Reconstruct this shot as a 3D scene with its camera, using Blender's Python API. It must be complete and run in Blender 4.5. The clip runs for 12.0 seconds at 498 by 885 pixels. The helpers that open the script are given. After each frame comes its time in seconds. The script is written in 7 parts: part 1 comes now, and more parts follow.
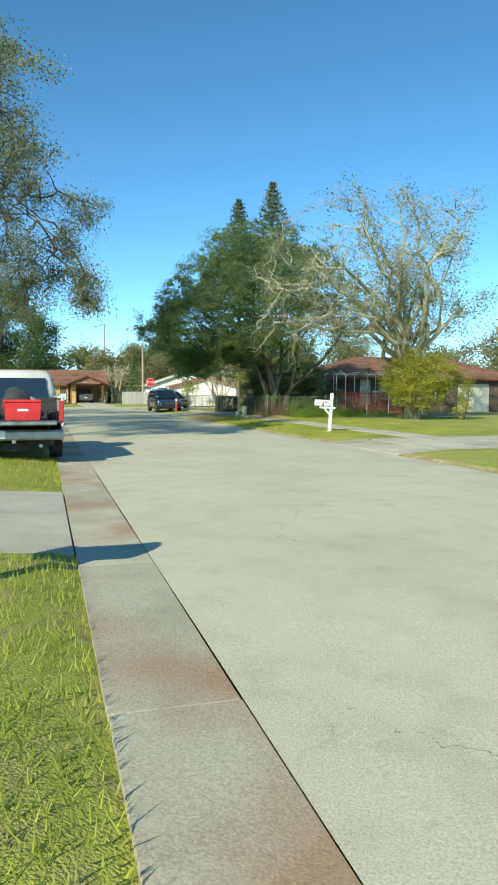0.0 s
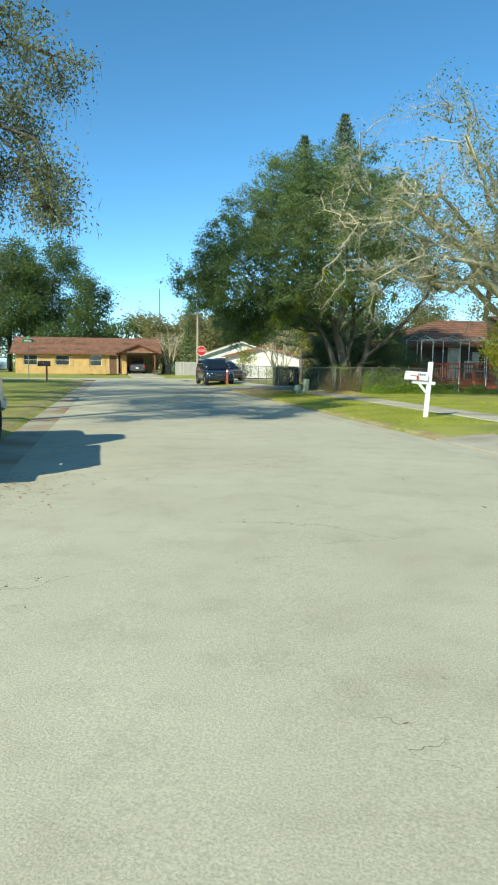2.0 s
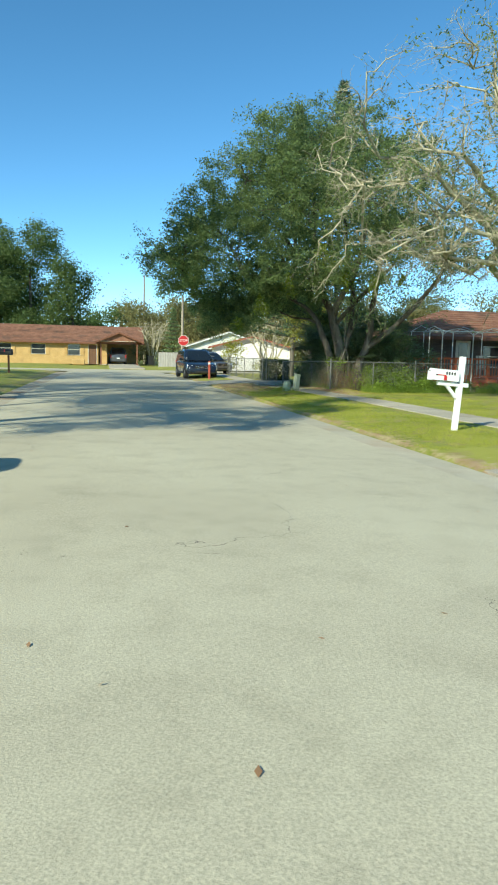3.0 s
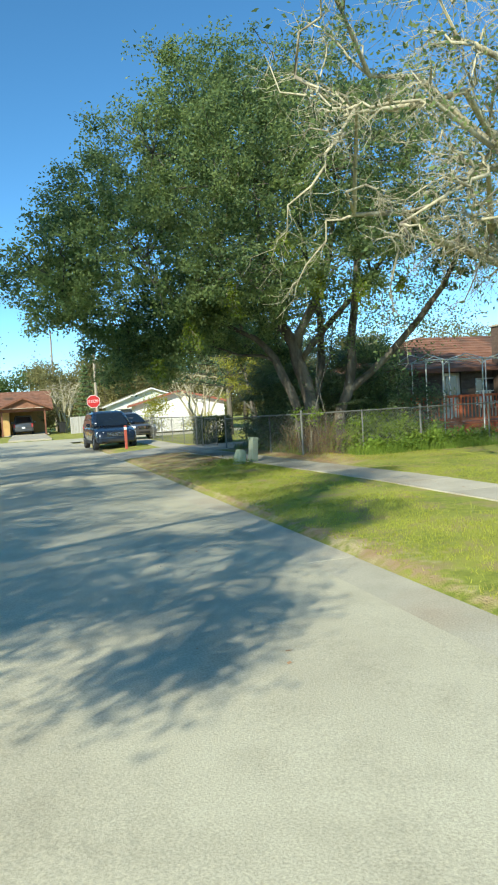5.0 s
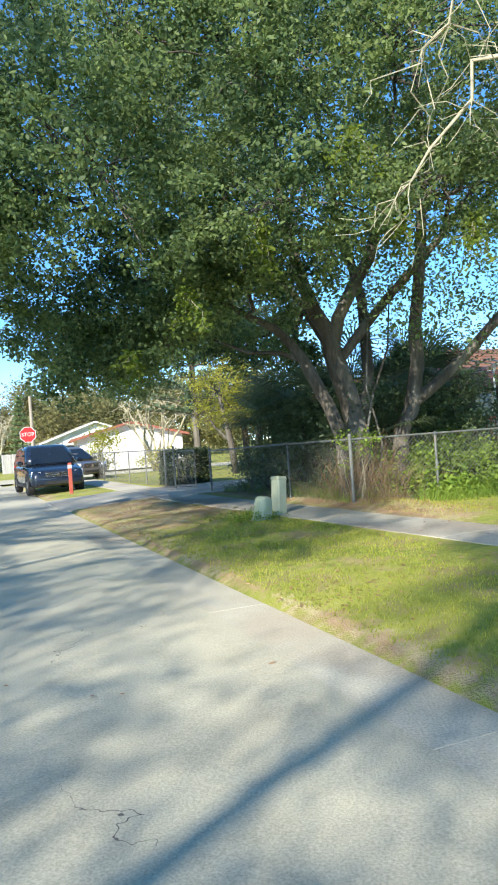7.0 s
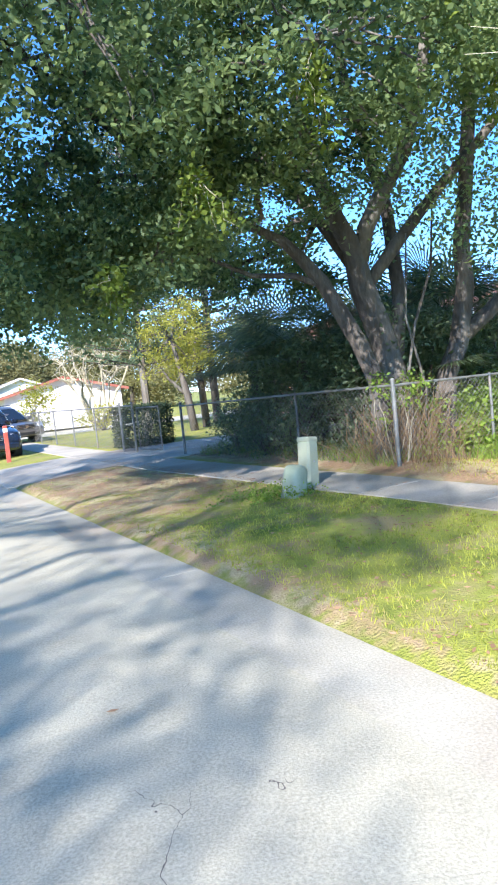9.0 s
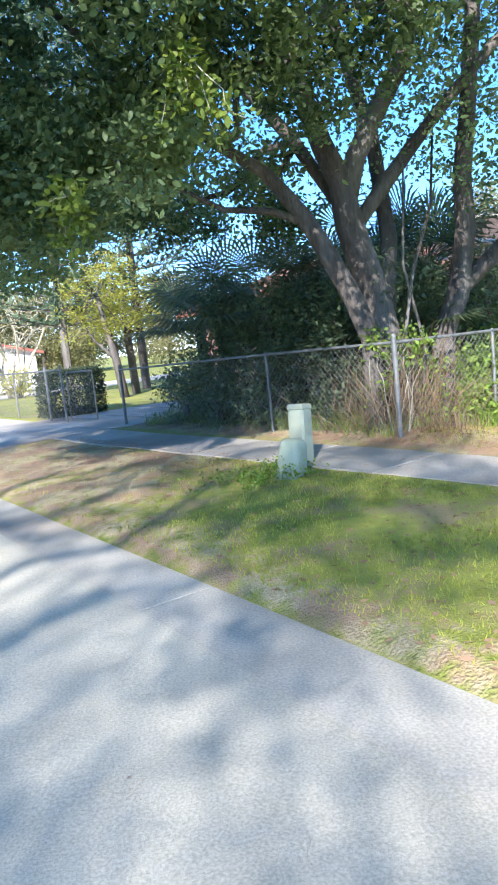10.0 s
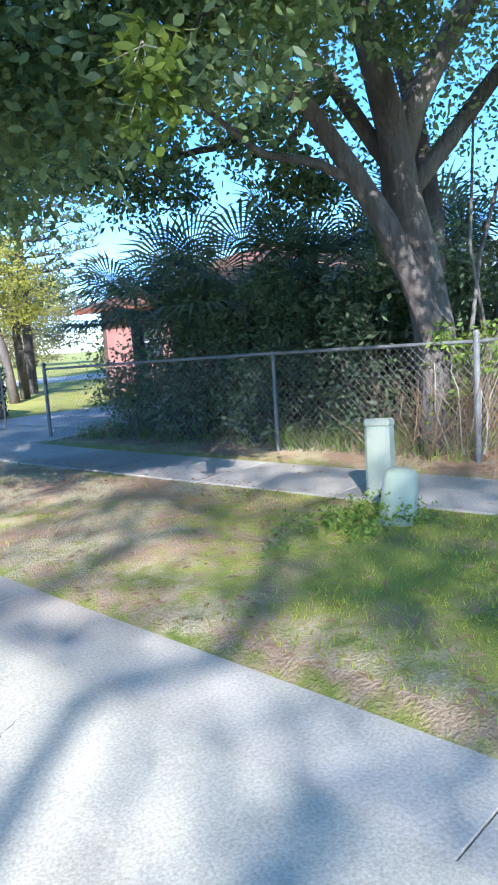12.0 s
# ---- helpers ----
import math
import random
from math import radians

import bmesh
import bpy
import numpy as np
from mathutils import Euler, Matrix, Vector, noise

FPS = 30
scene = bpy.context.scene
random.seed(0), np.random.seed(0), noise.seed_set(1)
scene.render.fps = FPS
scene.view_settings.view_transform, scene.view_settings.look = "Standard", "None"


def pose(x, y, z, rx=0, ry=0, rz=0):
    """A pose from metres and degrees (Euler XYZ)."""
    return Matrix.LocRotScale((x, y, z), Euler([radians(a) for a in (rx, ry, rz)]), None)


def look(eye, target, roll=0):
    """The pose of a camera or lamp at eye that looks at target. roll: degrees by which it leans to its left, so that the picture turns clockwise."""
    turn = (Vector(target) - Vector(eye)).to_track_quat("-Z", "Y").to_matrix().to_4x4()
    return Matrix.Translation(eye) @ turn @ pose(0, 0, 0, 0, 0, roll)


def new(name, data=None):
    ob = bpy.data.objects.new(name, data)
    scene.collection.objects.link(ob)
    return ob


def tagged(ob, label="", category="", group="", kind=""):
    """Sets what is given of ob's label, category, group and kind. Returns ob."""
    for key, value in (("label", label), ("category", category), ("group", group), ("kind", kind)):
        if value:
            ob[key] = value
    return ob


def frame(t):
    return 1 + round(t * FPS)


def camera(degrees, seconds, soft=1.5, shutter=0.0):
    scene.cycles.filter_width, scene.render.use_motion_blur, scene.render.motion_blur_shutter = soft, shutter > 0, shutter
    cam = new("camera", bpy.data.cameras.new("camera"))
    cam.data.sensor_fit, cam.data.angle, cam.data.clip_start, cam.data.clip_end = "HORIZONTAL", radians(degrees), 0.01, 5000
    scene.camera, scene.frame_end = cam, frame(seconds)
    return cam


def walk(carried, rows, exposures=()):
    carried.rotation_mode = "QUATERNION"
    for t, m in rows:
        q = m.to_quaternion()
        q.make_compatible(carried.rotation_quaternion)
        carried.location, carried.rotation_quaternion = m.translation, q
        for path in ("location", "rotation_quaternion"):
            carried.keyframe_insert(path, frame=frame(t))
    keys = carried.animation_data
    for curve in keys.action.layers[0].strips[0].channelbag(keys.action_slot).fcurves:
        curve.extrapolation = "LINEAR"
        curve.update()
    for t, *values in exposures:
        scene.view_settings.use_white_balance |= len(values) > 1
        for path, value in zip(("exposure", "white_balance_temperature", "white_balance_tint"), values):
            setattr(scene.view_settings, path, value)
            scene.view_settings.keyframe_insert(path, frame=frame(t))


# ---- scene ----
cam = camera(38.7, 12.0, 2.0)
PATH = [
    (0, (2.645, -2.317, 1.546), (2.466, -0.33, 1.405), 0.2),
    (0.5, (2.36, -0.209, 1.51), (2.086, 1.761, 1.305), 0.2),
    (1, (2.309, 1.611, 1.466), (1.963, 3.565, 1.222), -2.6),
    (1.5, (2.224, 3.33, 1.458), (1.852, 5.281, 1.219), -1.7),
    (2, (2.087, 5.421, 1.439), (1.728, 7.376, 1.218), 0.5),
    (2.5, (1.913, 7.682, 1.438), (1.57, 9.638, 1.197), 1.2),
    (2.7, (1.807, 8.616, 1.438), (1.47, 10.572, 1.191), 1.5),
    (4.3, (0.708, 16.179, 1.621), (0.459, 18.156, 1.45), -1.8),
    (4.5, (0.482, 17.121, 1.607), (0.263, 19.103, 1.453), -1.9),
    (5, (-0.084, 19.451, 1.565), (-0.222, 21.444, 1.465), -3.3),
    (5.5, (-0.708, 21.674, 1.504), (-0.771, 23.672, 1.442), -4.2),
    (6, (-1.231, 23.548, 1.482), (-1.249, 25.548, 1.444), -4.4),
    (6.5, (-1.635, 25.095, 1.435), (-1.623, 27.095, 1.421), -4.5),
    (6.7, (-1.762, 25.567, 1.406), (-1.742, 27.567, 1.399), -4.2),
    (8.3, (-2.618, 28.084, 1.512), (-2.477, 30.077, 1.436), -5.7),
    (8.5, (-2.764, 28.391, 1.508), (-2.598, 30.382, 1.408), -5.6),
    (9, (-3.04, 29.222, 1.486), (-2.813, 31.203, 1.327), -5.9),
    (9.5, (-3.316, 30.06, 1.447), (-3.025, 32.026, 1.223), -6.4),
    (10, (-3.559, 30.928, 1.466), (-3.106, 32.856, 1.187), -6.0),
    (10.5, (-3.942, 31.687, 1.473), (-3.343, 33.572, 1.179), -4.9),
    (11, (-4.25, 32.449, 1.485), (-3.564, 34.305, 1.196), -4.2),
    (11.5, (-4.442, 33.062, 1.464), (-3.678, 34.888, 1.18), -3.7),
    (12, (-4.552, 33.586, 1.427), (-3.716, 35.38, 1.143), -3.7),
]
walk(cam, [(t, look(eye, target, roll)) for t, eye, target, roll in PATH], [(0, 0.4, 6500, -4), (2.7, 0.4, 6500, -4), (4.5, 0.52, 6450, -2), (6.5, 0.9, 6300, 7), (8.5, 1.3, 5700, 18), (10, 1.45, 5500, 21), (12, 1.55, 5300, 22)])

# ---- sun, sky ----
SUN_AZ = Vector((-0.42, -0.907, 0.0)).normalized()
SUN_EL = 31.0
sky_world = bpy.data.worlds.new("sky")
scene.world = sky_world
sky_world.use_nodes = True
_nt = sky_world.node_tree
_sky = _nt.nodes.new("ShaderNodeTexSky")
_sky.sky_type = "NISHITA"
_sky.sun_disc = False
_sky.sun_elevation = radians(SUN_EL)
_sky.sun_rotation = math.atan2(SUN_AZ.x, SUN_AZ.y)
_sky.air_density, _sky.dust_density, _sky.ozone_density = 0.55, 0.0, 2.2
_hs = _nt.nodes.new("ShaderNodeHueSaturation")
_hs.inputs["Saturation"].default_value, _hs.inputs["Hue"].default_value = 1.17, 0.492
_nt.links.new(_sky.outputs["Color"], _hs.inputs["Color"])
_nt.links.new(_hs.outputs["Color"], _nt.nodes["Background"].inputs["Color"])
_nt.nodes["Background"].inputs["Strength"].default_value = 0.18
_sl = bpy.data.lights.new("sun", "SUN")
_sl.energy, _sl.angle, _sl.color = 4.8, radians(0.55), (1.0, 0.92, 0.77)
sun = new("sun", _sl)
_sd = Vector((SUN_AZ.x * math.cos(radians(SUN_EL)), SUN_AZ.y * math.cos(radians(SUN_EL)), math.sin(radians(SUN_EL))))
sun.matrix_world = look(_sd * 80, (0, 0, 0))

# ---- plan: s runs along the street, n to its right ----
U = Vector((-0.3633, 0.9317, 0.0))
N = Vector((0.9317, 0.3633, 0.0))
ROAD_L, ROAD_R = 2.57, 9.55
WALK_W = 1.08
CROSS_A, CROSS_B = 63.0, 71.0
YAW = math.degrees(math.atan2(-U.x, U.y))


def P(s, n, z=0.0):
    v = U * s + N * n
    return Vector((v.x, v.y, z))


def at_sn(s, n, z=0.0, turn=0.0):
    """Pose whose y runs along the street and x to its right."""
    v = P(s, n, z)
    return pose(v.x, v.y, v.z, 0, 0, YAW + turn)


def walk_mid(s):
    """Where the public walk's middle runs: it closes on the street towards the big tree."""
    return 13.45 - 0.06 * min(max(s - 29.5, 0.0), 11.5)


def sn_of(x, y):
    return x * U.x + y * U.y, x * N.x + y * N.y


def nz(x, y, k, seed=0.0):
    return noise.noise(Vector((x * k + seed, y * k - seed, seed * 0.37)))


def ground_z(s, n):
    """Height of the soil: verges stand a little over the street."""
    base = 0.0
    d = max(ROAD_L - 0.66 - n, n - ROAD_R - 0.5)
    if CROSS_A < s < CROSS_B or (d < 0 and s < CROSS_B):
        return -0.08
    if n < ROAD_L and 3.9 < s < 7.9:
        return -0.05
    if ROAD_R < n < 31 and 13.1 < s < 17.1 or ROAD_R < n < 24 and 42.75 < s < 46.75:
        return -0.05
    k = min(max(d, 0.0) / 1.6, 1.0)
    base = 0.025 + 0.09 * k
    e = min(abs(s - CROSS_A), abs(s - CROSS_B))
    base *= min(1.0, 0.35 + e / 2.0)
    bank = 0.13 * math.exp(-((n - 14.35) / 0.5) ** 2) * math.exp(-((s - 36.0) / 3.2) ** 4)
    return base + bank + 0.012 * nz(s, n, 0.9)


# ---- materials ----
def nodes_of(name):
    m = bpy.data.materials.new(name)
    m.use_nodes = True
    nt = m.node_tree
    return m, nt, nt.nodes["Principled BSDF"]


def surf(name, c1, c2, rough=0.7, scale=3.0, fine=40.0, bump=0.25, metal=0.0, c3=None, patch=0.4, coat=0.0, spread=0.0, local=False, stretch=None, dist=0.01, grain=0.45):
    """Two colours by coarse noise, a third in patches, fine grain and relief."""
    m, nt, p = nodes_of(name)
    L = nt.links.new
    if local:
        src = nt.nodes.new("ShaderNodeTexCoord").outputs["Object"]
    else:
        src = nt.nodes.new("ShaderNodeNewGeometry").outputs["Position"]
    if stretch:
        mp = nt.nodes.new("ShaderNodeMapping")
        mp.inputs["Scale"].default_value = stretch
        L(src, mp.inputs["Vector"])
        src = mp.outputs["Vector"]
    a = nt.nodes.new("ShaderNodeTexNoise")
    a.inputs["Scale"].default_value, a.inputs["Detail"].default_value, a.inputs["Roughness"].default_value = scale, 6, 0.6
    b = nt.nodes.new("ShaderNodeTexNoise")
    b.inputs["Scale"].default_value, b.inputs["Detail"].default_value = fine, 4
    L(src, a.inputs["Vector"])
    L(src, b.inputs["Vector"])
    ra = nt.nodes.new("ShaderNodeValToRGB")
    ra.color_ramp.elements[0].position, ra.color_ramp.elements[1].position = 0.33, 0.67
    ra.color_ramp.elements[0].color, ra.color_ramp.elements[1].color = (*c1, 1), (*c2, 1)
    L(a.outputs["Fac"], ra.inputs["Fac"])
    col = ra.outputs["Color"]
    if c3:
        c = nt.nodes.new("ShaderNodeTexNoise")
        c.inputs["Scale"].default_value, c.inputs["Detail"].default_value = scale * 0.37, 5
        L(src, c.inputs["Vector"])
        rc = nt.nodes.new("ShaderNodeValToRGB")
        rc.color_ramp.elements[0].position, rc.color_ramp.elements[1].position = 0.62 - patch * 0.3, 0.78 - patch * 0.3
        L(c.outputs["Fac"], rc.inputs["Fac"])
        mx = nt.nodes.new("ShaderNodeMix")
        mx.data_type = "RGBA"
        L(rc.outputs["Color"], mx.inputs["Factor"])
        L(col, mx.inputs["A"])
        mx.inputs["B"].default_value = (*c3, 1)
        col = mx.outputs["Result"]
    g = nt.nodes.new("ShaderNodeMix")
    g.data_type, g.blend_type = "RGBA", "OVERLAY"
    g.inputs["Factor"].default_value = grain
    L(col, g.inputs["A"])
    gr = nt.nodes.new("ShaderNodeValToRGB")
    gr.color_ramp.elements[0].position, gr.color_ramp.elements[1].position = 0.25, 0.75
    gr.color_ramp.elements[0].color, gr.color_ramp.elements[1].color = (0.22, 0.22, 0.22, 1), (0.78, 0.78, 0.78, 1)
    L(b.outputs["Fac"], gr.inputs["Fac"])
    L(gr.outputs["Color"], g.inputs["B"])
    col = g.outputs["Result"]
    if spread:
        oi = nt.nodes.new("ShaderNodeObjectInfo")
        mr = nt.nodes.new("ShaderNodeMapRange")
        mr.inputs["To Min"].default_value, mr.inputs["To Max"].default_value = 1 - spread, 1 + spread
        L(oi.outputs["Random"], mr.inputs["Value"])
        hs = nt.nodes.new("ShaderNodeHueSaturation")
        L(mr.outputs["Result"], hs.inputs["Value"])
        L(col, hs.inputs["Color"])
        col = hs.outputs["Color"]
    L(col, p.inputs["Base Color"])
    rr = nt.nodes.new("ShaderNodeMapRange")
    rr.inputs["To Min"].default_value, rr.inputs["To Max"].default_value = max(rough - 0.12, 0.03), min(rough + 0.12, 1.0)
    L(a.outputs["Fac"], rr.inputs["Value"])
    L(rr.outputs["Result"], p.inputs["Roughness"])
    p.inputs["Metallic"].default_value = metal
    p.inputs["Coat Weight"].default_value = coat
    if bump:
        ad = nt.nodes.new("ShaderNodeMath")
        ad.operation = "ADD"
        L(a.outputs["Fac"], ad.inputs[0])
        L(b.outputs["Fac"], ad.inputs[1])
        bp = nt.nodes.new("ShaderNodeBump")
        bp.inputs["Strength"].default_value, bp.inputs["Distance"].default_value = bump, dist
        L(ad.outputs["Value"], bp.inputs["Height"])
        L(bp.outputs["Normal"], p.inputs["Normal"])
    return m


def leaf_mat(name, dark, light, trans=0.35, rough=0.5, dry=None):
    """Leaves: colour drifts from leaf to leaf and from bough to bough, light comes through."""
    m, nt, p = nodes_of(name)
    L = nt.links.new
    geo = nt.nodes.new("ShaderNodeNewGeometry")
    no = nt.nodes.new("ShaderNodeTexNoise")
    no.inputs["Scale"].default_value, no.inputs["Detail"].default_value = 0.55, 3
    L(geo.outputs["Position"], no.inputs["Vector"])
    ad = nt.nodes.new("ShaderNodeMath")
    ad.operation = "MULTIPLY_ADD"
    ad.inputs[1].default_value = 0.55
    L(geo.outputs["Random Per Island"], ad.inputs[0])
    sb = nt.nodes.new("ShaderNodeMapRange")
    sb.inputs["From Min"].default_value, sb.inputs["From Max"].default_value = 0.3, 0.7
    sb.inputs["To Max"].default_value = 0.5
    L(no.outputs["Fac"], sb.inputs["Value"])
    L(sb.outputs["Result"], ad.inputs[2])
    rp = nt.nodes.new("ShaderNodeValToRGB")
    rp.color_ramp.elements[0].color, rp.color_ramp.elements[1].color = (*dark, 1), (*light, 1)
    rp.color_ramp.elements[0].position, rp.color_ramp.elements[1].position = 0.15, 0.85
    if dry:
        e = rp.color_ramp.elements.new(0.95)
        e.color = (*dry, 1)
    L(ad.outputs["Value"], rp.inputs["Fac"])
    L(rp.outputs["Color"], p.inputs["Base Color"])
    p.inputs["Roughness"].default_value = rough + 0.15
    p.inputs["Specular IOR Level"].default_value = 0.3
    tr = nt.nodes.new("ShaderNodeBsdfTranslucent")
    hs = nt.nodes.new("ShaderNodeHueSaturation")
    hs.inputs["Value"].default_value, hs.inputs["Saturation"].default_value, hs.inputs["Hue"].default_value = 1.6, 1.0, 0.487
    L(rp.outputs["Color"], hs.inputs["Color"])
    L(hs.outputs["Color"], tr.inputs["Color"])
    mix = nt.nodes.new("ShaderNodeMixShader")
    mix.inputs["Fac"].default_value = trans
    L(p.outputs["BSDF"], mix.inputs[1])
    L(tr.outputs["BSDF"], mix.inputs[2])
    L(mix.outputs["Shader"], nt.nodes["Material Output"].inputs["Surface"])
    return m


def glass_mat(name, tint, rough=0.05):
    m, nt, p = nodes_of(name)
    p.inputs["Base Color"].default_value = (*tint, 1)
    p.inputs["Roughness"].default_value = rough
    p.inputs["Specular IOR Level"].default_value = 0.7
    p.inputs["Coat Weight"].default_value = 0.6
    p.inputs["Coat Roughness"].default_value = 0.03
    no = nt.nodes.new("ShaderNodeTexNoise")
    no.inputs["Scale"].default_value = 9.0
    mr = nt.nodes.new("ShaderNodeMapRange")
    mr.inputs["To Min"].default_value, mr.inputs["To Max"].default_value = rough, rough + 0.12
    nt.links.new(no.outputs["Fac"], mr.inputs["Value"])
    nt.links.new(mr.outputs["Result"], p.inputs["Roughness"])
    return m


def ground_mat():
    """Lawn: greens and straw in patches, bare orange soil where the mesh's 'bare' value is high."""
    m, nt, p = nodes_of("lawn")
    L = nt.links.new
    pos = nt.nodes.new("ShaderNodeNewGeometry").outputs["Position"]

    def tex(scale, detail, lo, hi):
        t = nt.nodes.new("ShaderNodeTexNoise")
        t.inputs["Scale"].default_value, t.inputs["Detail"].default_value = scale, detail
        L(pos, t.inputs["Vector"])
        r = nt.nodes.new("ShaderNodeMapRange")
        r.inputs["From Min"].default_value, r.inputs["From Max"].default_value = lo, hi
        L(t.outputs["Fac"], r.inputs["Value"])
        return r.outputs["Result"], t.outputs["Fac"]

    def mixc(f, a, b):
        x = nt.nodes.new("ShaderNodeMix")
        x.data_type = "RGBA"
        L(f, x.inputs["Factor"])
        for k, v in (("A", a), ("B", b)):
            if isinstance(v, tuple):
                x.inputs[k].default_value = (*v, 1)
            else:
                L(v, x.inputs[k])
        return x.outputs["Result"]

    f1, _ = tex(0.7, 5, 0.35, 0.65)
    f2, h2 = tex(9.0, 5, 0.3, 0.7)
    f3, h3 = tex(60.0, 3, 0.3, 0.7)
    f4, _ = tex(2.2, 6, 0.5, 0.68)
    green = mixc(f2, (0.14, 0.18, 0.02), (0.32, 0.355, 0.04))
    green = mixc(f1, green, (0.37, 0.37, 0.058))
    green = mixc(f4, green, (0.34, 0.27, 0.11))
    soil = mixc(f3, (0.27, 0.145, 0.075), (0.46, 0.30, 0.17))
    soil = mixc(f2, soil, (0.40, 0.29, 0.16))
    f5, _ = tex(1.7, 4, 0.46, 0.58)
    soil = mixc(f5, soil, mixc(f3, (0.36, 0.29, 0.13), (0.60, 0.50, 0.28)))
    at = nt.nodes.new("ShaderNodeAttribute")
    at.attribute_name = "bare"
    ad = nt.nodes.new("ShaderNodeMath")
    ad.operation = "MULTIPLY_ADD"
    ad.inputs[1].default_value = 1.0
    L(at.outputs["Fac"], ad.inputs[0])
    sc = nt.nodes.new("ShaderNodeMath")
    sc.operation = "MULTIPLY_ADD"
    sc.inputs[1].default_value, sc.inputs[2].default_value = 0.7, -0.35
    L(f2, sc.inputs[0])
    L(sc.outputs["Value"], ad.inputs[2])
    cl = nt.nodes.new("ShaderNodeMapRange")
    cl.inputs["From Min"].default_value, cl.inputs["From Max"].default_value = 0.25, 0.75
    L(ad.outputs["Value"], cl.inputs["Value"])
    L(mixc(cl.outputs["Result"], green, soil), p.inputs["Base Color"])
    p.inputs["Roughness"].default_value = 0.92
    bp = nt.nodes.new("ShaderNodeBump")
    bp.inputs["Strength"].default_value, bp.inputs["Distance"].default_value = 0.8, 0.03
    L(h3, bp.inputs["Height"])
    L(bp.outputs["Normal"], p.inputs["Normal"])
    return m


def road_mat():
    """Old pale street surface: broad stains, dark oil marks, fine cracks and grit."""
    m, nt, p = nodes_of("street_surface")
    L = nt.links.new
    pos = nt.nodes.new("ShaderNodeNewGeometry").outputs["Position"]

    def noi(scale, detail, rough=0.6):
        t = nt.nodes.new("ShaderNodeTexNoise")
        t.inputs["Scale"].default_value, t.inputs["Detail"].default_value, t.inputs["Roughness"].default_value = scale, detail, rough
        L(pos, t.inputs["Vector"])
        return t

    def ramp(src, stops):
        r = nt.nodes.new("ShaderNodeValToRGB")
        r.color_ramp.elements[0].position, r.color_ramp.elements[0].color = stops[0][0], (*stops[0][1], 1)
        r.color_ramp.elements[1].position, r.color_ramp.elements[1].color = stops[-1][0], (*stops[-1][1], 1)
        for q, c in stops[1:-1]:
            r.color_ramp.elements.new(q).color = (*c, 1)
        L(src, r.inputs["Fac"])
        return r.outputs["Color"]

    big, mid, fine = noi(0.35, 5), noi(2.3, 6), noi(85, 4)
    col = ramp(big.outputs["Fac"], [(0.3, (0.45, 0.41, 0.295)), (0.5, (0.51, 0.47, 0.34)), (0.7, (0.555, 0.515, 0.375))])

    def blend(a, b, mode, fac):
        x = nt.nodes.new("ShaderNodeMix")
        x.data_type, x.blend_type = "RGBA", mode
        x.inputs["Factor"].default_value = fac
        L(a, x.inputs["A"])
        L(b, x.inputs["B"])
        return x.outputs["Result"]

    col = blend(col, ramp(mid.outputs["Fac"], [(0.32, (0.70, 0.69, 0.67)), (0.5, (0.97, 0.97, 0.97)), (0.7, (1, 1, 1))]), "MULTIPLY", 0.4)
    col = blend(col, ramp(fine.outputs["Fac"], [(0.3, (0.30, 0.30, 0.30)), (0.7, (0.72, 0.72, 0.72))]), "OVERLAY", 0.6)
    warp = noi(1.6, 4)
    mx = nt.nodes.new("ShaderNodeMix")
    mx.data_type = "RGBA"
    mx.blend_type = "LINEAR_LIGHT"
    mx.inputs["Factor"].default_value = 0.35
    L(pos, mx.inputs["A"])
    L(warp.outputs["Color"], mx.inputs["B"])
    vo = nt.nodes.new("ShaderNodeTexVoronoi")
    vo.feature = "DISTANCE_TO_EDGE"
    vo.inputs["Scale"].default_value = 0.33
    L(mx.outputs["Result"], vo.inputs["Vector"])
    gate = noi(0.5, 3)
    gm = nt.nodes.new("ShaderNodeMapRange")
    gm.inputs["From Min"].default_value, gm.inputs["From Max"].default_value = 0.5, 0.62
    gm.inputs["To Min"].default_value, gm.inputs["To Max"].default_value = 0.0, 0.001
    L(gate.outputs["Fac"], gm.inputs["Value"])
    lt = nt.nodes.new("ShaderNodeMath")
    lt.operation = "LESS_THAN"
    L(vo.outputs["Distance"], lt.inputs[0])
    L(gm.outputs["Result"], lt.inputs[1])
    crack = nt.nodes.new("ShaderNodeMix")
    crack.data_type = "RGBA"
    L(lt.outputs["Value"], crack.inputs["Factor"])
    L(col, crack.inputs["A"])
    crack.inputs["B"].default_value = (0.14, 0.12, 0.10, 1)
    L(crack.outputs["Result"], p.inputs["Base Color"])
    p.inputs["Roughness"].default_value = 0.9
    sub = nt.nodes.new("ShaderNodeMath")
    sub.operation = "SUBTRACT"
    L(fine.outputs["Fac"], sub.inputs[0])
    L(lt.outputs["Value"], sub.inputs[1])
    bp = nt.nodes.new("ShaderNodeBump")
    bp.inputs["Strength"].default_value, bp.inputs["Distance"].default_value = 0.45, 0.006
    L(sub.outputs["Value"], bp.inputs["Height"])
    L(bp.outputs["Normal"], p.inputs["Normal"])
    return m


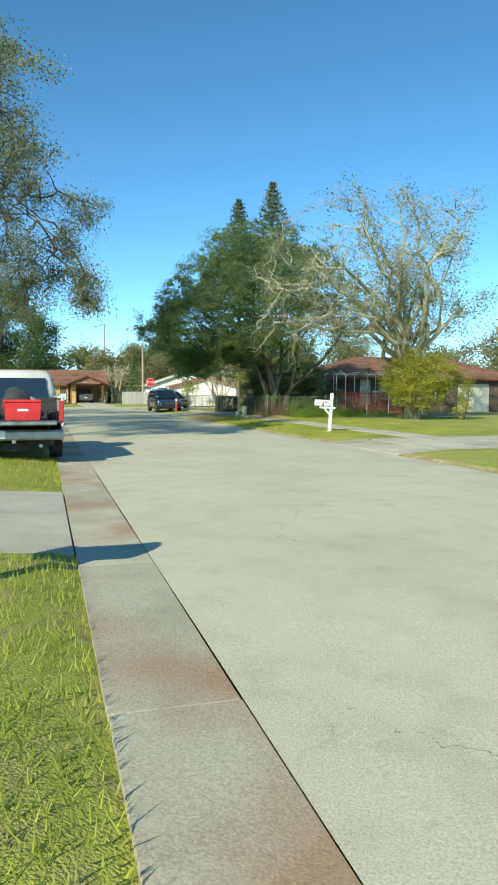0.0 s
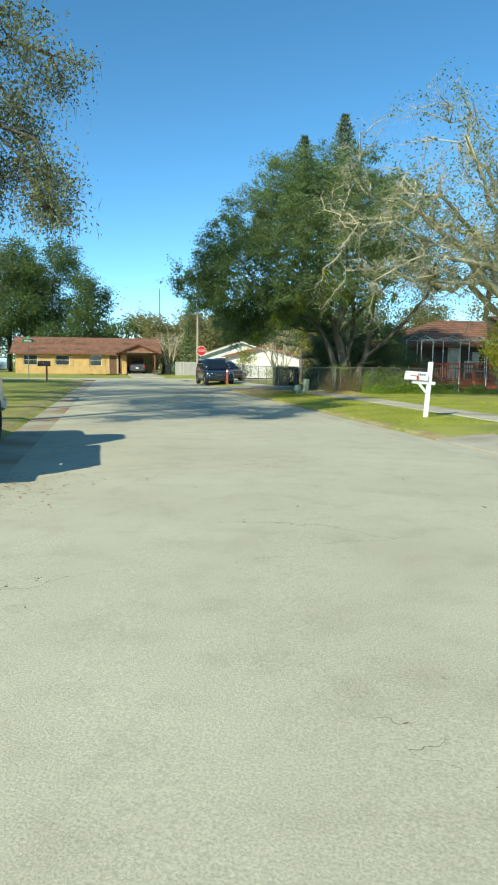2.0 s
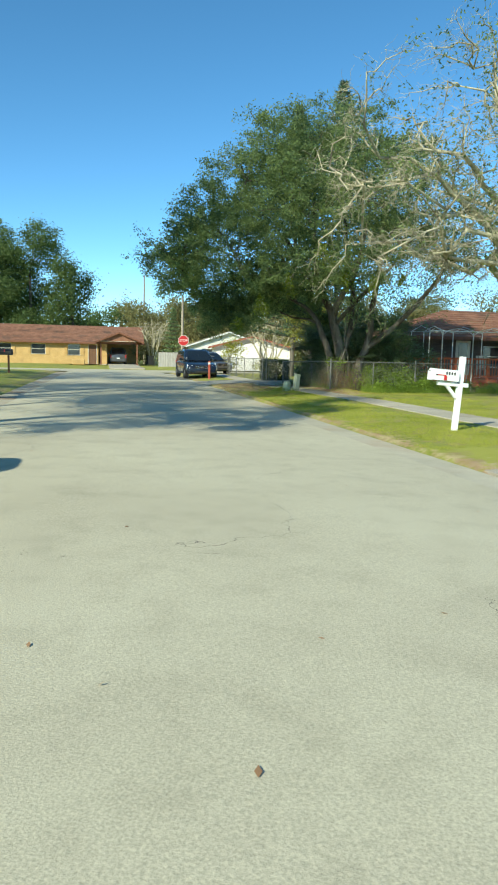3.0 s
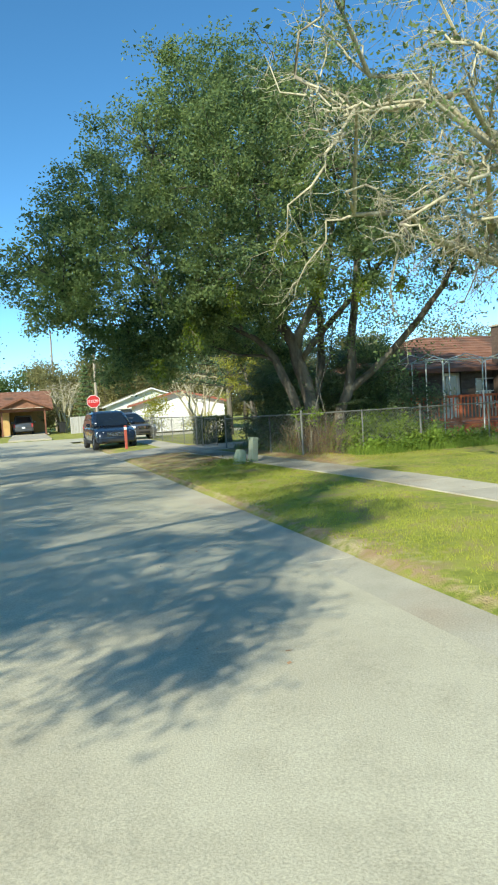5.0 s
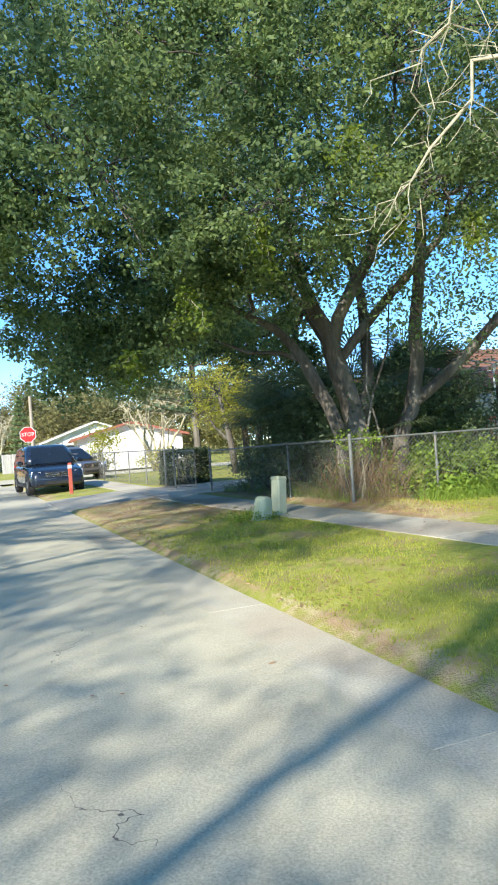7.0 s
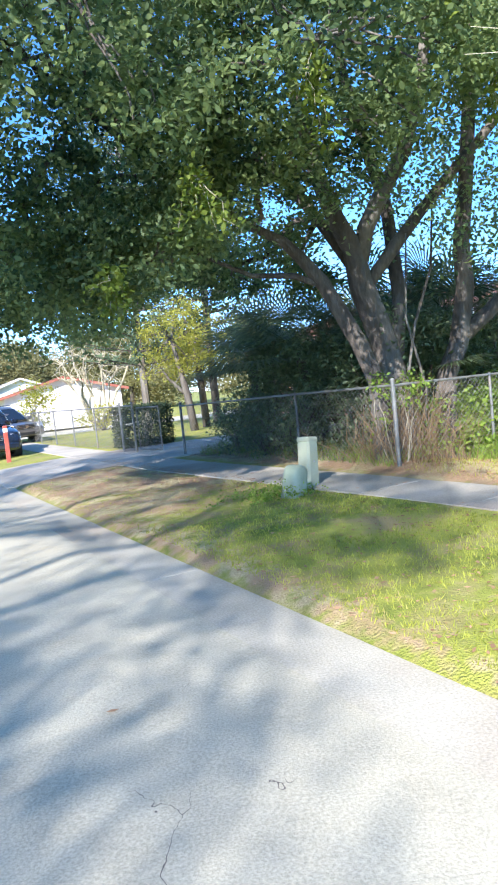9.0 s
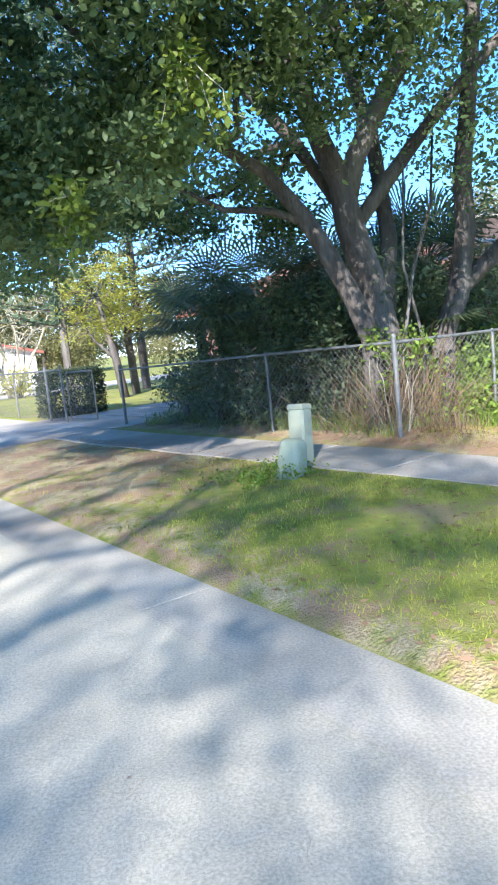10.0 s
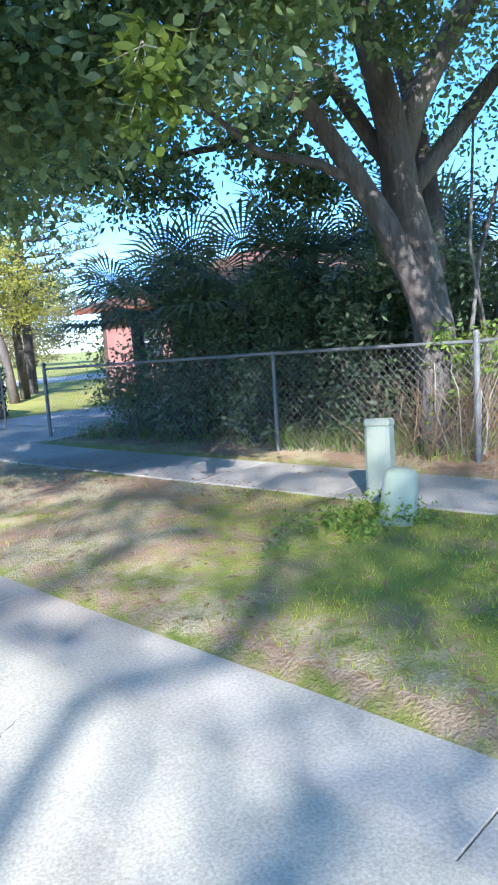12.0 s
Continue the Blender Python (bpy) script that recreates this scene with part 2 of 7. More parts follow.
LAWN, STREET = ground_mat(), road_mat()
GUTTER = surf("gutter_concrete", (0.37, 0.335, 0.245), (0.47, 0.43, 0.325), 0.9, 1.4, 70, 0.4, c3=(0.35, 0.235, 0.135), patch=0.5, spread=0.08)
KERB = surf("kerb_concrete", (0.43, 0.395, 0.295), (0.53, 0.49, 0.375), 0.9, 1.4, 70, 0.35, c3=(0.42, 0.345, 0.245), patch=0.35, spread=0.05)
CONCRETE = surf("walk_concrete", (0.41, 0.37, 0.285), (0.52, 0.475, 0.375), 0.9, 1.2, 80, 0.35, c3=(0.32, 0.275, 0.215), patch=0.35, spread=0.07)
BARK = surf("grey_bark", (0.055, 0.045, 0.036), (0.145, 0.122, 0.096), 0.95, 4, 26, 0.9, stretch=(1, 1, 0.3), c3=(0.19, 0.175, 0.145), patch=0.35, dist=0.03)
PALE_BARK = surf("pale_bark", (0.37, 0.33, 0.225), (0.55, 0.50, 0.35), 0.85, 4, 30, 0.5, stretch=(1, 1, 0.4), c3=(0.20, 0.17, 0.13), patch=0.3)
TWIG = surf("twig_bark", (0.28, 0.255, 0.17), (0.44, 0.40, 0.28), 0.9, 5, 30, 0.2)
LEAF_FIG = leaf_mat("fig_leaves", (0.058, 0.104, 0.05), (0.235, 0.305, 0.108), 0.5, 0.36)
MOSS = leaf_mat("hanging_moss", (0.115, 0.122, 0.085), (0.26, 0.265, 0.185), 0.35, 0.8)
LEAF_LIME = leaf_mat("young_leaves", (0.10, 0.15, 0.02), (0.24, 0.30, 0.045), 0.45, 0.45)
LEAF_OAK = leaf_mat("oak_leaves", (0.045, 0.062, 0.03), (0.27, 0.285, 0.13), 0.35, 0.5)
LEAF_DARK = leaf_mat("dense_leaves", (0.065, 0.10, 0.05), (0.18, 0.235, 0.105), 0.35, 0.3)
LEAF_FAR = leaf_mat("far_leaves", (0.13, 0.135, 0.055), (0.31, 0.29, 0.12), 0.35, 0.7, dry=(0.38, 0.33, 0.19))
LEAF_YEL = leaf_mat("yellow_green_leaves", (0.19, 0.205, 0.03), (0.42, 0.415, 0.07), 0.45, 0.5)
LEAF_PINE = leaf_mat("needle_leaves", (0.065, 0.105, 0.06), (0.15, 0.20, 0.11), 0.25, 0.6)
LEAF_YOUNG = leaf_mat("young_needles", (0.10, 0.155, 0.06), (0.22, 0.29, 0.12), 0.3, 0.6)
LEAF_WOOD = leaf_mat("woodland_leaves", (0.035, 0.07, 0.024), (0.15, 0.215, 0.065), 0.3, 0.5)
LEAF_HEDGE = leaf_mat("hedge_leaves", (0.018, 0.03, 0.014), (0.05, 0.075, 0.03), 0.2, 0.45)
PALM = leaf_mat("palm_fronds", (0.06, 0.095, 0.05), (0.17, 0.22, 0.11), 0.35, 0.35)
DRY = leaf_mat("dry_stalks", (0.13, 0.085, 0.045), (0.34, 0.245, 0.135), 0.3, 0.8)
LITTER = leaf_mat("leaf_litter", (0.25, 0.14, 0.07), (0.52, 0.33, 0.19), 0.15, 0.8)
BLADE = leaf_mat("grass_blades", (0.18, 0.22, 0.026), (0.46, 0.465, 0.075), 0.35, 0.6, dry=(0.40, 0.31, 0.14))
WEED = leaf_mat("weed_leaves", (0.075, 0.14, 0.02), (0.27, 0.37, 0.06), 0.4, 0.5)
GALV = surf("galvanised_steel", (0.125, 0.13, 0.122), (0.215, 0.22, 0.20), 0.55, 8, 60, 0.1, metal=0.25, c3=(0.24, 0.19, 0.14), patch=0.2)
WIRE = surf("fence_wire", (0.17, 0.17, 0.16), (0.28, 0.28, 0.265), 0.6, 8, 50, 0.0, metal=0.4, c3=(0.20, 0.15, 0.11), patch=0.12)
WHITE = surf("white_paint", (0.74, 0.74, 0.72), (0.82, 0.82, 0.80), 0.5, 5, 50, 0.05, c3=(0.62, 0.60, 0.54), patch=0.15, grain=0.15)
TRUCK_WHITE = surf("truck_white_paint", (0.50, 0.485, 0.45), (0.66, 0.645, 0.60), 0.35, 2.5, 60, 0.02, coat=0.4, c3=(0.50, 0.46, 0.40), patch=0.3, grain=0.12)
RUBBER = surf("tyre_rubber", (0.018, 0.018, 0.018), (0.04, 0.038, 0.036), 0.85, 9, 60, 0.2)
BLACK = surf("black_plastic", (0.014, 0.014, 0.015), (0.03, 0.03, 0.032), 0.6, 7, 60, 0.1)
CHROME = surf("worn_chrome", (0.55, 0.55, 0.56), (0.68, 0.68, 0.69), 0.25, 6, 50, 0.03, metal=1.0)
MIRROR = surf("silvered_mirror", (0.80, 0.81, 0.82), (0.84, 0.85, 0.86), 0.04, 6, 50, 0.0, metal=1.0)
STEEL = surf("dull_bumper_steel", (0.30, 0.30, 0.31), (0.45, 0.45, 0.45), 0.45, 5, 50, 0.08, metal=0.8, c3=(0.22, 0.15, 0.10), patch=0.2)
RED_LENS = surf("red_lamp_lens", (0.38, 0.02, 0.018), (0.48, 0.03, 0.025), 0.2, 6, 60, 0.02, coat=0.5)
CLEAR_LENS = surf("clear_lamp_lens", (0.60, 0.62, 0.64), (0.72, 0.74, 0.76), 0.12, 6, 60, 0.02, coat=0.8)
RED_PLASTIC = surf("red_cooler_plastic", (0.56, 0.025, 0.03), (0.66, 0.04, 0.045), 0.45, 4, 50, 0.05)
BLUE_PAINT = surf("dark_blue_car_paint", (0.013, 0.02, 0.036), (0.023, 0.032, 0.052), 0.28, 3, 80, 0.01, metal=0.3, coat=0.8)
CARPORT_PAINT = surf("dark_grey_car_paint", (0.07, 0.078, 0.09), (0.11, 0.118, 0.13), 0.32, 3, 80, 0.01, metal=0.3, coat=0.6)
TAN_PAINT = surf("grey_brown_car_paint", (0.10, 0.092, 0.088), (0.15, 0.14, 0.13), 0.35, 3, 80, 0.01, metal=0.3, coat=0.6)
CAR_GLASS = glass_mat("dark_car_glass", (0.012, 0.016, 0.02))
PANE = glass_mat("window_glass", (0.035, 0.04, 0.045))
STUCCO_Y = surf("ochre_stucco", (0.50, 0.32, 0.12), (0.60, 0.40, 0.17), 0.9, 1.5, 55, 0.3, c3=(0.42, 0.27, 0.11), patch=0.3)
STUCCO_W = surf("white_stucco", (0.70, 0.69, 0.65), (0.80, 0.79, 0.75), 0.9, 1.5, 55, 0.25, c3=(0.60, 0.58, 0.53), patch=0.2)
STUCCO_P = surf("pink_stucco", (0.29, 0.14, 0.115), (0.38, 0.20, 0.165), 0.9, 1.5, 55, 0.25, c3=(0.34, 0.15, 0.12), patch=0.3)
SIDING = surf("dark_brown_siding", (0.075, 0.05, 0.038), (0.14, 0.10, 0.075), 0.8, 3, 40, 0.3, stretch=(1, 1, 3), spread=0.12)
SHINGLE = surf("brown_shingles", (0.19, 0.085, 0.05), (0.30, 0.15, 0.095), 0.92, 2.2, 30, 0.6, c3=(0.13, 0.075, 0.05), patch=0.3, spread=0.1)
SHINGLE_RED = surf("red_roof_tiles", (0.25, 0.085, 0.055), (0.34, 0.13, 0.085), 0.85, 2.0, 30, 0.5, c3=(0.25, 0.08, 0.05), patch=0.3, spread=0.1)
DOOR_BROWN = surf("brown_door_paint", (0.13, 0.065, 0.035), (0.19, 0.10, 0.055), 0.6, 3, 40, 0.15, stretch=(3, 3, 0.4))
DECK_RED = surf("red_stained_wood", (0.46, 0.085, 0.025), (0.60, 0.15, 0.05), 0.75, 3, 45, 0.3, c3=(0.28, 0.08, 0.04), patch=0.3, spread=0.15)
BROWN_WOOD = surf("brown_stained_wood", (0.14, 0.055, 0.03), (0.24, 0.10, 0.055), 0.75, 3, 45, 0.3, spread=0.15)
TRIM_W = surf("cream_trim", (0.60, 0.55, 0.44), (0.70, 0.65, 0.53), 0.6, 3, 50, 0.1)
PED_GREEN = surf("pale_green_plastic", (0.32, 0.345, 0.235), (0.40, 0.425, 0.30), 0.6, 3, 60, 0.02, c3=(0.36, 0.38, 0.28), patch=0.15, grain=0.08)
PED_MATT = surf("grey_green_plastic", (0.30, 0.345, 0.235), (0.38, 0.425, 0.295), 0.55, 3, 60, 0.02, c3=(0.33, 0.35, 0.27), patch=0.15, grain=0.08)
SIGN_RED = surf("sign_red", (0.46, 0.018, 0.02), (0.54, 0.03, 0.03), 0.4, 4, 60, 0.02)
SIGN_GREEN = surf("sign_green", (0.015, 0.22, 0.10), (0.02, 0.28, 0.13), 0.4, 4, 60, 0.02)
POLE_WOOD = surf("weathered_pole_wood", (0.26, 0.22, 0.17), (0.38, 0.33, 0.26), 0.9, 3, 30, 0.5, stretch=(2, 2, 0.2))
ORANGE = surf("faded_red_marker", (0.36, 0.07, 0.045), (0.45, 0.11, 0.075), 0.6, 4, 50, 0.1)
GREY_WOOD = surf("grey_fence_boards", (0.26, 0.25, 0.23), (0.36, 0.345, 0.32), 0.9, 3, 40, 0.3, stretch=(3, 3, 0.3), spread=0.15)
DARK_BAG = surf("dark_cloth", (0.02, 0.022, 0.025), (0.05, 0.052, 0.055), 0.85, 6, 50, 0.4)
INK = surf("dark_ink", (0.02, 0.02, 0.02), (0.03, 0.03, 0.03), 0.6, 6, 50, 0.0)


# ---- building helpers ----
def mesh_of(name, bm, material, smooth=False):
    me = bpy.data.meshes.new(name)
    bmesh.ops.recalc_face_normals(bm, faces=bm.faces)
    bm.to_mesh(me)
    bm.free()
    me.materials.append(material)
    if smooth:
        me.polygons.foreach_set("use_smooth", [True] * len(me.polygons))
    return me


def part(name, bm, material, parent, label="", smooth=False):
    """One mesh object under a thing or a part; the mesh is in the thing's own frame."""
    ob = new(name, mesh_of(name, bm, material, smooth))
    ob.parent = parent
    return tagged(ob, label)


def thing(name, m, label, category, group="", kind=""):
    ob = new(name)
    ob.empty_display_size = 0.3
    ob.matrix_world = m
    ob.matrix_basis = m
    return tagged(ob, label, category, group, kind)


def whole(name, bm, material, m, label, category, group="", kind="", smooth=False):
    ob = new(name, mesh_of(name, bm, material, smooth))
    ob.matrix_basis = m
    return tagged(ob, label, category, group, kind)


def box(bm, size, loc, bevel=0.0, rot=(0, 0, 0)):
    """A block of that size with its centre at loc, its edges taken off."""
    m = pose(*loc, *rot)
    got = bmesh.ops.create_cube(bm, size=1.0, matrix=m @ Matrix.Diagonal((*size, 1)))
    if bevel:
        edges = list({e for v in got["verts"] for e in v.link_edges})
        bmesh.ops.bevel(bm, geom=edges, offset=bevel, segments=1, affect="EDGES")
    return bm


def bx(size, loc, bevel=0.0, rot=(0, 0, 0)):
    return box(bmesh.new(), size, loc, bevel, rot)


def tube(bm, path, radii, seg=8, cap=True):
    """A round, tapering pipe along a path of points."""
    rings = []
    pts = [Vector(q) for q in path]
    up = Vector((0.31, 0.17, 0.93))
    for i, q in enumerate(pts):
        d = (pts[min(i + 1, len(pts) - 1)] - pts[max(i - 1, 0)])
        d = d.normalized() if d.length > 1e-6 else Vector((0, 0, 1))
        a = d.cross(up)
        if a.length < 0.05:
            a = d.cross(Vector((1, 0, 0)))
        a.normalize()
        b = d.cross(a)
        r = radii[i] if isinstance(radii, (list, tuple)) else radii
        rings.append([bm.verts.new(q + (a * math.cos(k * 2 * math.pi / seg) + b * math.sin(k * 2 * math.pi / seg)) * r) for k in range(seg)])
    for r0, r1 in zip(rings, rings[1:]):
        for k in range(seg):
            bm.faces.new((r0[k], r0[(k + 1) % seg], r1[(k + 1) % seg], r1[k]))
    if cap:
        bm.faces.new(rings[0][::-1])
        bm.faces.new(rings[-1])
    return bm


def tb(path, radii, seg=8):
    return tube(bmesh.new(), path, radii, seg)


def loft(bm, rings, cap=True):
    """Skin through closed rings of equally many points."""
    vs = [[bm.verts.new(q) for q in r] for r in rings]
    for a, b in zip(vs, vs[1:]):
        for k in range(len(a)):
            bm.faces.new((a[k], a[(k + 1) % len(a)], b[(k + 1) % len(a)], b[k]))
    if cap:
        bm.faces.new(vs[0][::-1])
        bm.faces.new(vs[-1])
    return bm


def plate(bm, corners, depth):
    """A thin slab whose outer face has these corners, in order."""
    c = [Vector(q) for q in corners]
    nrm = (c[1] - c[0]).cross(c[2] - c[0]).normalized()
    loft(bm, [[q - nrm * depth for q in c], c])
    return bm


def raw(name, verts, sizes, material, m=None, smooth=False):
    """A mesh from arrays of vertices in faces of one size each (4 or 3), with no shared vertices."""
    me = bpy.data.meshes.new(name)
    v = np.asarray(verts, dtype=np.float32).reshape(-1, 3)
    nf = len(v) // sizes
    me.vertices.add(len(v))
    me.vertices.foreach_set("co", v.ravel())
    me.loops.add(len(v))
    me.loops.foreach_set("vertex_index", np.arange(len(v), dtype=np.int32))
    me.polygons.add(nf)
    me.polygons.foreach_set("loop_start", np.arange(0, len(v), sizes, dtype=np.int32))
    me.update(calc_edges=True)
    me.materials.append(material)
    ob = new(name, me)
    if m is not None:
        ob.matrix_basis = m
    return ob


def rand_dirs(rng, k):
    d = rng.normal(size=(k, 3))
    return d / np.maximum(np.linalg.norm(d, axis=1, keepdims=True), 1e-6)


def leaf_quads(rng, pts, length, width, droop=0.0, up=0.0, jitter=0.35):
    """Pointed leaves, one at each point, turned at random."""
    k = len(pts)
    d = rand_dirs(rng, k)
    d[:, 2] = d[:, 2] * 0.7 - droop + up
    d /= np.maximum(np.linalg.norm(d, axis=1, keepdims=True), 1e-6)
    w = np.cross(d, rand_dirs(rng, k))
    w /= np.maximum(np.linalg.norm(w, axis=1, keepdims=True), 1e-6)
    f = np.cross(d, w)
    ln = length * (1 + jitter * rng.uniform(-1, 1, (k, 1)))
    wd = width * (1 + jitter * rng.uniform(-1, 1, (k, 1)))
    a = pts
    b = pts + d * ln * 0.45 + w * wd * 0.5 + f * wd * 0.18
    c = pts + d * ln
    e = pts + d * ln * 0.45 - w * wd * 0.5 + f * wd * 0.18
    return np.stack((a, b, c, e), axis=1).reshape(-1, 3)


def leaf_hexes(rng, pts, length, width, droop=0.0, jitter=0.35):
    """Rounder leaves of six corners, folded a little along the rib."""
    k = len(pts)
    d = rand_dirs(rng, k)
    d[:, 2] = d[:, 2] * 0.7 - droop
    d /= np.maximum(np.linalg.norm(d, axis=1, keepdims=True), 1e-6)
    w = np.cross(d, rand_dirs(rng, k))
    w /= np.maximum(np.linalg.norm(w, axis=1, keepdims=True), 1e-6)
    f = np.cross(d, w)
    ln = length * (1 + jitter * rng.uniform(-1, 1, (k, 1)))
    wd = width * (1 + jitter * rng.uniform(-1, 1, (k, 1)))
    side = lambda a, b, s: pts + d * ln * a + w * wd * b * s + f * wd * 0.12
    return np.stack((pts, side(0.3, 0.42, 1), side(0.65, 0.40, 1), pts + d * ln, side(0.65, 0.40, -1), side(0.3, 0.42, -1)), axis=1).reshape(-1, 3)


def in_lobe(rng, c, r, k, shell=0.55):
    """Points in an ellipsoid, more of them towards its skin."""
    d = rand_dirs(rng, k)
    q = rng.uniform(0, 1, (k, 1)) ** (1 / 3)
    q = shell + (1 - shell) * q if shell else q
    q = np.where(rng.uniform(0, 1, (k, 1)) < 0.25, rng.uniform(0.2, 1, (k, 1)), q)
    return np.array(c) + d * q * np.array(r)


def crown_points(rng, lobes, clumps_per_m2, leaves, spread):
    """Leaf places in clumps over the lobes of a crown; also the clumps' centres."""
    cs = []
    for c, r in lobes:
        area = 4 * math.pi * ((r[0] * r[1]) ** 1.6 / 3 + (r[0] * r[2]) ** 1.6 / 3 + (r[1] * r[2]) ** 1.6 / 3) ** (1 / 1.6)
        cs.append(in_lobe(rng, c, r, max(6, int(area * clumps_per_m2))))
    cs = np.concatenate(cs)
    cnt = rng.integers(int(leaves * 0.5), int(leaves * 1.5), len(cs))
    pts = np.repeat(cs, cnt, axis=0)
    rad = np.repeat(spread * rng.uniform(0.6, 1.35, (len(cs), 1)), cnt, axis=0)
    pts = pts + rng.normal(size=pts.shape) * rad * np.array((1, 1, 0.7))
    return pts, cs


def bent(a, b, rng, wob, k=6, sag=0.0):
    """A crooked line from a to b."""
    a, b = Vector(a), Vector(b)
    ln = (b - a).length
    out = []
    o = Vector((0, 0, 0))
    for i in range(k + 1):
        t = i / k
        if 0 < i < k:
            o = o * 0.6 + Vector(rng.normal(size=3)) * wob * ln / k
        else:
            o = o * 0.4
        q = a.lerp(b, t) + o
        q.z += sag * ln * math.sin(math.pi * t)
        out.append(q)
    return out


# ---- ground, street, walks ----
def steps(*spans):
    out = []
    for a, b, d in spans:
        k = max(1, round((b - a) / d))
        out += [a + (b - a) * i / k for i in range(k)]
    return out + [spans[-1][1]]


def make_ground():
    ss = steps((-1500, -200, 260), (-200, -30, 17), (-30, -4, 1.5), (-4, 60, 0.35), (60, 74, 0.5), (74, 110, 3), (110, 300, 19), (300, 1800, 250))
    ns = steps((-1500, -200, 260), (-200, -30, 17), (-30, -6, 1.2), (-6, 2.0, 0.35), (2.0, 2.06, 0.06), (2.06, 10.0, 0.6), (10.0, 15, 0.2), (15, 30, 0.6), (30, 60, 3), (60, 200, 20), (200, 1500, 260))
    rows, verts, bare = len(ns), [], []
    for s in ss:
        for n in ns:
            v = P(s, n, ground_z(s, n))
            verts.append(v)
            b = 0.0
            if -60 < s < 64:
                e = n - ROAD_R - 0.5
                if e > 0:
                    b = max(b, 1.0 - e / (0.55 + 0.5 * nz(s, n, 0.5, 3)))
                    # worn earth between kerb and walk under the big tree
                    w = math.exp(-((s - 40.3) / 4.4) ** 4) * math.exp(-((n - 11.3) / 1.7) ** 4)
                    b = max(b, 0.8 * w + 0.75 * w * nz(s, n, 1.1, 8) + 0.3 * nz(s, n, 0.9, 8))
                    # strip along the fence
                    f = math.exp(-((n - 14.0) / 0.45) ** 2) * (1 if 33 < s < 43.5 else 0.25)
                    b = max(b, 1.0 * f)
                    g = math.exp(-((s - 35.0) / 1.4) ** 2) * math.exp(-((n - 14.2) / 1.1) ** 2)
                    b = max(b, 0.9 * g)
                    if s > 36 and n > 14.2:
                        b = max(b, 0.75 * math.exp(-((s - 39) / 5) ** 2))
                e = ROAD_L - 0.66 - n
                if e > 0:
                    b = max(b, 0.55 - e / 0.15)
                    if s > 14:
                        b = max(b, 0.55 - e / 2.5 + 0.3 * nz(s, n, 0.5, 6))
            bare.append(min(max(b, 0.0), 1.0))
    faces = [(i * rows + j, (i + 1) * rows + j, (i + 1) * rows + j + 1, i * rows + j + 1) for i in range(len(ss) - 1) for j in range(rows - 1)]
    me = bpy.data.meshes.new("ground")
    me.from_pydata(verts, [], faces)
    me.attributes.new("bare", "FLOAT", "POINT").data.foreach_set("value", bare)
    me.materials.append(LAWN)
    me.polygons.foreach_set("use_smooth", [True] * len(me.polygons))
    return tagged(new("ground", me), "patchy green and straw lawn with bare orange soil", "ground", kind="structure")


def strip(name, s0, s1, n0, n1, ds, dn, zf, material, label, category):
    ss, ns = steps((s0, s1, ds)), steps((n0, n1, dn))
    verts = [P(s, n, zf(s, n)) for s in ss for n in ns]
    w = len(ns)
    faces = [(i * w + j, (i + 1) * w + j, (i + 1) * w + j + 1, i * w + j + 1) for i in range(len(ss) - 1) for j in range(w - 1)]
    me = bpy.data.meshes.new(name)
    me.from_pydata(verts, [], faces)
    me.polygons.foreach_set("use_smooth", [True] * len(me.polygons))
    me.materials.append(material)
    return tagged(new(name, me), label, category, kind="structure")


def street_z(s, n):
    c = (n - (ROAD_L + ROAD_R) / 2) / (ROAD_R - ROAD_L)
    return 0.045 * (1 - 4 * c * c) + 0.008 * nz(s, n, 0.45, 2)


ground = make_ground()
road = strip("road", -70, CROSS_A + 0.5, ROAD_L, ROAD_R, 0.8, 0.58, street_z, STREET, "pale worn street surface with fine cracks", "road")
cross = strip("cross_road", CROSS_A + 0.5, CROSS_B - 0.4, -140, 140, 2, 6, lambda s, n: 0.005 + 0.01 * nz(s, n, 0.2), STREET, "pale worn surface of the crossing street", "road")


def slab_mesh(name, w, d, h, material):
    """A concrete slab w across and d along, its top at z 0, its edges worn."""
    return mesh_of(name, bx((w, d, h), (0, 0, -h / 2), 0.003), material)


def slab_row(owner, name, mesh, s0, n, step, count, zf, tilt=0.0):
    r = random.Random(5)
    for i in range(count):
        s = s0 + step * (i + 0.5)
        z = zf(s, n)
        ob = new(name, mesh)
        ob.parent = owner
        ob.matrix_basis = at_sn(s, n, z + r.uniform(-0.0015, 0.0015), r.uniform(-0.15, 0.15)) @ pose(0, 0, 0, r.uniform(-0.03, 0.03), tilt, 0)


def setting(name, label, category):
    ob = new(name)
    return tagged(ob, label, category, kind="structure")


# valley gutters on both sides, cast in lengths
gutter_l = setting("gutter_left", "stained concrete gutter beside the lawn", "gutter")
slab_row(gutter_l, "gutter_slab", slab_mesh("gutter_slab", 0.67, 3.042, 0.12, GUTTER), -15, ROAD_L - 0.338, 3.05, 25, lambda s, n: -0.007)
gutter_r = setting("gutter_right", "soil-stained concrete gutter beside the verge", "gutter")
slab_row(gutter_r, "gutter_slab", slab_mesh("gutter_slab_b", 0.54, 3.043, 0.12, KERB), -15, ROAD_R + 0.255, 3.05, 25, lambda s, n: -0.012)
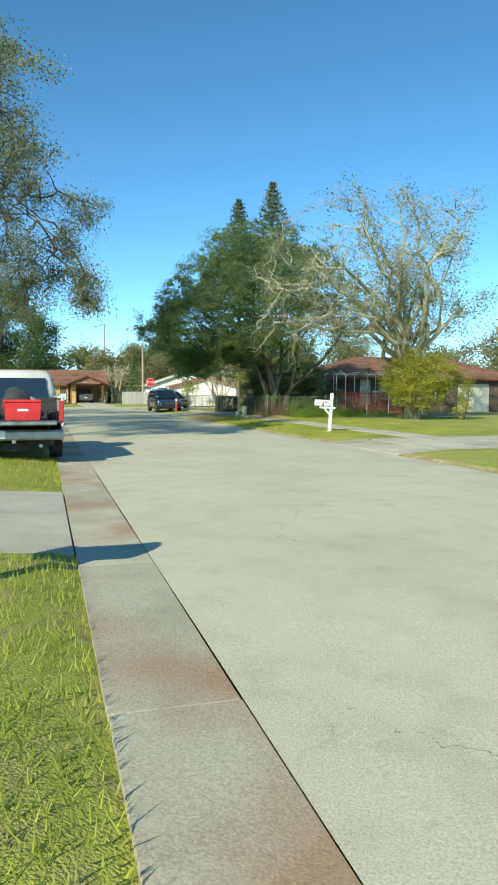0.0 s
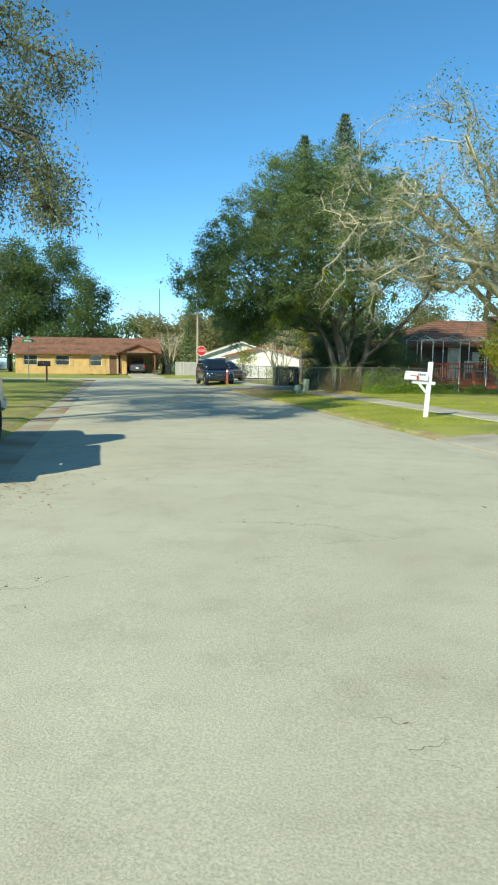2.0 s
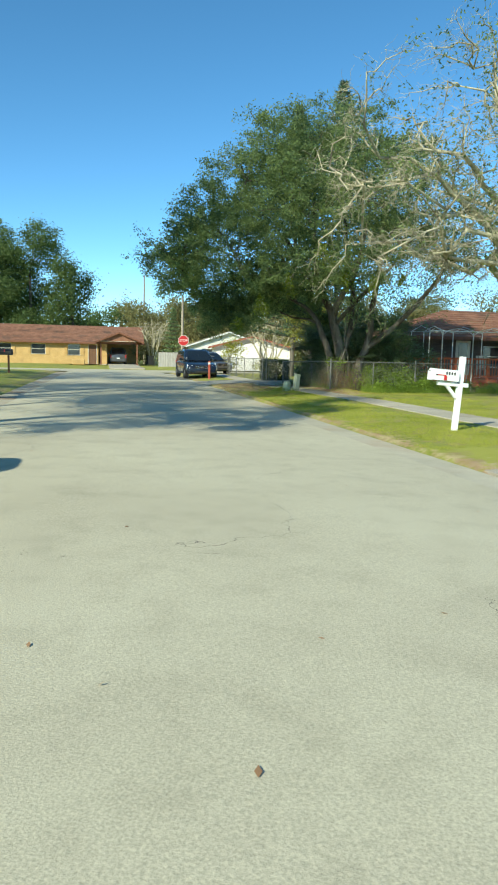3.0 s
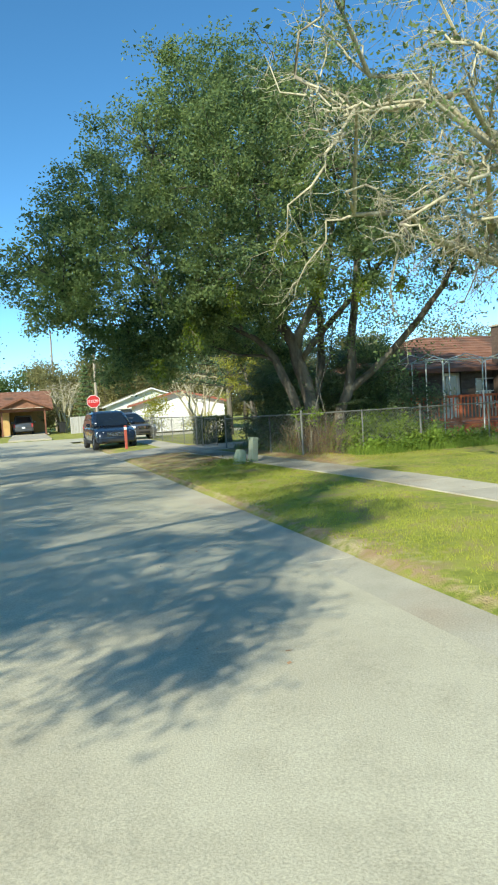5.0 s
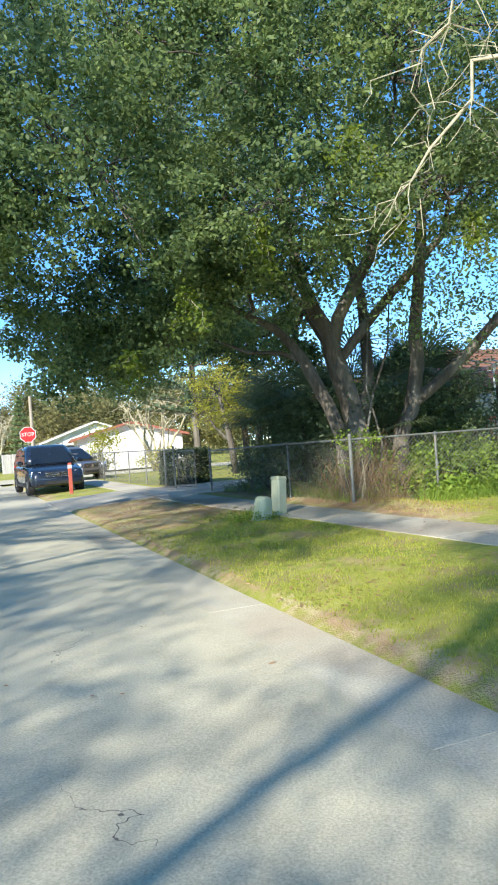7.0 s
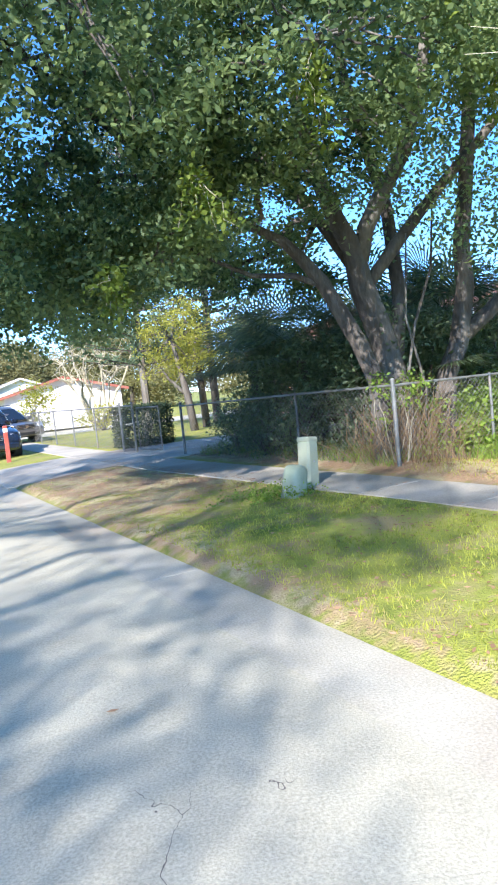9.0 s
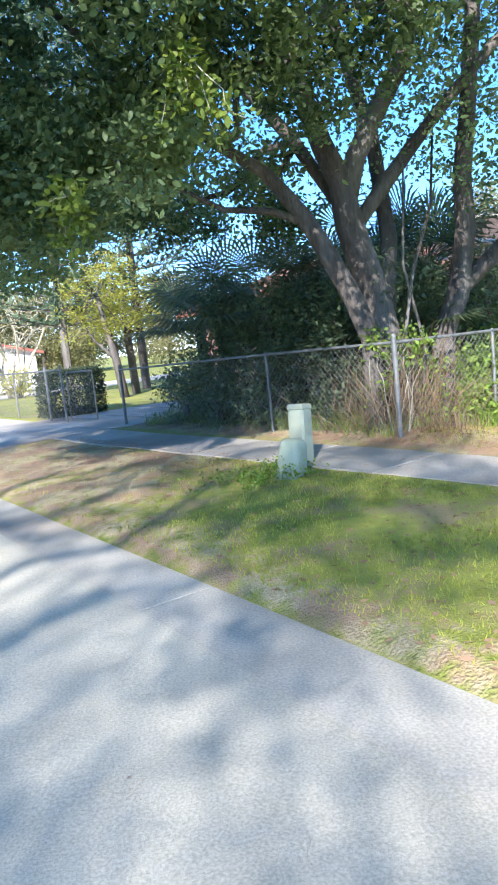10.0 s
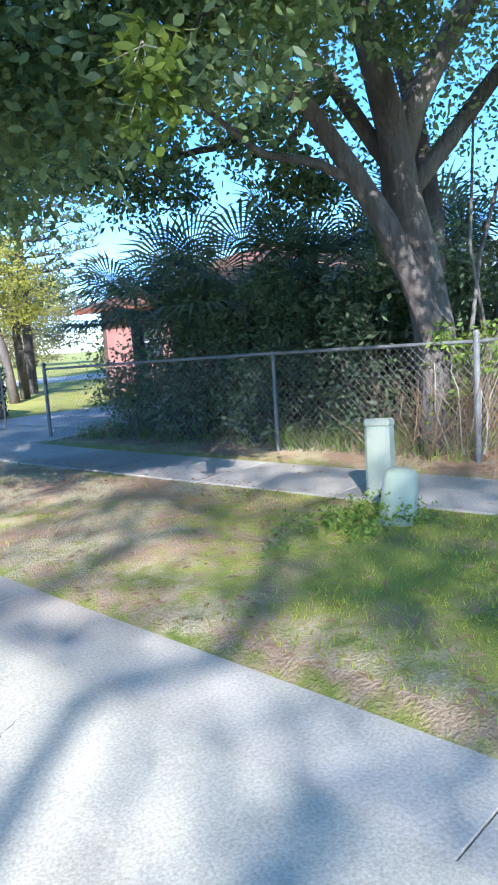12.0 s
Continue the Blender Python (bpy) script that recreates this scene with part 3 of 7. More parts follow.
# the public walk on the right, cut by joints
walk_r = setting("sidewalk", "weathered concrete sidewalk along the chain-link fence", "sidewalk")
_slab = slab_mesh("walk_slab", WALK_W, 1.5, 0.1, CONCRETE)
_wr = random.Random(9)
for i in range(44):
    _s = -6 + 1.515 * (i + 0.5)
    _o = new("walk_slab", _slab)
    _o.parent = walk_r
    _turn = -math.degrees(math.atan((walk_mid(_s + 0.75) - walk_mid(_s - 0.75)) / 1.5))
    _o.matrix_basis = at_sn(_s, walk_mid(_s), 0.134 + _wr.uniform(-0.0015, 0.0015), _turn + _wr.uniform(-0.15, 0.15))


def ramp_slabs(owner, mesh, s0, cols, n0, n1, rows, side):
    """A drive of cast slabs that climbs from the gutter."""
    dn = (n1 - n0) / rows
    for i in range(rows):
        for j in range(cols):
            n = n0 + dn * (i + 0.5)
            za, zb = (drive_z(n0 + dn * (i + k), side) for k in (0, 1))
            ob = new("drive_slab", mesh)
            ob.parent = owner
            s = s0 + DRIVE_STEP * (j + 0.5)
            ob.matrix_basis = at_sn(s, n, (za + zb) / 2) @ pose(0, 0, 0, 0, math.degrees(-math.atan((zb - za) / dn)), 0)


def drive_z(n, side):
    e = (n - ROAD_R - 0.5) if side > 0 else (ROAD_L - 0.66 - n)
    return 0.008 + min(max(e / 2.0, 0), 1) * 0.118


DRIVE_STEP = 2.15
drive_l = setting("driveway_left", "pale concrete driveway between two lawns", "driveway")
ramp_slabs(drive_l, slab_mesh("drive_slab", 1.994, 2.144, 0.12, CONCRETE), 3.75, 2, 1.885, -14.115, 8, -1)
drive_r = setting("driveway_right", "pale concrete driveway beside the mailbox", "driveway")
_ds = slab_mesh("drive_slab_b", 1.244, 2.144, 0.12, CONCRETE)
ramp_slabs(drive_r, _ds, 12.95, 2, ROAD_R + 0.5, 12.89, 2, 1)
ramp_slabs(drive_r, _ds, 12.95, 2, 14.01, 31, 14, 1)
drive_g = setting("gate_driveway", "shaded concrete driveway through the open fence gate", "driveway")
ramp_slabs(drive_g, _ds, 42.6, 2, ROAD_R + 0.5, 12.2, 2, 1)
ramp_slabs(drive_g, _ds, 42.6, 2, 13.32, 24, 8, 1)
drive_c = setting("carport_driveway", "pale concrete driveway to the carport", "driveway")
_o = new("drive_slab", slab_mesh("drive_slab_c", 3.0, 16.5, 0.12, CONCRETE))
_o.parent = drive_c
_o.matrix_basis = at_sn(CROSS_B + 8.4, 7.2, 0.14)


# ---- trees ----
def limb_paths(bm, rng, start, ends, r0, wob=0.35, seg=7, r1=0.02, k=6, sag=0.05):
    for q in ends:
        path = bent(start, q, rng, wob, k, sag)
        tube(bm, path, [r0 + (r1 - r0) * (i / k) ** 0.8 for i in range(k + 1)], seg)


def under(ob, owner, label=""):
    ob.parent = owner
    return tagged(ob, label)


def crown_tree(name, label, base, stems, lobes, seed, bark, leaf, clumps=1.0, leaves=60, spread=0.35, size=(0.14, 0.06), boughs=60, droop=0.25, group="", thin=0.012, billow=0, hexes=False, airy=(), moss=0):
    """A broadleaf tree: trunk stems as paths with radii, boughs out to the clumps, leaves round them."""
    rng = np.random.default_rng(seed)
    b = Vector(base)
    t = thing(name, pose(*b), label, "tree", group)
    rel = lambda q: Vector(q) - b
    for i, (path, radii) in enumerate(stems):
        bm = tube(bmesh.new(), [rel(q) for q in path], radii, 12)
        part("trunk" if i == 0 else "stem", bm, bark, t, smooth=True)
    if billow:
        fine = []
        for c, r in lobes:
            k = max(5, int(billow * (r[0] * r[1] * r[2]) ** 0.4))
            for q in in_lobe(rng, c, [x * 0.92 for x in r], k, 0.7):
                f = rng.uniform(0.28, 0.46)
                fine.append((q, [max(x * f, 0.3) for x in (r[0], r[1], r[2] * 1.1)]))
    pts, cs = crown_points(rng, fine if billow else lobes, clumps, leaves, spread)
    if airy:
        pts = np.concatenate((pts, crown_points(rng, airy, clumps * 1.6, leaves * 0.5, spread * 1.6)[0]))
    bm = bmesh.new()
    joints = [(Vector(q), r) for path, radii in stems for q, r in zip(path[len(path) // 3:], radii[len(radii) // 3:])]
    hubs = []
    for c, r in lobes:
        c = Vector(c)
        j, rj = min(joints, key=lambda a: (a[0] - c).length + 0.4 * max(0, a[0].z - c.z))
        k = 7
        path = bent(rel(j), rel(c), rng, 0.3, k, 0.06)
        r0 = min(rj * 0.6, 0.085)
        tube(bm, path, [r0 + (0.035 - r0) * i / k for i in range(k + 1)], 8)
        hubs += [(b + q, 0.09 - 0.05 * i / k) for i, q in enumerate(path)][2:]
    pick = rng.choice(len(cs), min(boughs, len(cs)), replace=False)
    for i in pick:
        c = Vector(cs[i])
        j, rj = min(hubs, key=lambda a: (a[0] - c).length)
        path = bent(rel(j), rel(c), rng, 0.2, 6, 0.04)
        tube(bm, path, [max(rj * 0.42 * (1 - q / 7), thin) for q in range(7)], 5)
    tagged(part("branchwork", bm, bark, t, smooth=True), kind="stuff")
    if hexes:
        crown = raw("crown", leaf_hexes(rng, pts - np.array(b), size[0], size[1], droop), 6, leaf)
    else:
        crown = raw("crown", leaf_quads(rng, pts - np.array(b), size[0], size[1], droop), 4, leaf)
    under(crown, t)
    if moss:
        a = pts[rng.integers(0, len(pts), moss)] - np.array(b)
        ln = rng.uniform(0.08, 0.36, (moss, 1))
        sway = rng.normal(size=(moss, 3)) * np.array((0.06, 0.06, 0.0))
        w = rand_dirs(rng, moss) * np.array((0.007, 0.007, 0.0))
        e = a + sway - ln * np.array((0, 0, 1.0))
        m = (a + e) / 2 + sway * 0.4
        under(raw("moss", np.stack((a, m + w, e, m - w), axis=1).reshape(-1, 3), 4, MOSS), t, "grey-olive hanging moss")
        tagged(t.children[-1], kind="stuff")
    return t


# the big fig at the fence corner
FIG = (0.25, 39.3, 0.1)
fig_stems = [
    ([(0.3, 39.3, -0.1), (0.36, 39.38, 0.7), (0.36, 39.45, 1.45), (0.22, 39.48, 2.15), (0.02, 39.48, 2.8), (-0.06, 39.45, 3.3), (-0.32, 39.3, 3.7), (-0.55, 39.3, 4.4), (-0.8, 39.2, 5.6), (-0.9, 39.0, 7.6)], [0.3, 0.23, 0.21, 0.2, 0.185, 0.16, 0.135, 0.115, 0.085, 0.05]),
    ([(0.06, 39.1, -0.1), (0.03, 39.04, 0.7), (-0.02, 38.97, 1.35), (-0.2, 39.08, 1.92), (-0.43, 39.14, 2.42), (-0.6, 39.32, 2.86), (-0.85, 39.35, 3.2), (-1.1, 39.3, 3.45), (-1.6, 39.2, 3.7), (-2.6, 38.8, 4.3), (-3.6, 38.2, 5.0)], [0.2, 0.15, 0.13, 0.122, 0.115, 0.105, 0.09, 0.075, 0.06, 0.05, 0.035]),
    ([(-0.58, 39.32, 2.8), (-1.0, 39.36, 2.98), (-1.6, 39.3, 3.02), (-2.3, 39.0, 3.3)], [0.05, 0.045, 0.035, 0.02]),
    ([(0.0, 39.47, 2.95), (0.12, 39.36, 3.55), (0.4, 39.3, 4.05), (0.72, 39.2, 4.55), (1.0, 39.1, 5.4), (1.3, 38.9, 7.2)], [0.12, 0.13, 0.12, 0.11, 0.085, 0.05]),
    ([(0.06, 39.48, 2.7), (0.5, 39.32, 3.25), (0.93, 39.3, 3.72), (1.35, 39.3, 4.15), (2.2, 39.1, 5.0), (3.2, 38.8, 6.4)], [0.09, 0.095, 0.085, 0.075, 0.06, 0.04]),
    ([(1.0, 39.3, -0.1), (1.08, 39.3, 0.75), (1.14, 39.3, 1.35), (1.36, 39.3, 1.78), (1.53, 39.3, 2.6), (1.52, 39.3, 3.25), (1.63, 39.3, 3.9), (1.76, 39.3, 4.9), (1.85, 39.1, 6.6), (1.7, 38.8, 8.6)], [0.24, 0.17, 0.15, 0.145, 0.13, 0.12, 0.11, 0.1, 0.075, 0.04]),
    ([(1.38, 39.3, 1.85), (1.85, 39.3, 2.2), (2.5, 39.3, 2.75), (3.3, 39.1, 3.6), (4.0, 38.9, 4.5), (4.6, 38.7, 5.7)], [0.12, 0.105, 0.1, 0.09, 0.075, 0.045]),
    ([(0.4, 39.5, 1.3), (0.7, 39.8, 2.6), (0.75, 40.2, 4.0), (0.4, 40.6, 6.0), (0.2, 40.8, 8.0)], [0.13, 0.11, 0.1, 0.08, 0.05]),
    ([(0.0, 39.48, 2.9), (-0.45, 39.9, 3.9), (-1.1, 40.4, 5.0), (-2.2, 40.4, 6.4)], [0.08, 0.085, 0.075, 0.045]),
    ([(0.5, 39.0, 0.1), (0.42, 38.98, 1.3), (0.62, 39.05, 2.1), (0.95, 39.1, 2.9), (1.05, 39.1, 3.9)], [0.03, 0.026, 0.022, 0.018, 0.012]),
    ([(0.62, 39.1, 0.1), (0.72, 39.05, 1.2), (0.5, 39.05, 2.2), (0.62, 39.1, 3.4)], [0.024, 0.02, 0.017, 0.012]),
]
fig_lobes = [
    ((-6.0, 36.4, 5.1), (1.2, 2.0, 1.1)), ((-4.5, 36.9, 6.5), (1.3, 1.9, 1.2)), ((-3.4, 37.3, 8.0), (1.5, 2.0, 1.1)),
    ((-2.1, 38.0, 9.5), (1.8, 2.1, 1.2)), ((0.2, 38.6, 10.0), (2.1, 2.2, 1.3)), ((2.2, 39.2, 8.8), (1.8, 2.1, 1.3)),
    ((-3.6, 36.0, 5.4), (2.0, 2.0, 1.6)), ((-1.2, 36.4, 6.8), (2.2, 2.0, 1.8)), ((0.9, 36.8, 7.2), (2.1, 2.0, 1.8)),
    ((3.4, 38.6, 6.9), (2.0, 2.0, 1.5)), ((4.3, 38.4, 5.1), (1.1, 1.2, 0.6)), ((-5.5, 36.0, 4.35), (1.0, 1.3, 0.7)),
    ((-3.0, 37.4, 4.4), (1.5, 1.7, 0.7)), ((-1.1, 36.0, 4.7), (1.5, 1.4, 1.1)), ((1.3, 36.4, 5.0), (1.1, 1.1, 0.8)), ((-1.2, 37.6, 4.3), (1.4, 1.4, 0.7)), ((-4.6, 43.3, 3.7), (1.6, 1.6, 0.9)), ((-2.6, 44.0, 4.2), (1.5, 1.3, 0.7)),
    ((0.4, 41.0, 8.4), (2.4, 1.8, 1.4)), ((-3.2, 40.4, 7.2), (2.0, 1.8, 1.4)), ((-0.6, 40.5, 3.5), (0.8, 0.8, 0.45)), ((-1.6, 42.1, 3.5), (1.0, 1.0, 0.4)), 
    ((-4.6, 39.8, 4.0), (1.5, 2.0, 1.1)), ((-3.6, 42.0, 4.2), (1.7, 1.7, 0.9)), ((2.4, 40.8, 6.4), (1.6, 1.4, 1.0)),
]
fig_lobes += [
    ((-4.2, 38.2, 2.9), (1.0, 1.1, 0.65)), ((-4.7, 38.0, 3.4), (0.8, 1.2, 0.75)), ((-3.0, 37.9, 3.1), (1.0, 1.0, 0.65)), 
    ((-2.0, 38.2, 3.7), (1.0, 1.0, 0.5)), ((-5.2, 36.6, 5.6), (1.2, 1.5, 1.0)), ((-2.6, 37.6, 8.6), (1.4, 1.5, 0.9)), ((-1.0, 38.2, 9.6), (1.3, 1.4, 0.8)),
]
fig_airy = [((0.9, 40.6, 3.2), (1.1, 0.8, 0.8)), ((-0.7, 40.9, 4.3), (1.0, 0.8, 0.7)), ((-0.6, 38.0, 3.9), (1.1, 0.7, 0.7)), ((0.9, 38.0, 3.5), (1.0, 0.6, 0.7)), ((2.0, 38.4, 2.9), (0.8, 0.6, 0.6)), ((1.2, 40.2, 3.9), (1.3, 1.0, 1.2)), ((2.2, 39.6, 5.4), (1.3, 1.0, 1.4)), ((0.6, 39.8, 5.2), (1.2, 0.9, 1.2)), ((3.0, 40.2, 3.0), (1.0, 1.0, 0.8)), ((2.0, 38.6, 6.8), (1.4, 1.0, 1.4)), ((2.6, 40.9, 4.9), (1.7, 1.5, 1.3)), ((1.0, 41.3, 5.0), (1.6, 1.4, 1.3)), ((-1.2, 42.3, 5.0), (1.7, 1.3, 1.2)), ((3.6, 40.4, 3.8), (1.5, 1.4, 0.9)), ((0.2, 40.8, 6.4), (1.8, 1.4, 1.2)), ((-2.6, 40.8, 4.7), (1.7, 1.4, 1.0)), ((1.9, 38.9, 3.7), (1.1, 0.8, 0.8)), ((2.8, 39.3, 4.5), (1.2, 1.0, 0.9)), ((-1.0, 39.4, 5.4), (1.4, 1.2, 0.9)), ((-3.6, 38.4, 5.0), (1.4, 1.3, 0.8))]
crown_tree("fig_tree", "huge spreading evergreen tree with several grey stems behind the fence", FIG, fig_stems, fig_lobes, 11, BARK, LEAF_FIG, 0.95, 62, 0.135, (0.079, 0.046), 380, 0.3, billow=15, hexes=True, airy=fig_airy)

# the live oak over the kerb on the left, grey with moss, its trunk back on the lawn
oak_base = P(16.4, -5.6, 0.1)
ob = oak_base
oak_stems = [
    ([ob + Vector(q) for q in ((0, 0, -0.2), (0.05, 0, 1.0), (0.2, 0.1, 2.4), (0.5, 0.2, 4.0), (0.8, 0.6, 6.0), (1.4, 1.0, 8.5))], [0.42, 0.33, 0.29, 0.2, 0.13, 0.05]),
    ([ob + Vector((0.2, 0.1, 2.2)), P(16.8, -4.2, 4.0), P(17.4, -2.4, 5.4), P(18.0, -0.8, 6.4), P(18.3, 0.6, 7.0)], [0.14, 0.1, 0.07, 0.05, 0.03]),
    ([ob + Vector((0.45, 0.2, 3.8)), P(17.2, -3.6, 6.6), P(17.8, -1.6, 8.6), P(18.2, 0.4, 10.2)], [0.15, 0.1, 0.07, 0.035]),
]
oak_lobes = [(tuple(P(s, n, z)), r) for s, n, z, r in (
    (18.2, 0.0, 10.8, (0.9, 1.0, 0.8)), (18.2, 0.3, 9.0, (1.2, 1.3, 0.9)), (18.4, 0.7, 7.4, (1.3, 1.3, 0.9)), (18.3, 0.7, 5.9, (1.3, 1.4, 0.8)), (18.4, 1.1, 4.7, (1.1, 1.2, 0.5)), (18.5, 0.1, 4.0, (1.4, 1.3, 0.6)),
    (18.7, 2.9, 7.1, (0.5, 0.5, 0.45)), (18.1, 2.3, 5.9, (0.4, 0.6, 0.35)), (18.0, 2.8, 4.8, (0.35, 0.5, 0.25)), (17.5, 2.8, 4.2, (0.25, 0.35, 0.15)), (17.2, -3.2, 8.0, (1.8, 1.8, 1.2)))]
crown_tree("oak_tree", "tall live oak with sparse grey-green drooping foliage on the lawn", ob, oak_stems, oak_lobes, 21, BARK, LEAF_OAK, 0.62, 62, 0.22, (0.075, 0.034), 420, 0.5, billow=12, moss=6500, thin=0.007)


def lawn_oak(s, n, h, seed, label, more=(), dens=0.6, lobes=9):
    b = P(s, n, 0.08)
    st = [([b + Vector((0, 0, -0.2)), b + Vector((0.1, 0, h * 0.2)), b + Vector((0.2, 0.2, h * 0.45)), b + Vector((0.0, 0.5, h * 0.8))], [0.4, 0.32, 0.24, 0.08])]
    rg = np.random.default_rng(seed)
    lb = [(tuple(b + Vector((rg.uniform(-3.2, 3.2), rg.uniform(-3.2, 3.2), h * rg.uniform(0.5, 0.92)))), (2.0, 2.0, 1.4)) for _ in range(lobes)]
    lb += [(tuple(P(*q)), (1.7, 1.7, 1.0)) for q in more]
    return crown_tree("oak_tree", label, b, st, lb, seed, BARK, LEAF_OAK, dens, 75, 0.3, (0.125, 0.052), 60, 0.4)


# trees inferred farther back on the left lawns, mostly out of view: they shade the street
# its extra lobes are set where their shadows reach road and verge
lawn_oak(24.0, -6.2, 14.5, 31, "tall live oak shading the street from the lawn", ((20.4, -3.7, 12.2), (22.2, -2.7, 12.2), (21.0, -1.6, 11.4), (23.4, -3.4, 12.8), (19.4, -2.4, 11.6), (24.6, -1.2, 12.0), (22.6, -0.6, 11.0), (18.0, -5.0, 9.6), (20.4, -6.4, 10.4), (19.4, -4.2, 9.4), (22.0, -5.2, 10.0), (25.0, 1.4, 9.6), (24.4, 0.2, 10.8), (22.6, -1.5, 9.6)), 0.5)
# added tall oak: high lobes placed to shade the big tree's left half
lawn_oak(27.0, -5.4, 17.0, 36, "very tall oak added out of view to shade the big tree", ((24.0, -4.5, 15.0), (26.0, -3.0, 15.4), (28.0, -4.0, 15.0), (25.0, -1.2, 14.4), (27.6, -0.8, 14.6), (26.0, -5.5, 16.4), (29.4, -2.0, 14.2), (26.4, -2.0, 13.4), (28.6, -2.4, 13.0), (24.6, 0.6, 13.6)), 0.8, 2)
lawn_oak(30.5, -6.0, 12.5, 33, "broad live oak farther along the street")
lawn_oak(38.5, -6.5, 13.0, 34, "broad live oak farther along the street")
lawn_oak(46.5, -6.5, 11.5, 35, "broad live oak near the street corner")


# added unseen oak, there only to throw crown shade on the road
lawn_oak(18.6, -7.4, 12.0, 37, "live oak added out of view to shade the street", ((17.5, -5.5, 9.6), (19.5, -5.0, 10.0), (18.5, -6.8, 10.6), (20.5, -6.2, 9.2), (16.6, -6.4, 9.4), (16.0, -4.1, 9.2), (18.2, -3.9, 9.2), (20.2, -4.2, 9.6), (22.2, -4.1, 9.4)), 0.5, 0)


# the leafless tree on the right lawn
def bare_tree(base, seed):
    rng = np.random.default_rng(seed)
    b = Vector(base)
    t = thing("bare_tree", pose(*b), "pale-barked tree, nearly leafless, with a tangle of crooked twigs", "tree")
    bm = tube(bmesh.new(), [(0, 0, -0.2), (0.05, 0.0, 1.0), (0.0, 0.1, 2.2), (-0.05, 0.05, 3.2)], [0.42, 0.34, 0.32, 0.36], 12)
    part("trunk", bm, PALE_BARK, t, smooth=True)
    ends = [P(*e) - b for e in ((28.8, 11.3, 7.0), (28.6, 12.9, 6.2), (28.4, 12.5, 4.0), (28.4, 13.9, 8.2), (28.8, 12.2, 5.3), (29.2, 12.8, 8.4), (30.0, 15.6, 9.6), (31.5, 19.0, 10.6), (32.5, 24.2, 9.4), (32.0, 25.5, 6.4), (28.0, 17.5, 8.0), (34.0, 17.0, 9.0), (28.0, 21.0, 9.0), (35.0, 22.0, 8.0), (33.0, 22.5, 10.8), (31.0, 20.3, 11.8), (31.5, 23.4, 11.4), (30.0, 16.8, 11.0), (29.0, 14.6, 4.6))]
    tips = []
    for q in ends:
        k = 10
        a = Vector((rng.uniform(-0.15, 0.15), rng.uniform(-0.15, 0.15), rng.uniform(2.6, 3.3)))
        path = bent(a, q, rng, 0.42, k, 0.13)
        bm = bmesh.new()
        tube(bm, path, [0.14 * (1 - i / k) ** 1.0 + 0.02 for i in range(k + 1)], 8)
        twig = bmesh.new()
        for i in range(2, k + 1):
            for _ in range(2):
                d = Vector(rng.normal(size=3))
                d.z = d.z * 0.6 + 0.1
                d = (d.normalized() + (path[i] - path[i - 1]).normalized() * 0.8).normalized()
                ln = rng.uniform(0.8, 2.0)
                p2 = bent(path[i], path[i] + d * ln, rng, 0.45, 6, 0.06)
                tube(bm, p2, [0.032, 0.028, 0.024, 0.02, 0.016, 0.012, 0.008], 5)
                for j in range(1, 7):
                    for _ in range(4):
                        d2 = (Vector(rng.normal(size=3)).normalized() + d * 0.6).normalized()
                        l2 = rng.uniform(0.3, 0.9)
                        p3 = bent(p2[j], p2[j] + d2 * l2 + Vector((0, 0, -0.18 * l2)), rng, 0.4, 4, 0.0)
                        tube(twig, p3, [0.0065, 0.0055, 0.0045, 0.0035, 0.0025], 3, False)
                        tips.append(np.array(p3[-1]))
        lm = part("limb", bm, PALE_BARK, t, smooth=True)
        part("twig_tangle", twig, TWIG, lm)
        tagged(lm.children[0], kind="stuff")
    tips = np.array(tips)
    keep = tips[rng.uniform(size=len(tips)) < 0.24 * np.clip((tips[:, 2] - 3) / 4, 0.15, 1)]
    pts = np.repeat(keep, 9, axis=0)
    pts = pts + rng.normal(size=pts.shape) * 0.16
    under(raw("foliage", leaf_quads(rng, pts, 0.12, 0.055, 0.2), 4, LEAF_FIG), t)
    far = tips[((tips @ np.array(N)) > 1.9) & (tips[:, 2] < 7.2)]
    pts = np.repeat(far, 5, axis=0) + rng.normal(size=(len(far) * 5, 3)) * 0.2
    under(raw("climber_leaves", leaf_quads(rng, pts, 0.12, 0.06, 0.3), 4, LEAF_YEL), t, "yellow-green climber leaves on the limbs")
    return t


bare_tree(P(32.6, 21.4, 0.1), 41)


def leafy_bush(name, label, base, lobes, seed, leaf, clumps, leaves, spread, size, stemsn=9, wood=BARK, category="bush", droop=0.1, thick=1.0):
    """A shrub: woody stems from the base into rounded masses of leaves. Lobes are in the bush's own frame."""
    rng = np.random.default_rng(seed)
    b = Vector(base)
    t = thing(name, pose(*b), label, category)
    pts, cs = crown_points(rng, lobes, clumps, leaves, spread)
    pts = pts[pts[:, 2] > 0.02]
    bm = bmesh.new()
    for i in rng.choice(len(cs), min(stemsn, len(cs)), replace=False):
        q = cs[i]
        tube(bm, bent((rng.uniform(-0.15, 0.15), rng.uniform(-0.15, 0.15), -0.05), q, rng, 0.25, 5, 0.05), [x * thick for x in (0.03, 0.026, 0.021, 0.016, 0.012, 0.007)], 5)
    part("woody_base", bm, wood, t)
    tagged(t.children[0], kind="stuff")
    under(raw("foliage", leaf_quads(rng, pts, size[0], size[1], droop), 4, leaf), t)
    return t


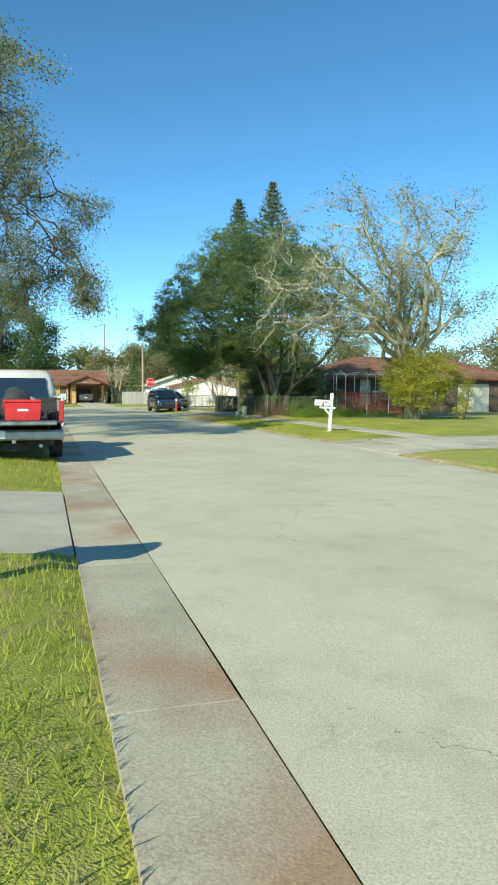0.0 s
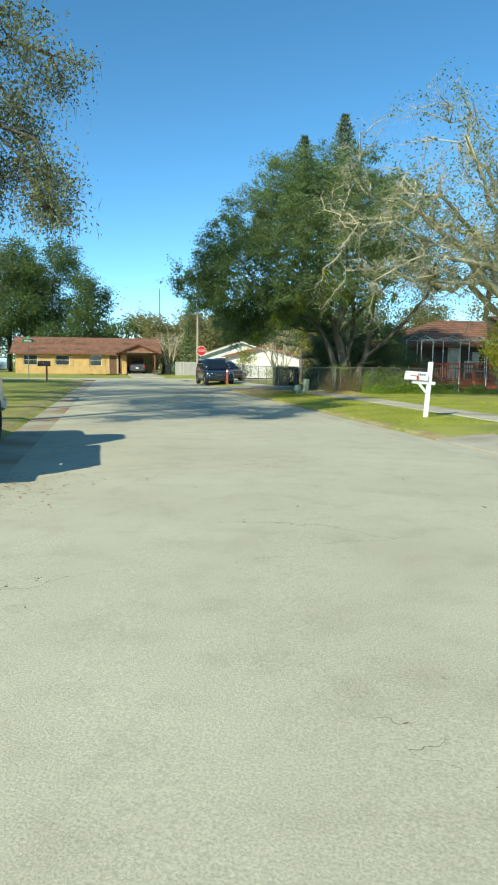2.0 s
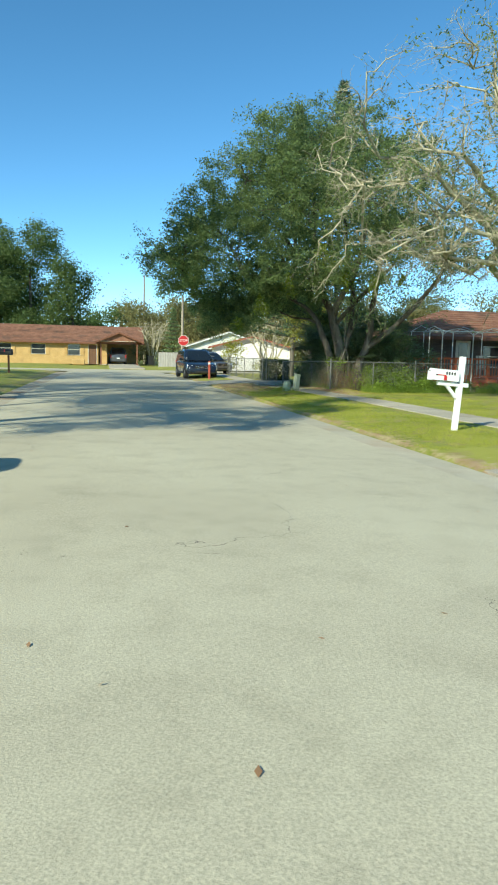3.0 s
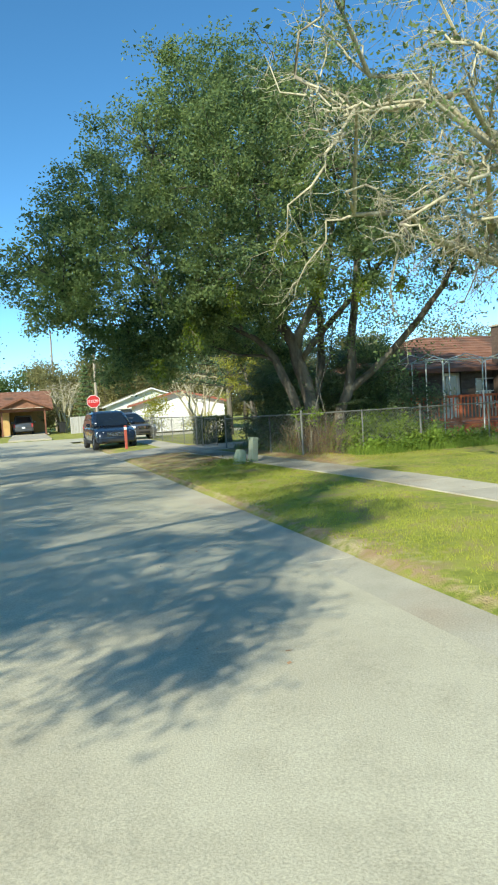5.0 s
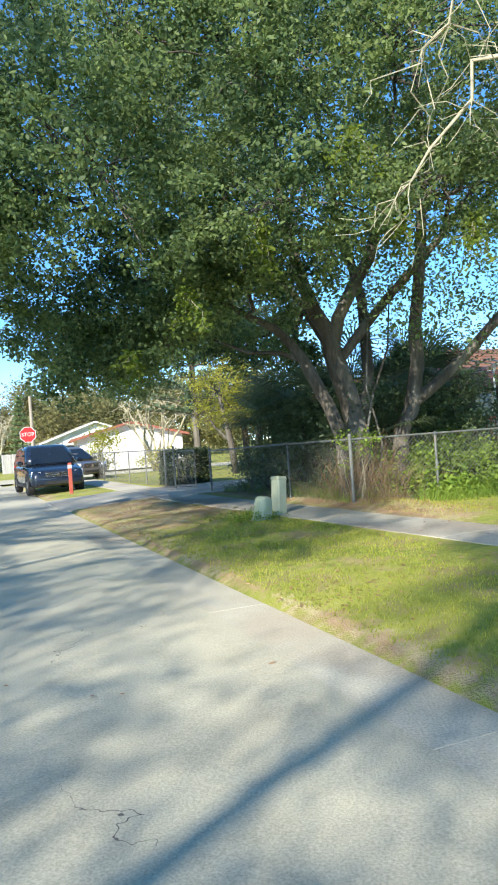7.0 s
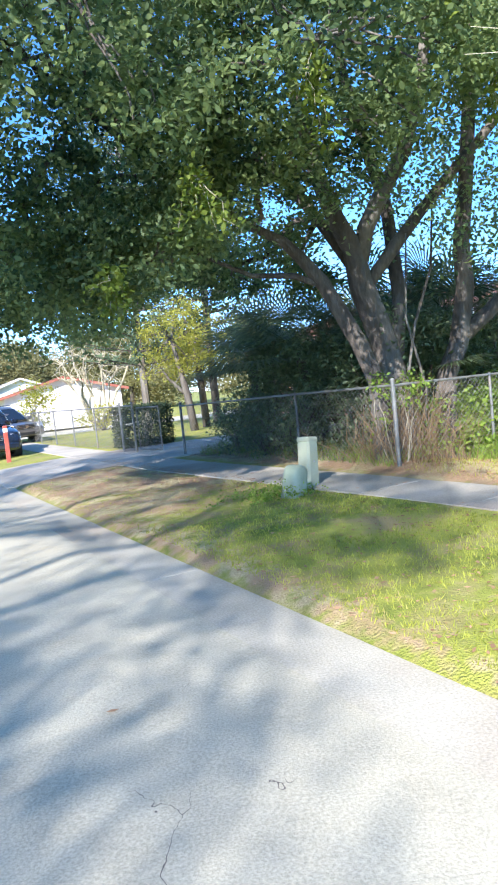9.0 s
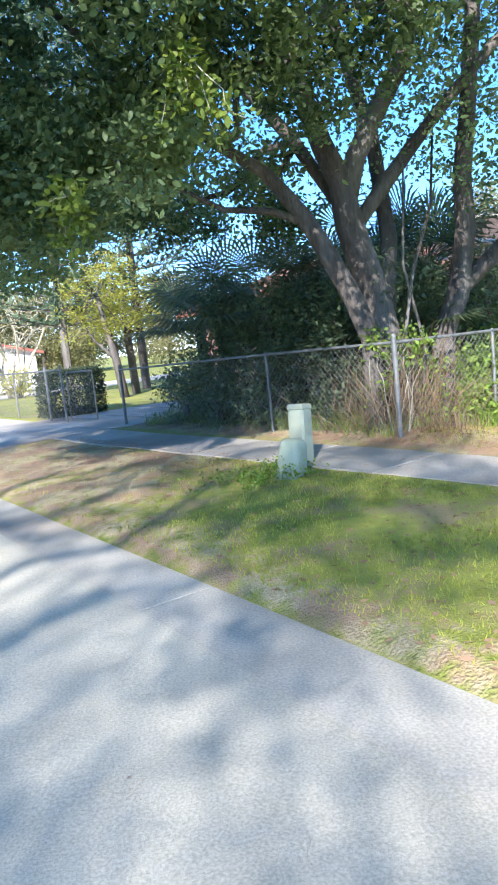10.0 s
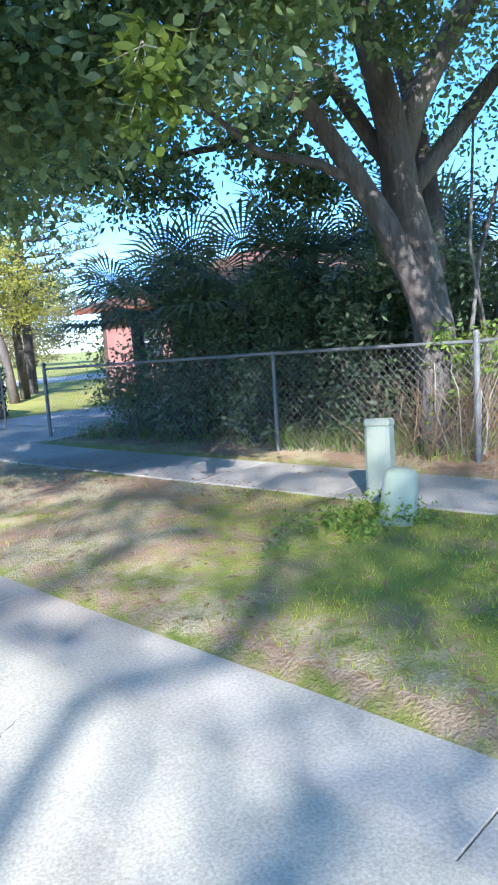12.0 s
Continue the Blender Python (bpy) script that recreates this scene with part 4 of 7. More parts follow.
leafy_bush("shrub", "large yellow-green rounded shrub on the lawn", P(31.0, 20.9, 0.1), [((0, 0, 1.7), (1.6, 1.5, 1.2)), ((-0.9, 0, 2.2), (1.1, 1.0, 1.0)), ((0.9, 0.1, 2.4), (1.1, 1.0, 1.0)), ((0.1, -0.2, 3.0), (1.0, 0.9, 0.7))], 51, LEAF_YEL, 6.0, 70, 0.17, (0.10, 0.05), 16)

leafy_bush("climber_bush", "narrow upright yellow-green bush on the lawn", P(30.4, 23.3, 0.1), [((0, 0, 0.6), (0.45, 0.45, 0.6)), ((0.05, 0, 1.6), (0.4, 0.4, 0.7)), ((0, 0, 2.4), (0.3, 0.3, 0.4))], 52, LEAF_YEL, 7.0, 50, 0.14, (0.09, 0.045), 6)


def hedge_block(s, n, w, d, h, seed):
    """A clipped block of a bush."""
    rng = np.random.default_rng(seed)
    t = thing("clipped_hedge", at_sn(s, n, 0.1), "dark green bush clipped to a block beside the gate", "hedge")
    bm = bmesh.new()
    for _ in range(14):
        q = (rng.uniform(-w, w) * 0.42, rng.uniform(-d, d) * 0.42, h * 0.9)
        tube(bm, bent((q[0] * 0.3, q[1] * 0.3, -0.05), q, rng, 0.2, 4), [0.03, 0.026, 0.02, 0.014, 0.008], 5)
    part("woody_base", bm, TWIG, t)
    tagged(t.children[0], kind="stuff")
    k = 9000
    q = rng.uniform(-1, 1, (k, 3))
    ax = rng.integers(0, 3, k)
    sgn = np.sign(rng.uniform(-1, 1, k))
    depth = np.abs(rng.normal(size=k)) * 0.12
    q[np.arange(k), ax] = sgn * (1 - depth)
    rounded = np.linalg.norm(np.abs(q) ** 5, axis=1, keepdims=True) ** 0.2
    q = q / np.maximum(rounded, 1.0)
    q = q * np.array((w / 2, d / 2, h / 2)) + np.array((0, 0, h / 2 + 0.04)) + rng.normal(size=(k, 3)) * 0.035
    under(raw("foliage", leaf_quads(rng, q, 0.07, 0.04, 0.0), 4, LEAF_HEDGE), t)
    return t


hedge_block(47.3, 14.5, 1.45, 1.15, 1.1, 61)

# shaded thicket behind the fence, under the fig
for i, (s, n, lob) in enumerate((
        (37.3, 14.9, [((0, 0, 0.8), (0.6, 0.9, 0.7)), ((0.1, 0.1, 1.7), (0.6, 0.8, 0.7)), ((0.2, 0.1, 1.9), (0.6, 0.8, 0.35))]),
        (38.9, 14.85, [((0, 0, 0.8), (0.6, 0.9, 0.7)), ((0.1, 0.1, 1.6), (0.5, 0.8, 0.6)), ((0.1, 0.1, 2.0), (0.4, 0.5, 0.25))]),
        (40.5, 14.85, [((0, 0, 0.8), (0.6, 0.9, 0.7)), ((0.1, 0.0, 1.6), (0.6, 0.8, 0.7)), ((0.1, 0.1, 1.9), (0.6, 0.8, 0.35))]),
        (41.9, 14.9, [((0, 0, 0.6), (0.5, 0.7, 0.5)), ((0.1, 0.0, 1.1), (0.4, 0.5, 0.4))]),
        (38.4, 16.8, [((0, 0, 1.2), (1.3, 1.3, 1.1)), ((0.3, 0.0, 1.9), (1.0, 0.9, 0.4))]),
        (40.5, 16.9, [((0, 0, 1.1), (1.3, 1.4, 1.0)), ((0.2, 0.3, 1.9), (1.0, 1.0, 0.4))]),
        (36.8, 15.5, [((0, 0, 0.7), (0.7, 0.5, 0.6)), ((0.1, 0.2, 1.6), (0.7, 0.5, 0.6)), ((0.1, 0.2, 1.9), (0.6, 0.5, 0.3))]),
        (36.9, 17.6, [((0, 0, 0.7), (0.8, 0.5, 0.6)), ((0.1, 0.2, 1.5), (0.7, 0.5, 0.6)), ((0.0, 0.2, 2.1), (0.6, 0.5, 0.4))]),
        (39.2, 15.5, [((0, 0, 1.0), (0.8, 1.1, 0.9)), ((0.0, 0.1, 1.9), (0.6, 0.8, 0.4))]),
        (40.9, 15.5, [((0, 0, 1.0), (0.8, 1.0, 0.9)), ((0.0, 0.1, 1.8), (0.6, 0.7, 0.4))]),
        (37.6, 15.6, [((0, 0, 0.9), (0.8, 0.8, 0.8)), ((0.0, 0.1, 1.8), (0.7, 0.8, 0.4))]),
        (37.4, 14.5, [((0, 0, 0.45), (0.35, 0.7, 0.45)), ((0.05, 0.1, 0.95), (0.3, 0.6, 0.3))]),
        (38.9, 14.5, [((0, 0, 0.45), (0.35, 0.8, 0.45)), ((0.05, -0.1, 0.9), (0.3, 0.6, 0.3))]),
        (40.3, 14.5, [((0, 0, 0.45), (0.35, 0.8, 0.45)), ((0.05, 0.1, 0.95), (0.3, 0.6, 0.3))]),
        (41.6, 14.5, [((0, 0, 0.4), (0.35, 0.6, 0.4)), ((0.05, 0.0, 0.8), (0.3, 0.5, 0.3))]),
        (36.7, 18.5, [((0, 0, 0.7), (0.5, 0.5, 0.6)), ((0.1, 0.0, 1.5), (0.5, 0.45, 0.5))]),
        (37.6, 17.7, [((0, 0, 0.9), (0.7, 0.7, 0.8)), ((0.1, 0.1, 1.8), (0.7, 0.6, 0.5))]),
        (36.9, 16.6, [((0, 0, 0.6), (0.7, 0.6, 0.5)), ((0.3, 0.2, 1.3), (0.6, 0.6, 0.5)), ((0.2, 0.3, 2.0), (0.6, 0.5, 0.4))]))):
    leafy_bush("thicket_shrub", "dark shaded evergreen shrub behind the fence", P(s, n, 0.08), lob, 70 + i, LEAF_DARK, 3.6, 75, 0.2, (0.09, 0.038), 10)
# light green weeds along the fence to the porch
for i, (s, n, h) in enumerate(((35.95, 15.2, 0.9), (36.0, 15.6, 0.95), (36.05, 16.1, 1.1), (36.1, 16.8, 1.15), (36.1, 17.4, 0.9), (36.2, 18.1, 0.7), (35.3, 15.9, 0.35), (35.2, 16.9, 0.4), (35.4, 17.8, 0.5), (35.7, 18.7, 0.45), (36.0, 19.8, 0.4), (36.0, 21.2, 0.35))):
    leafy_bush("weed_clump", "bright green leafy weeds growing through the fence", P(s + 0.3, n, 0.08), [((0, 0, h * 0.5), (0.55, 0.45, h * 0.5)), ((0.2, 0.1, h * 0.75), (0.35, 0.35, h * 0.35))], 90 + i, WEED, 9, 34, 0.12, (0.10, 0.045), 8, WEED, thick=0.2)
leafy_bush("ground_weeds", "low bright green weeds round the utility pedestals", P(35.6, 11.95, 0.09), [((0, 0, 0.07), (0.4, 0.34, 0.09)), ((-0.4, 0.05, 0.05), (0.4, 0.25, 0.06)), ((0.3, 0.25, 0.06), (0.3, 0.25, 0.07))], 98, WEED, 22, 26, 0.07, (0.04, 0.022), 4, WEED, thick=0.2)


def fan_palm(base, seed, h, label, fronds=16, fan=0.85):
    """A palmetto: thin stalks, each with a pleated fan of narrow blades."""
    rng = np.random.default_rng(seed)
    b = Vector(base)
    t = thing("fan_palm", pose(*b), label, "palm")
    bm = tube(bmesh.new(), [(0, 0, -0.1), (0.03, 0, h * 0.3), (0, 0.03, h * 0.62)], [0.15, 0.12, 0.11], 9)
    part("trunk", bm, BARK, t)
    stalks = bmesh.new()
    quads = []
    for i in range(fronds):
        az, el = i * 2.4 + rng.uniform(-0.3, 0.3), rng.uniform(-0.15, 1.2)
        d = Vector((math.cos(az) * math.cos(el), math.sin(az) * math.cos(el), math.sin(el)))
        root = Vector((0, 0, h * 0.6))
        hub = root + d * rng.uniform(0.6, 1.1)
        tube(stalks, [root, root.lerp(hub, 0.5) + Vector((0, 0, 0.06)), hub], [0.014, 0.012, 0.009], 4)
        side = d.cross(Vector((0, 0, 1))).normalized()
        upv = side.cross(d)
        for k in range(-12, 13):
            a = k / 12 * 1.9
            bl = (d * math.cos(a) + side * math.sin(a)).normalized()
            ln = fan * (1 - 0.25 * abs(k) / 12) * rng.uniform(0.9, 1.08)
            w = (side * math.cos(a) - d * math.sin(a)) * 0.022
            tip = hub + bl * ln + Vector((0, 0, -0.22 * ln)) + upv * 0.05
            m1 = hub + bl * ln * 0.55 + upv * 0.05
            quads += [hub, m1 + w, tip, m1 - w]
    part("frond_stem", stalks, PALM, t)
    tagged(t.children[-1], kind="stuff")
    under(raw("frond_crown", np.array([tuple(q) for q in quads]), 4, PALM), t)
    tagged(t.children[-1], kind="stuff")
    return t


fan_palm(P(41.6, 16.6, 0.08), 101, 2.5, "dark fan palm in the shade behind the fence", 18, 0.9)
fan_palm(P(39.2, 16.0, 0.08), 102, 3.6, "tall shaded fan palm among shrubs", 13, 1.0)
fan_palm(P(38.0, 17.2, 0.08), 103, 3.6, "tall shaded fan palm among shrubs", 20, 1.0)
fan_palm(P(40.4, 18.2, 0.08), 104, 3.4, "tall shaded fan palm among shrubs", 18, 1.0)
fan_palm(P(43.1, 15.9, 0.08), 106, 2.9, "fan palm standing before the pink wall", 16, 0.95)
fan_palm(P(39.7, 15.1, 0.08), 107, 3.1, "dark fan palm among shrubs behind the fence", 13, 1.0)
fan_palm(P(41.2, 15.2, 0.08), 108, 2.8, "dark fan palm among shrubs behind the fence", 20, 1.0)
fan_palm(P(37.2, 15.6, 0.08), 105, 1.9, "low fan palm beside the big trunk", 14, 0.7)


def dry_skirt(base, seed):
    """Dead stalks and vines heaped against the trunk and the corner post."""
    rng = np.random.default_rng(seed)
    k = 450
    q = rng.normal(size=(k, 3)) * np.array((0.38, 0.22, 0.0))
    a = q.copy()
    a[:, 2] = rng.uniform(0.0, 0.25, k)
    lean = rng.normal(size=(k, 3)) * 0.3
    lean[:, 2] = rng.uniform(0.35, 1.4, k) * np.exp(-np.abs(q[:, 0]) * 0.9)
    tip = a + lean
    w = rand_dirs(rng, k) * 0.0045
    mid = (a + tip) / 2 + rng.normal(size=(k, 3)) * 0.08
    v = np.stack((a, mid + w, tip, mid - w), axis=1).reshape(-1, 3)
    o = raw("dry_stalks", v, 4, DRY, pose(*base))
    return tagged(o, "heap of dry straw-coloured stalks against the fence corner", "dry grass", kind="stuff")


leafy_bush("vine", "leafy green vine hanging over the fence corner", P(36.05, 14.2, 0.1), [((0, 0, 1.2), (0.28, 0.25, 0.16)), ((0.25, -0.1, 1.05), (0.2, 0.2, 0.2)), ((-0.1, 0.1, 0.8), (0.15, 0.15, 0.3))], 119, WEED, 14, 26, 0.08, (0.07, 0.035), 7, TWIG, "vine", thick=0.3)
dry_skirt(P(36.1, 14.35, 0.1), 111)
dry_skirt(P(36.3, 14.9, 0.1), 112)


def far_tree(name, label, s, n, h, spread, seed, leaf, lobes=9, size=0.4, low=0.25, dens=0.95, trunk=0.3):
    rg = np.random.default_rng(seed)
    b = P(s, n, 0.05)
    st = [([b + Vector((0, 0, -0.3)), b + Vector((0.1, 0, h * 0.3)), b + Vector((0, 0.2, h * 0.7))], [trunk, trunk * 0.8, trunk * 0.3])]
    lb = []
    for i in range(lobes):
        z = low + (0.95 - low) * (i + 0.5) / lobes
        r = spread * math.sqrt(max(0.12, 1 - ((z - low - 0.25) / (1.0 - low)) ** 2))
        a = rg.uniform(0, 6.28)
        q = rg.uniform(0.3, 0.75) * r
        lb.append((tuple(b + Vector((math.cos(a) * q, math.sin(a) * q, h * z))), (r * 0.55, r * 0.55, h * 0.13)))
    return crown_tree(name, label, b, st, lb, seed, BARK, leaf, dens, 42, size * 1.7, (size * 0.8, size * 0.45), 12, 0.1)


# woods behind the far houses
for i, (s, n, h, w, lf) in enumerate((
        (101, -16, 16.5, 5.5, LEAF_WOOD), (104, -9.5, 17.0, 5.5, LEAF_WOOD), (103, -3.9, 16.6, 4.6, LEAF_WOOD), (100, 1.3, 12.8, 3.0, LEAF_WOOD),
        (98.5, 10.5, 7.2, 3.4, LEAF_FAR), (98, 15.5, 7.8, 4.2, LEAF_FAR), (99, 20.5, 7.4, 4.2, LEAF_FAR), (99, 26, 8.0, 4.6, LEAF_FAR), (99, 32, 8.4, 5.0, LEAF_FAR), (108, 40, 10, 5.5, LEAF_FAR), (104, 49, 10, 6, LEAF_FAR), (140, 4, 8.6, 5, LEAF_WOOD), (142, 12, 10.2, 6, LEAF_FAR), (140, 20, 10.4, 6, LEAF_FAR), (143, 29, 11.5, 7, LEAF_FAR), (142, 40, 12, 8, LEAF_FAR),
        (70, 44, 7.5, 5, LEAF_FAR), (62, 40, 5.5, 4, LEAF_FAR), (56, 46, 9, 5, LEAF_FAR), (54, 33, 4.0, 2.8, LEAF_FAR), (60, 29, 3.8, 2.6, LEAF_FAR), (50, 40, 5.0, 3.2, LEAF_FAR), (52, 54, 7, 5, LEAF_FAR))):
    far_tree("background_tree", "broad tree behind the far houses", s, n, h, w, 200 + i, lf, 10, 0.55 if s > 130 else 0.33 if s > 80 else 0.28, 0.12, 0.35 if s > 130 else 1.25 if n < 5 else 0.8)
# more trees on the left behind the truck, seen through the oak
for i, (s, n, h, w) in enumerate(((50, -9, 7.5, 4.0), (57, -14, 8.5, 4.5), (46, -16, 8.0, 4.5), (40, -20, 9, 5))):
    far_tree("background_tree", "olive-green tree on the far lawn", s, n, h, w, 240 + i, LEAF_OAK, 9, 0.24, 0.2)


def norfolk_pine(s, n, h, seed, wide=0.43, leaf=LEAF_PINE):
    """A conifer in even whorls, narrowing to a point."""
    rng = np.random.default_rng(seed)
    t = thing("norfolk_pine", at_sn(s, n, 0.05), "tall dark conifer with even whorls of branches", "tree", "conifers behind the big tree")
    part("trunk", tb([(0, 0, -0.2), (0, 0, h * 0.5), (0, 0, h)], [h * 0.009, h * 0.006, 0.015], 8), BARK, t)
    bm, pts = bmesh.new(), []
    z = h * 0.15
    while z < h - 0.1:
        r = min(wide * (h - z) + 0.06, 3.0)
        for k in range(7):
            a = k * 0.9 + rng.uniform(-0.2, 0.2) + z
            e = Vector((math.cos(a) * r, math.sin(a) * r, z + 0.18 * r))
            tube(bm, [(0, 0, z), Vector((0, 0, z)).lerp(e, 0.5) - Vector((0, 0, 0.05)), e], [0.03, 0.022, 0.01], 4)
            for q in range(int(14 + 15 * r)):
                f = rng.uniform(0.15, 1.0)
                pts.append(np.array((e.x * f, e.y * f, z + 0.18 * r * f)) + rng.normal(size=3) * np.array((0.05, 0.05, 0.04)) * min(r, 1.0))
        z += 0.3 + 0.3 * (1 - z / h)
    tagged(part("branchwork", bm, BARK, t), kind="stuff")
    under(raw("needles", leaf_quads(rng, np.array(pts), 0.26, 0.085, 0.0, 0.45), 4, leaf), t)
    return t


norfolk_pine(*sn_of(-0.9, 58.3), 19.1, 301)
norfolk_pine(*sn_of(-3.7, 58.0), 17.7, 302)
norfolk_pine(86.0, 12.5, 6.2, 303, 0.26, LEAF_YOUNG)


def yellow_pine(s, n, h, seed, lean):
    """A young tree with a bare leaning trunk and flat yellow-green tiers."""
    b = P(s, n, 0.08)
    st = [([b + Vector((0, 0, -0.1)), b + Vector((lean * 0.3, 0, h * 0.3)), b + Vector((lean, 0.1, h * 0.75))], [0.15, 0.13, 0.06])]
    rg = np.random.default_rng(seed)
    lb = [(tuple(b + Vector((lean * z + rg.uniform(-0.9, 0.9), rg.uniform(-0.9, 0.9), h * z))), (1.0, 1.0, 0.28)) for z in (0.5, 0.58, 0.66, 0.76, 0.86, 0.95)]
    return crown_tree("yellow_green_tree", "young yellow-green tree with a dark trunk beyond the gate", b, st, lb, seed, BARK, LEAF_YEL, 2.2, 40, 0.17, (0.11, 0.04), 26, 0.05)


yellow_pine(51.2, 17.8, 4.4, 311, -0.5)
yellow_pine(52.6, 18.9, 4.8, 312, -0.15)
leafy_bush("shrub", "yellow-green shrub beside the white house", P(62, 14.4, 0.08), [((0, 0, 1.1), (0.9, 0.9, 0.8)), ((0.3, 0.1, 1.9), (0.7, 0.7, 0.6))], 321, LEAF_YEL, 2.2, 40, 0.24, (0.16, 0.08), 10)
leafy_bush("shrub", "low yellow-green shrub beside the pale bare tree", P(60.5, 17.2, 0.08), [((0, 0, 0.6), (1.0, 0.9, 0.5))], 322, LEAF_YEL, 3, 40, 0.2, (0.14, 0.07), 8)


def myrtle(s, n, h, seed):
    """Many smooth pale stems spreading like a vase, no leaves."""
    rng = np.random.default_rng(seed)
    t = thing("crape_myrtle", at_sn(s, n, 0.08), "leafless pale tree of many smooth stems in a vase shape", "tree")
    for i in range(9):
        a = i * 0.7 + rng.uniform(-0.2, 0.2)
        r = rng.uniform(0.8, 2.1)
        q = Vector((math.cos(a) * r, math.sin(a) * r, h * rng.uniform(0.8, 1.0)))
        path = bent((math.cos(a) * 0.15, math.sin(a) * 0.15, -0.1), q, rng, 0.25, 6, 0.12)
        bm = tube(bmesh.new(), path, [0.085, 0.075, 0.065, 0.05, 0.04, 0.03, 0.015], 6)
        for j in range(3, 7):
            for _ in range(5):
                d = Vector(rng.normal(size=3)) + Vector((0, 0, 0.8))
                tube(bm, bent(path[j], path[j] + d.normalized() * rng.uniform(0.4, 1.1), rng, 0.4, 3), [0.022, 0.017, 0.012, 0.008], 4)
        part("stem", bm, PALE_BARK, t)
    return t


myrtle(61.7, 17.4, 4.2, 331)
myrtle(90.4, 10.7, 5.2, 332)


# ---- chain-link fence ----
def fence_run(posts, label, h=1.2, term=(), cell=0.084, wire=0.0019):
    """Posts, a top rail and a woven wire panel between each two posts; posts are (s, n, sag)."""
    posts = [(q[0], q[1], 0.1 + (q[2] if len(q) > 2 else 0.0)) for q in posts]
    o = P(*posts[0])
    t = thing("chain_link_fence", pose(*o), label, "fence", "fence")
    for i, place in enumerate(posts):
        q = P(*place) - o
        big = i in term
        r = 0.030 if big else 0.022
        top = h + (0.06 if big else 0.0)
        po = part("fence_post", tb([q + Vector((0, 0, -0.1)), q + Vector((0, 0, top))], r, 10), GALV, t)
        cap = bmesh.new()
        bmesh.ops.create_uvsphere(cap, u_segments=8, v_segments=5, radius=r * 1.15, matrix=Matrix.Translation(q + Vector((0, 0, top))))
        part("post_cap", cap, GALV, po)
    for (a, b) in zip(posts, posts[1:]):
        p, q = P(*a) - o, P(*b) - o
        d = q - p
        ln = d.length
        d = d / ln
        part("top_rail", tb([p + Vector((0, 0, h - 0.01)), q + Vector((0, 0, h - 0.01))], 0.019, 8), GALV, t)
        nrm = d.cross(Vector((0, 0, 1)))
        vs = []
        zb, zt = 0.03, h - 0.02
        hh = zt - zb
        for sgn, off in ((1, 0.0025), (-1, -0.0025)):
            k = -hh
            while k < ln:
                x0, x1 = k, k + hh
                z0, z1 = zb, zt
                if x0 < 0:
                    z0, x0 = zb - x0, 0.0
                if x1 > ln:
                    z1, x1 = zt - (x1 - ln), ln
                if z1 > z0:
                    if sgn > 0:
                        a0, a1 = p + d * x0, p + d * x1
                    else:
                        a0, a1 = p + d * (ln - x0), p + d * (ln - x1)
                    a0, a1 = a0 + Vector((0, 0, z0)) + nrm * off, a1 + Vector((0, 0, z1)) + nrm * off
                    w = (d * -sgn * 0.707 + Vector((0, 0, 0.707))) * wire
                    e = nrm * wire
                    for f, g in ((w, e), (e, -w), (-w, -e), (-e, w)):
                        vs += [a0 + f, a1 + f, a1 + g, a0 + g]
                k += cell
        tagged(under(raw("wire_panel", np.array([tuple(v) for v in vs]), 4, WIRE), t), kind="stuff")
    return t


corner = (35.85, 14.02)
fence_run([corner, (38.2, 13.93, -0.02), (42.9, 13.86, -0.1)], "galvanised chain-link fence, shrubs growing through its wire mesh", term=(0, 2))
fence_run([corner, (35.82, 15.8), (35.8, 17.6), (35.85, 19.9), (35.9, 22.2), (35.95, 24.5)], "galvanised chain-link fence before the red porch", term=(2,))
fence_run([(45.4, 13.6), (46.35, 13.58), (48.7, 13.56), (51.2, 13.54), (53.6, 13.5), (56.0, 13.48), (58.4, 13.45)], "low galvanised chain-link fence beyond the gate", term=(0, 1))


def open_gate(s, n):
    t = thing("open_gate", at_sn(s, n, 0.1, -78), "chain-link gate standing open beside its post", "gate")
    for path in (((0.04, 0, 0.08), (0.04, 0, 1.12)), ((1.05, 0, 0.08), (1.05, 0, 1.12)), ((0.04, 0, 1.12), (1.05, 0, 1.12)), ((0.04, 0, 0.08), (1.05, 0, 0.08))):
        part("gate_tube", tb(path, 0.018, 8), GALV, t)
    vs = []
    for sgn in (1, -1):
        k = -1.0
        while k < 1.0:
            x0, x1, z0, z1 = k, k + 1.04, 0.08, 1.12
            if x0 < 0.04:
                z0, x0 = z0 + 0.04 - x0, 0.04
            if x1 > 1.05:
                z1, x1 = z1 - (x1 - 1.05), 1.05
            if z1 > z0:
                if sgn < 0:
                    x0, x1 = 1.09 - x0, 1.09 - x1
                a, b = Vector((x0, 0.003 * sgn, z0)), Vector((x1, 0.003 * sgn, z1))
                w = Vector((-0.7 * sgn, 0, 0.7)) * 0.0022
                e = Vector((0, 0.0022, 0))
                for f, g in ((w, e), (e, -w), (-w, -e), (-e, w)):
                    vs += [a + f, b + f, b + g, a + g]
            k += 0.075
    under(raw("wire_panel", np.array([tuple(v) for v in vs]), 4, WIRE), t)
    return t


open_gate(45.45, 13.7)


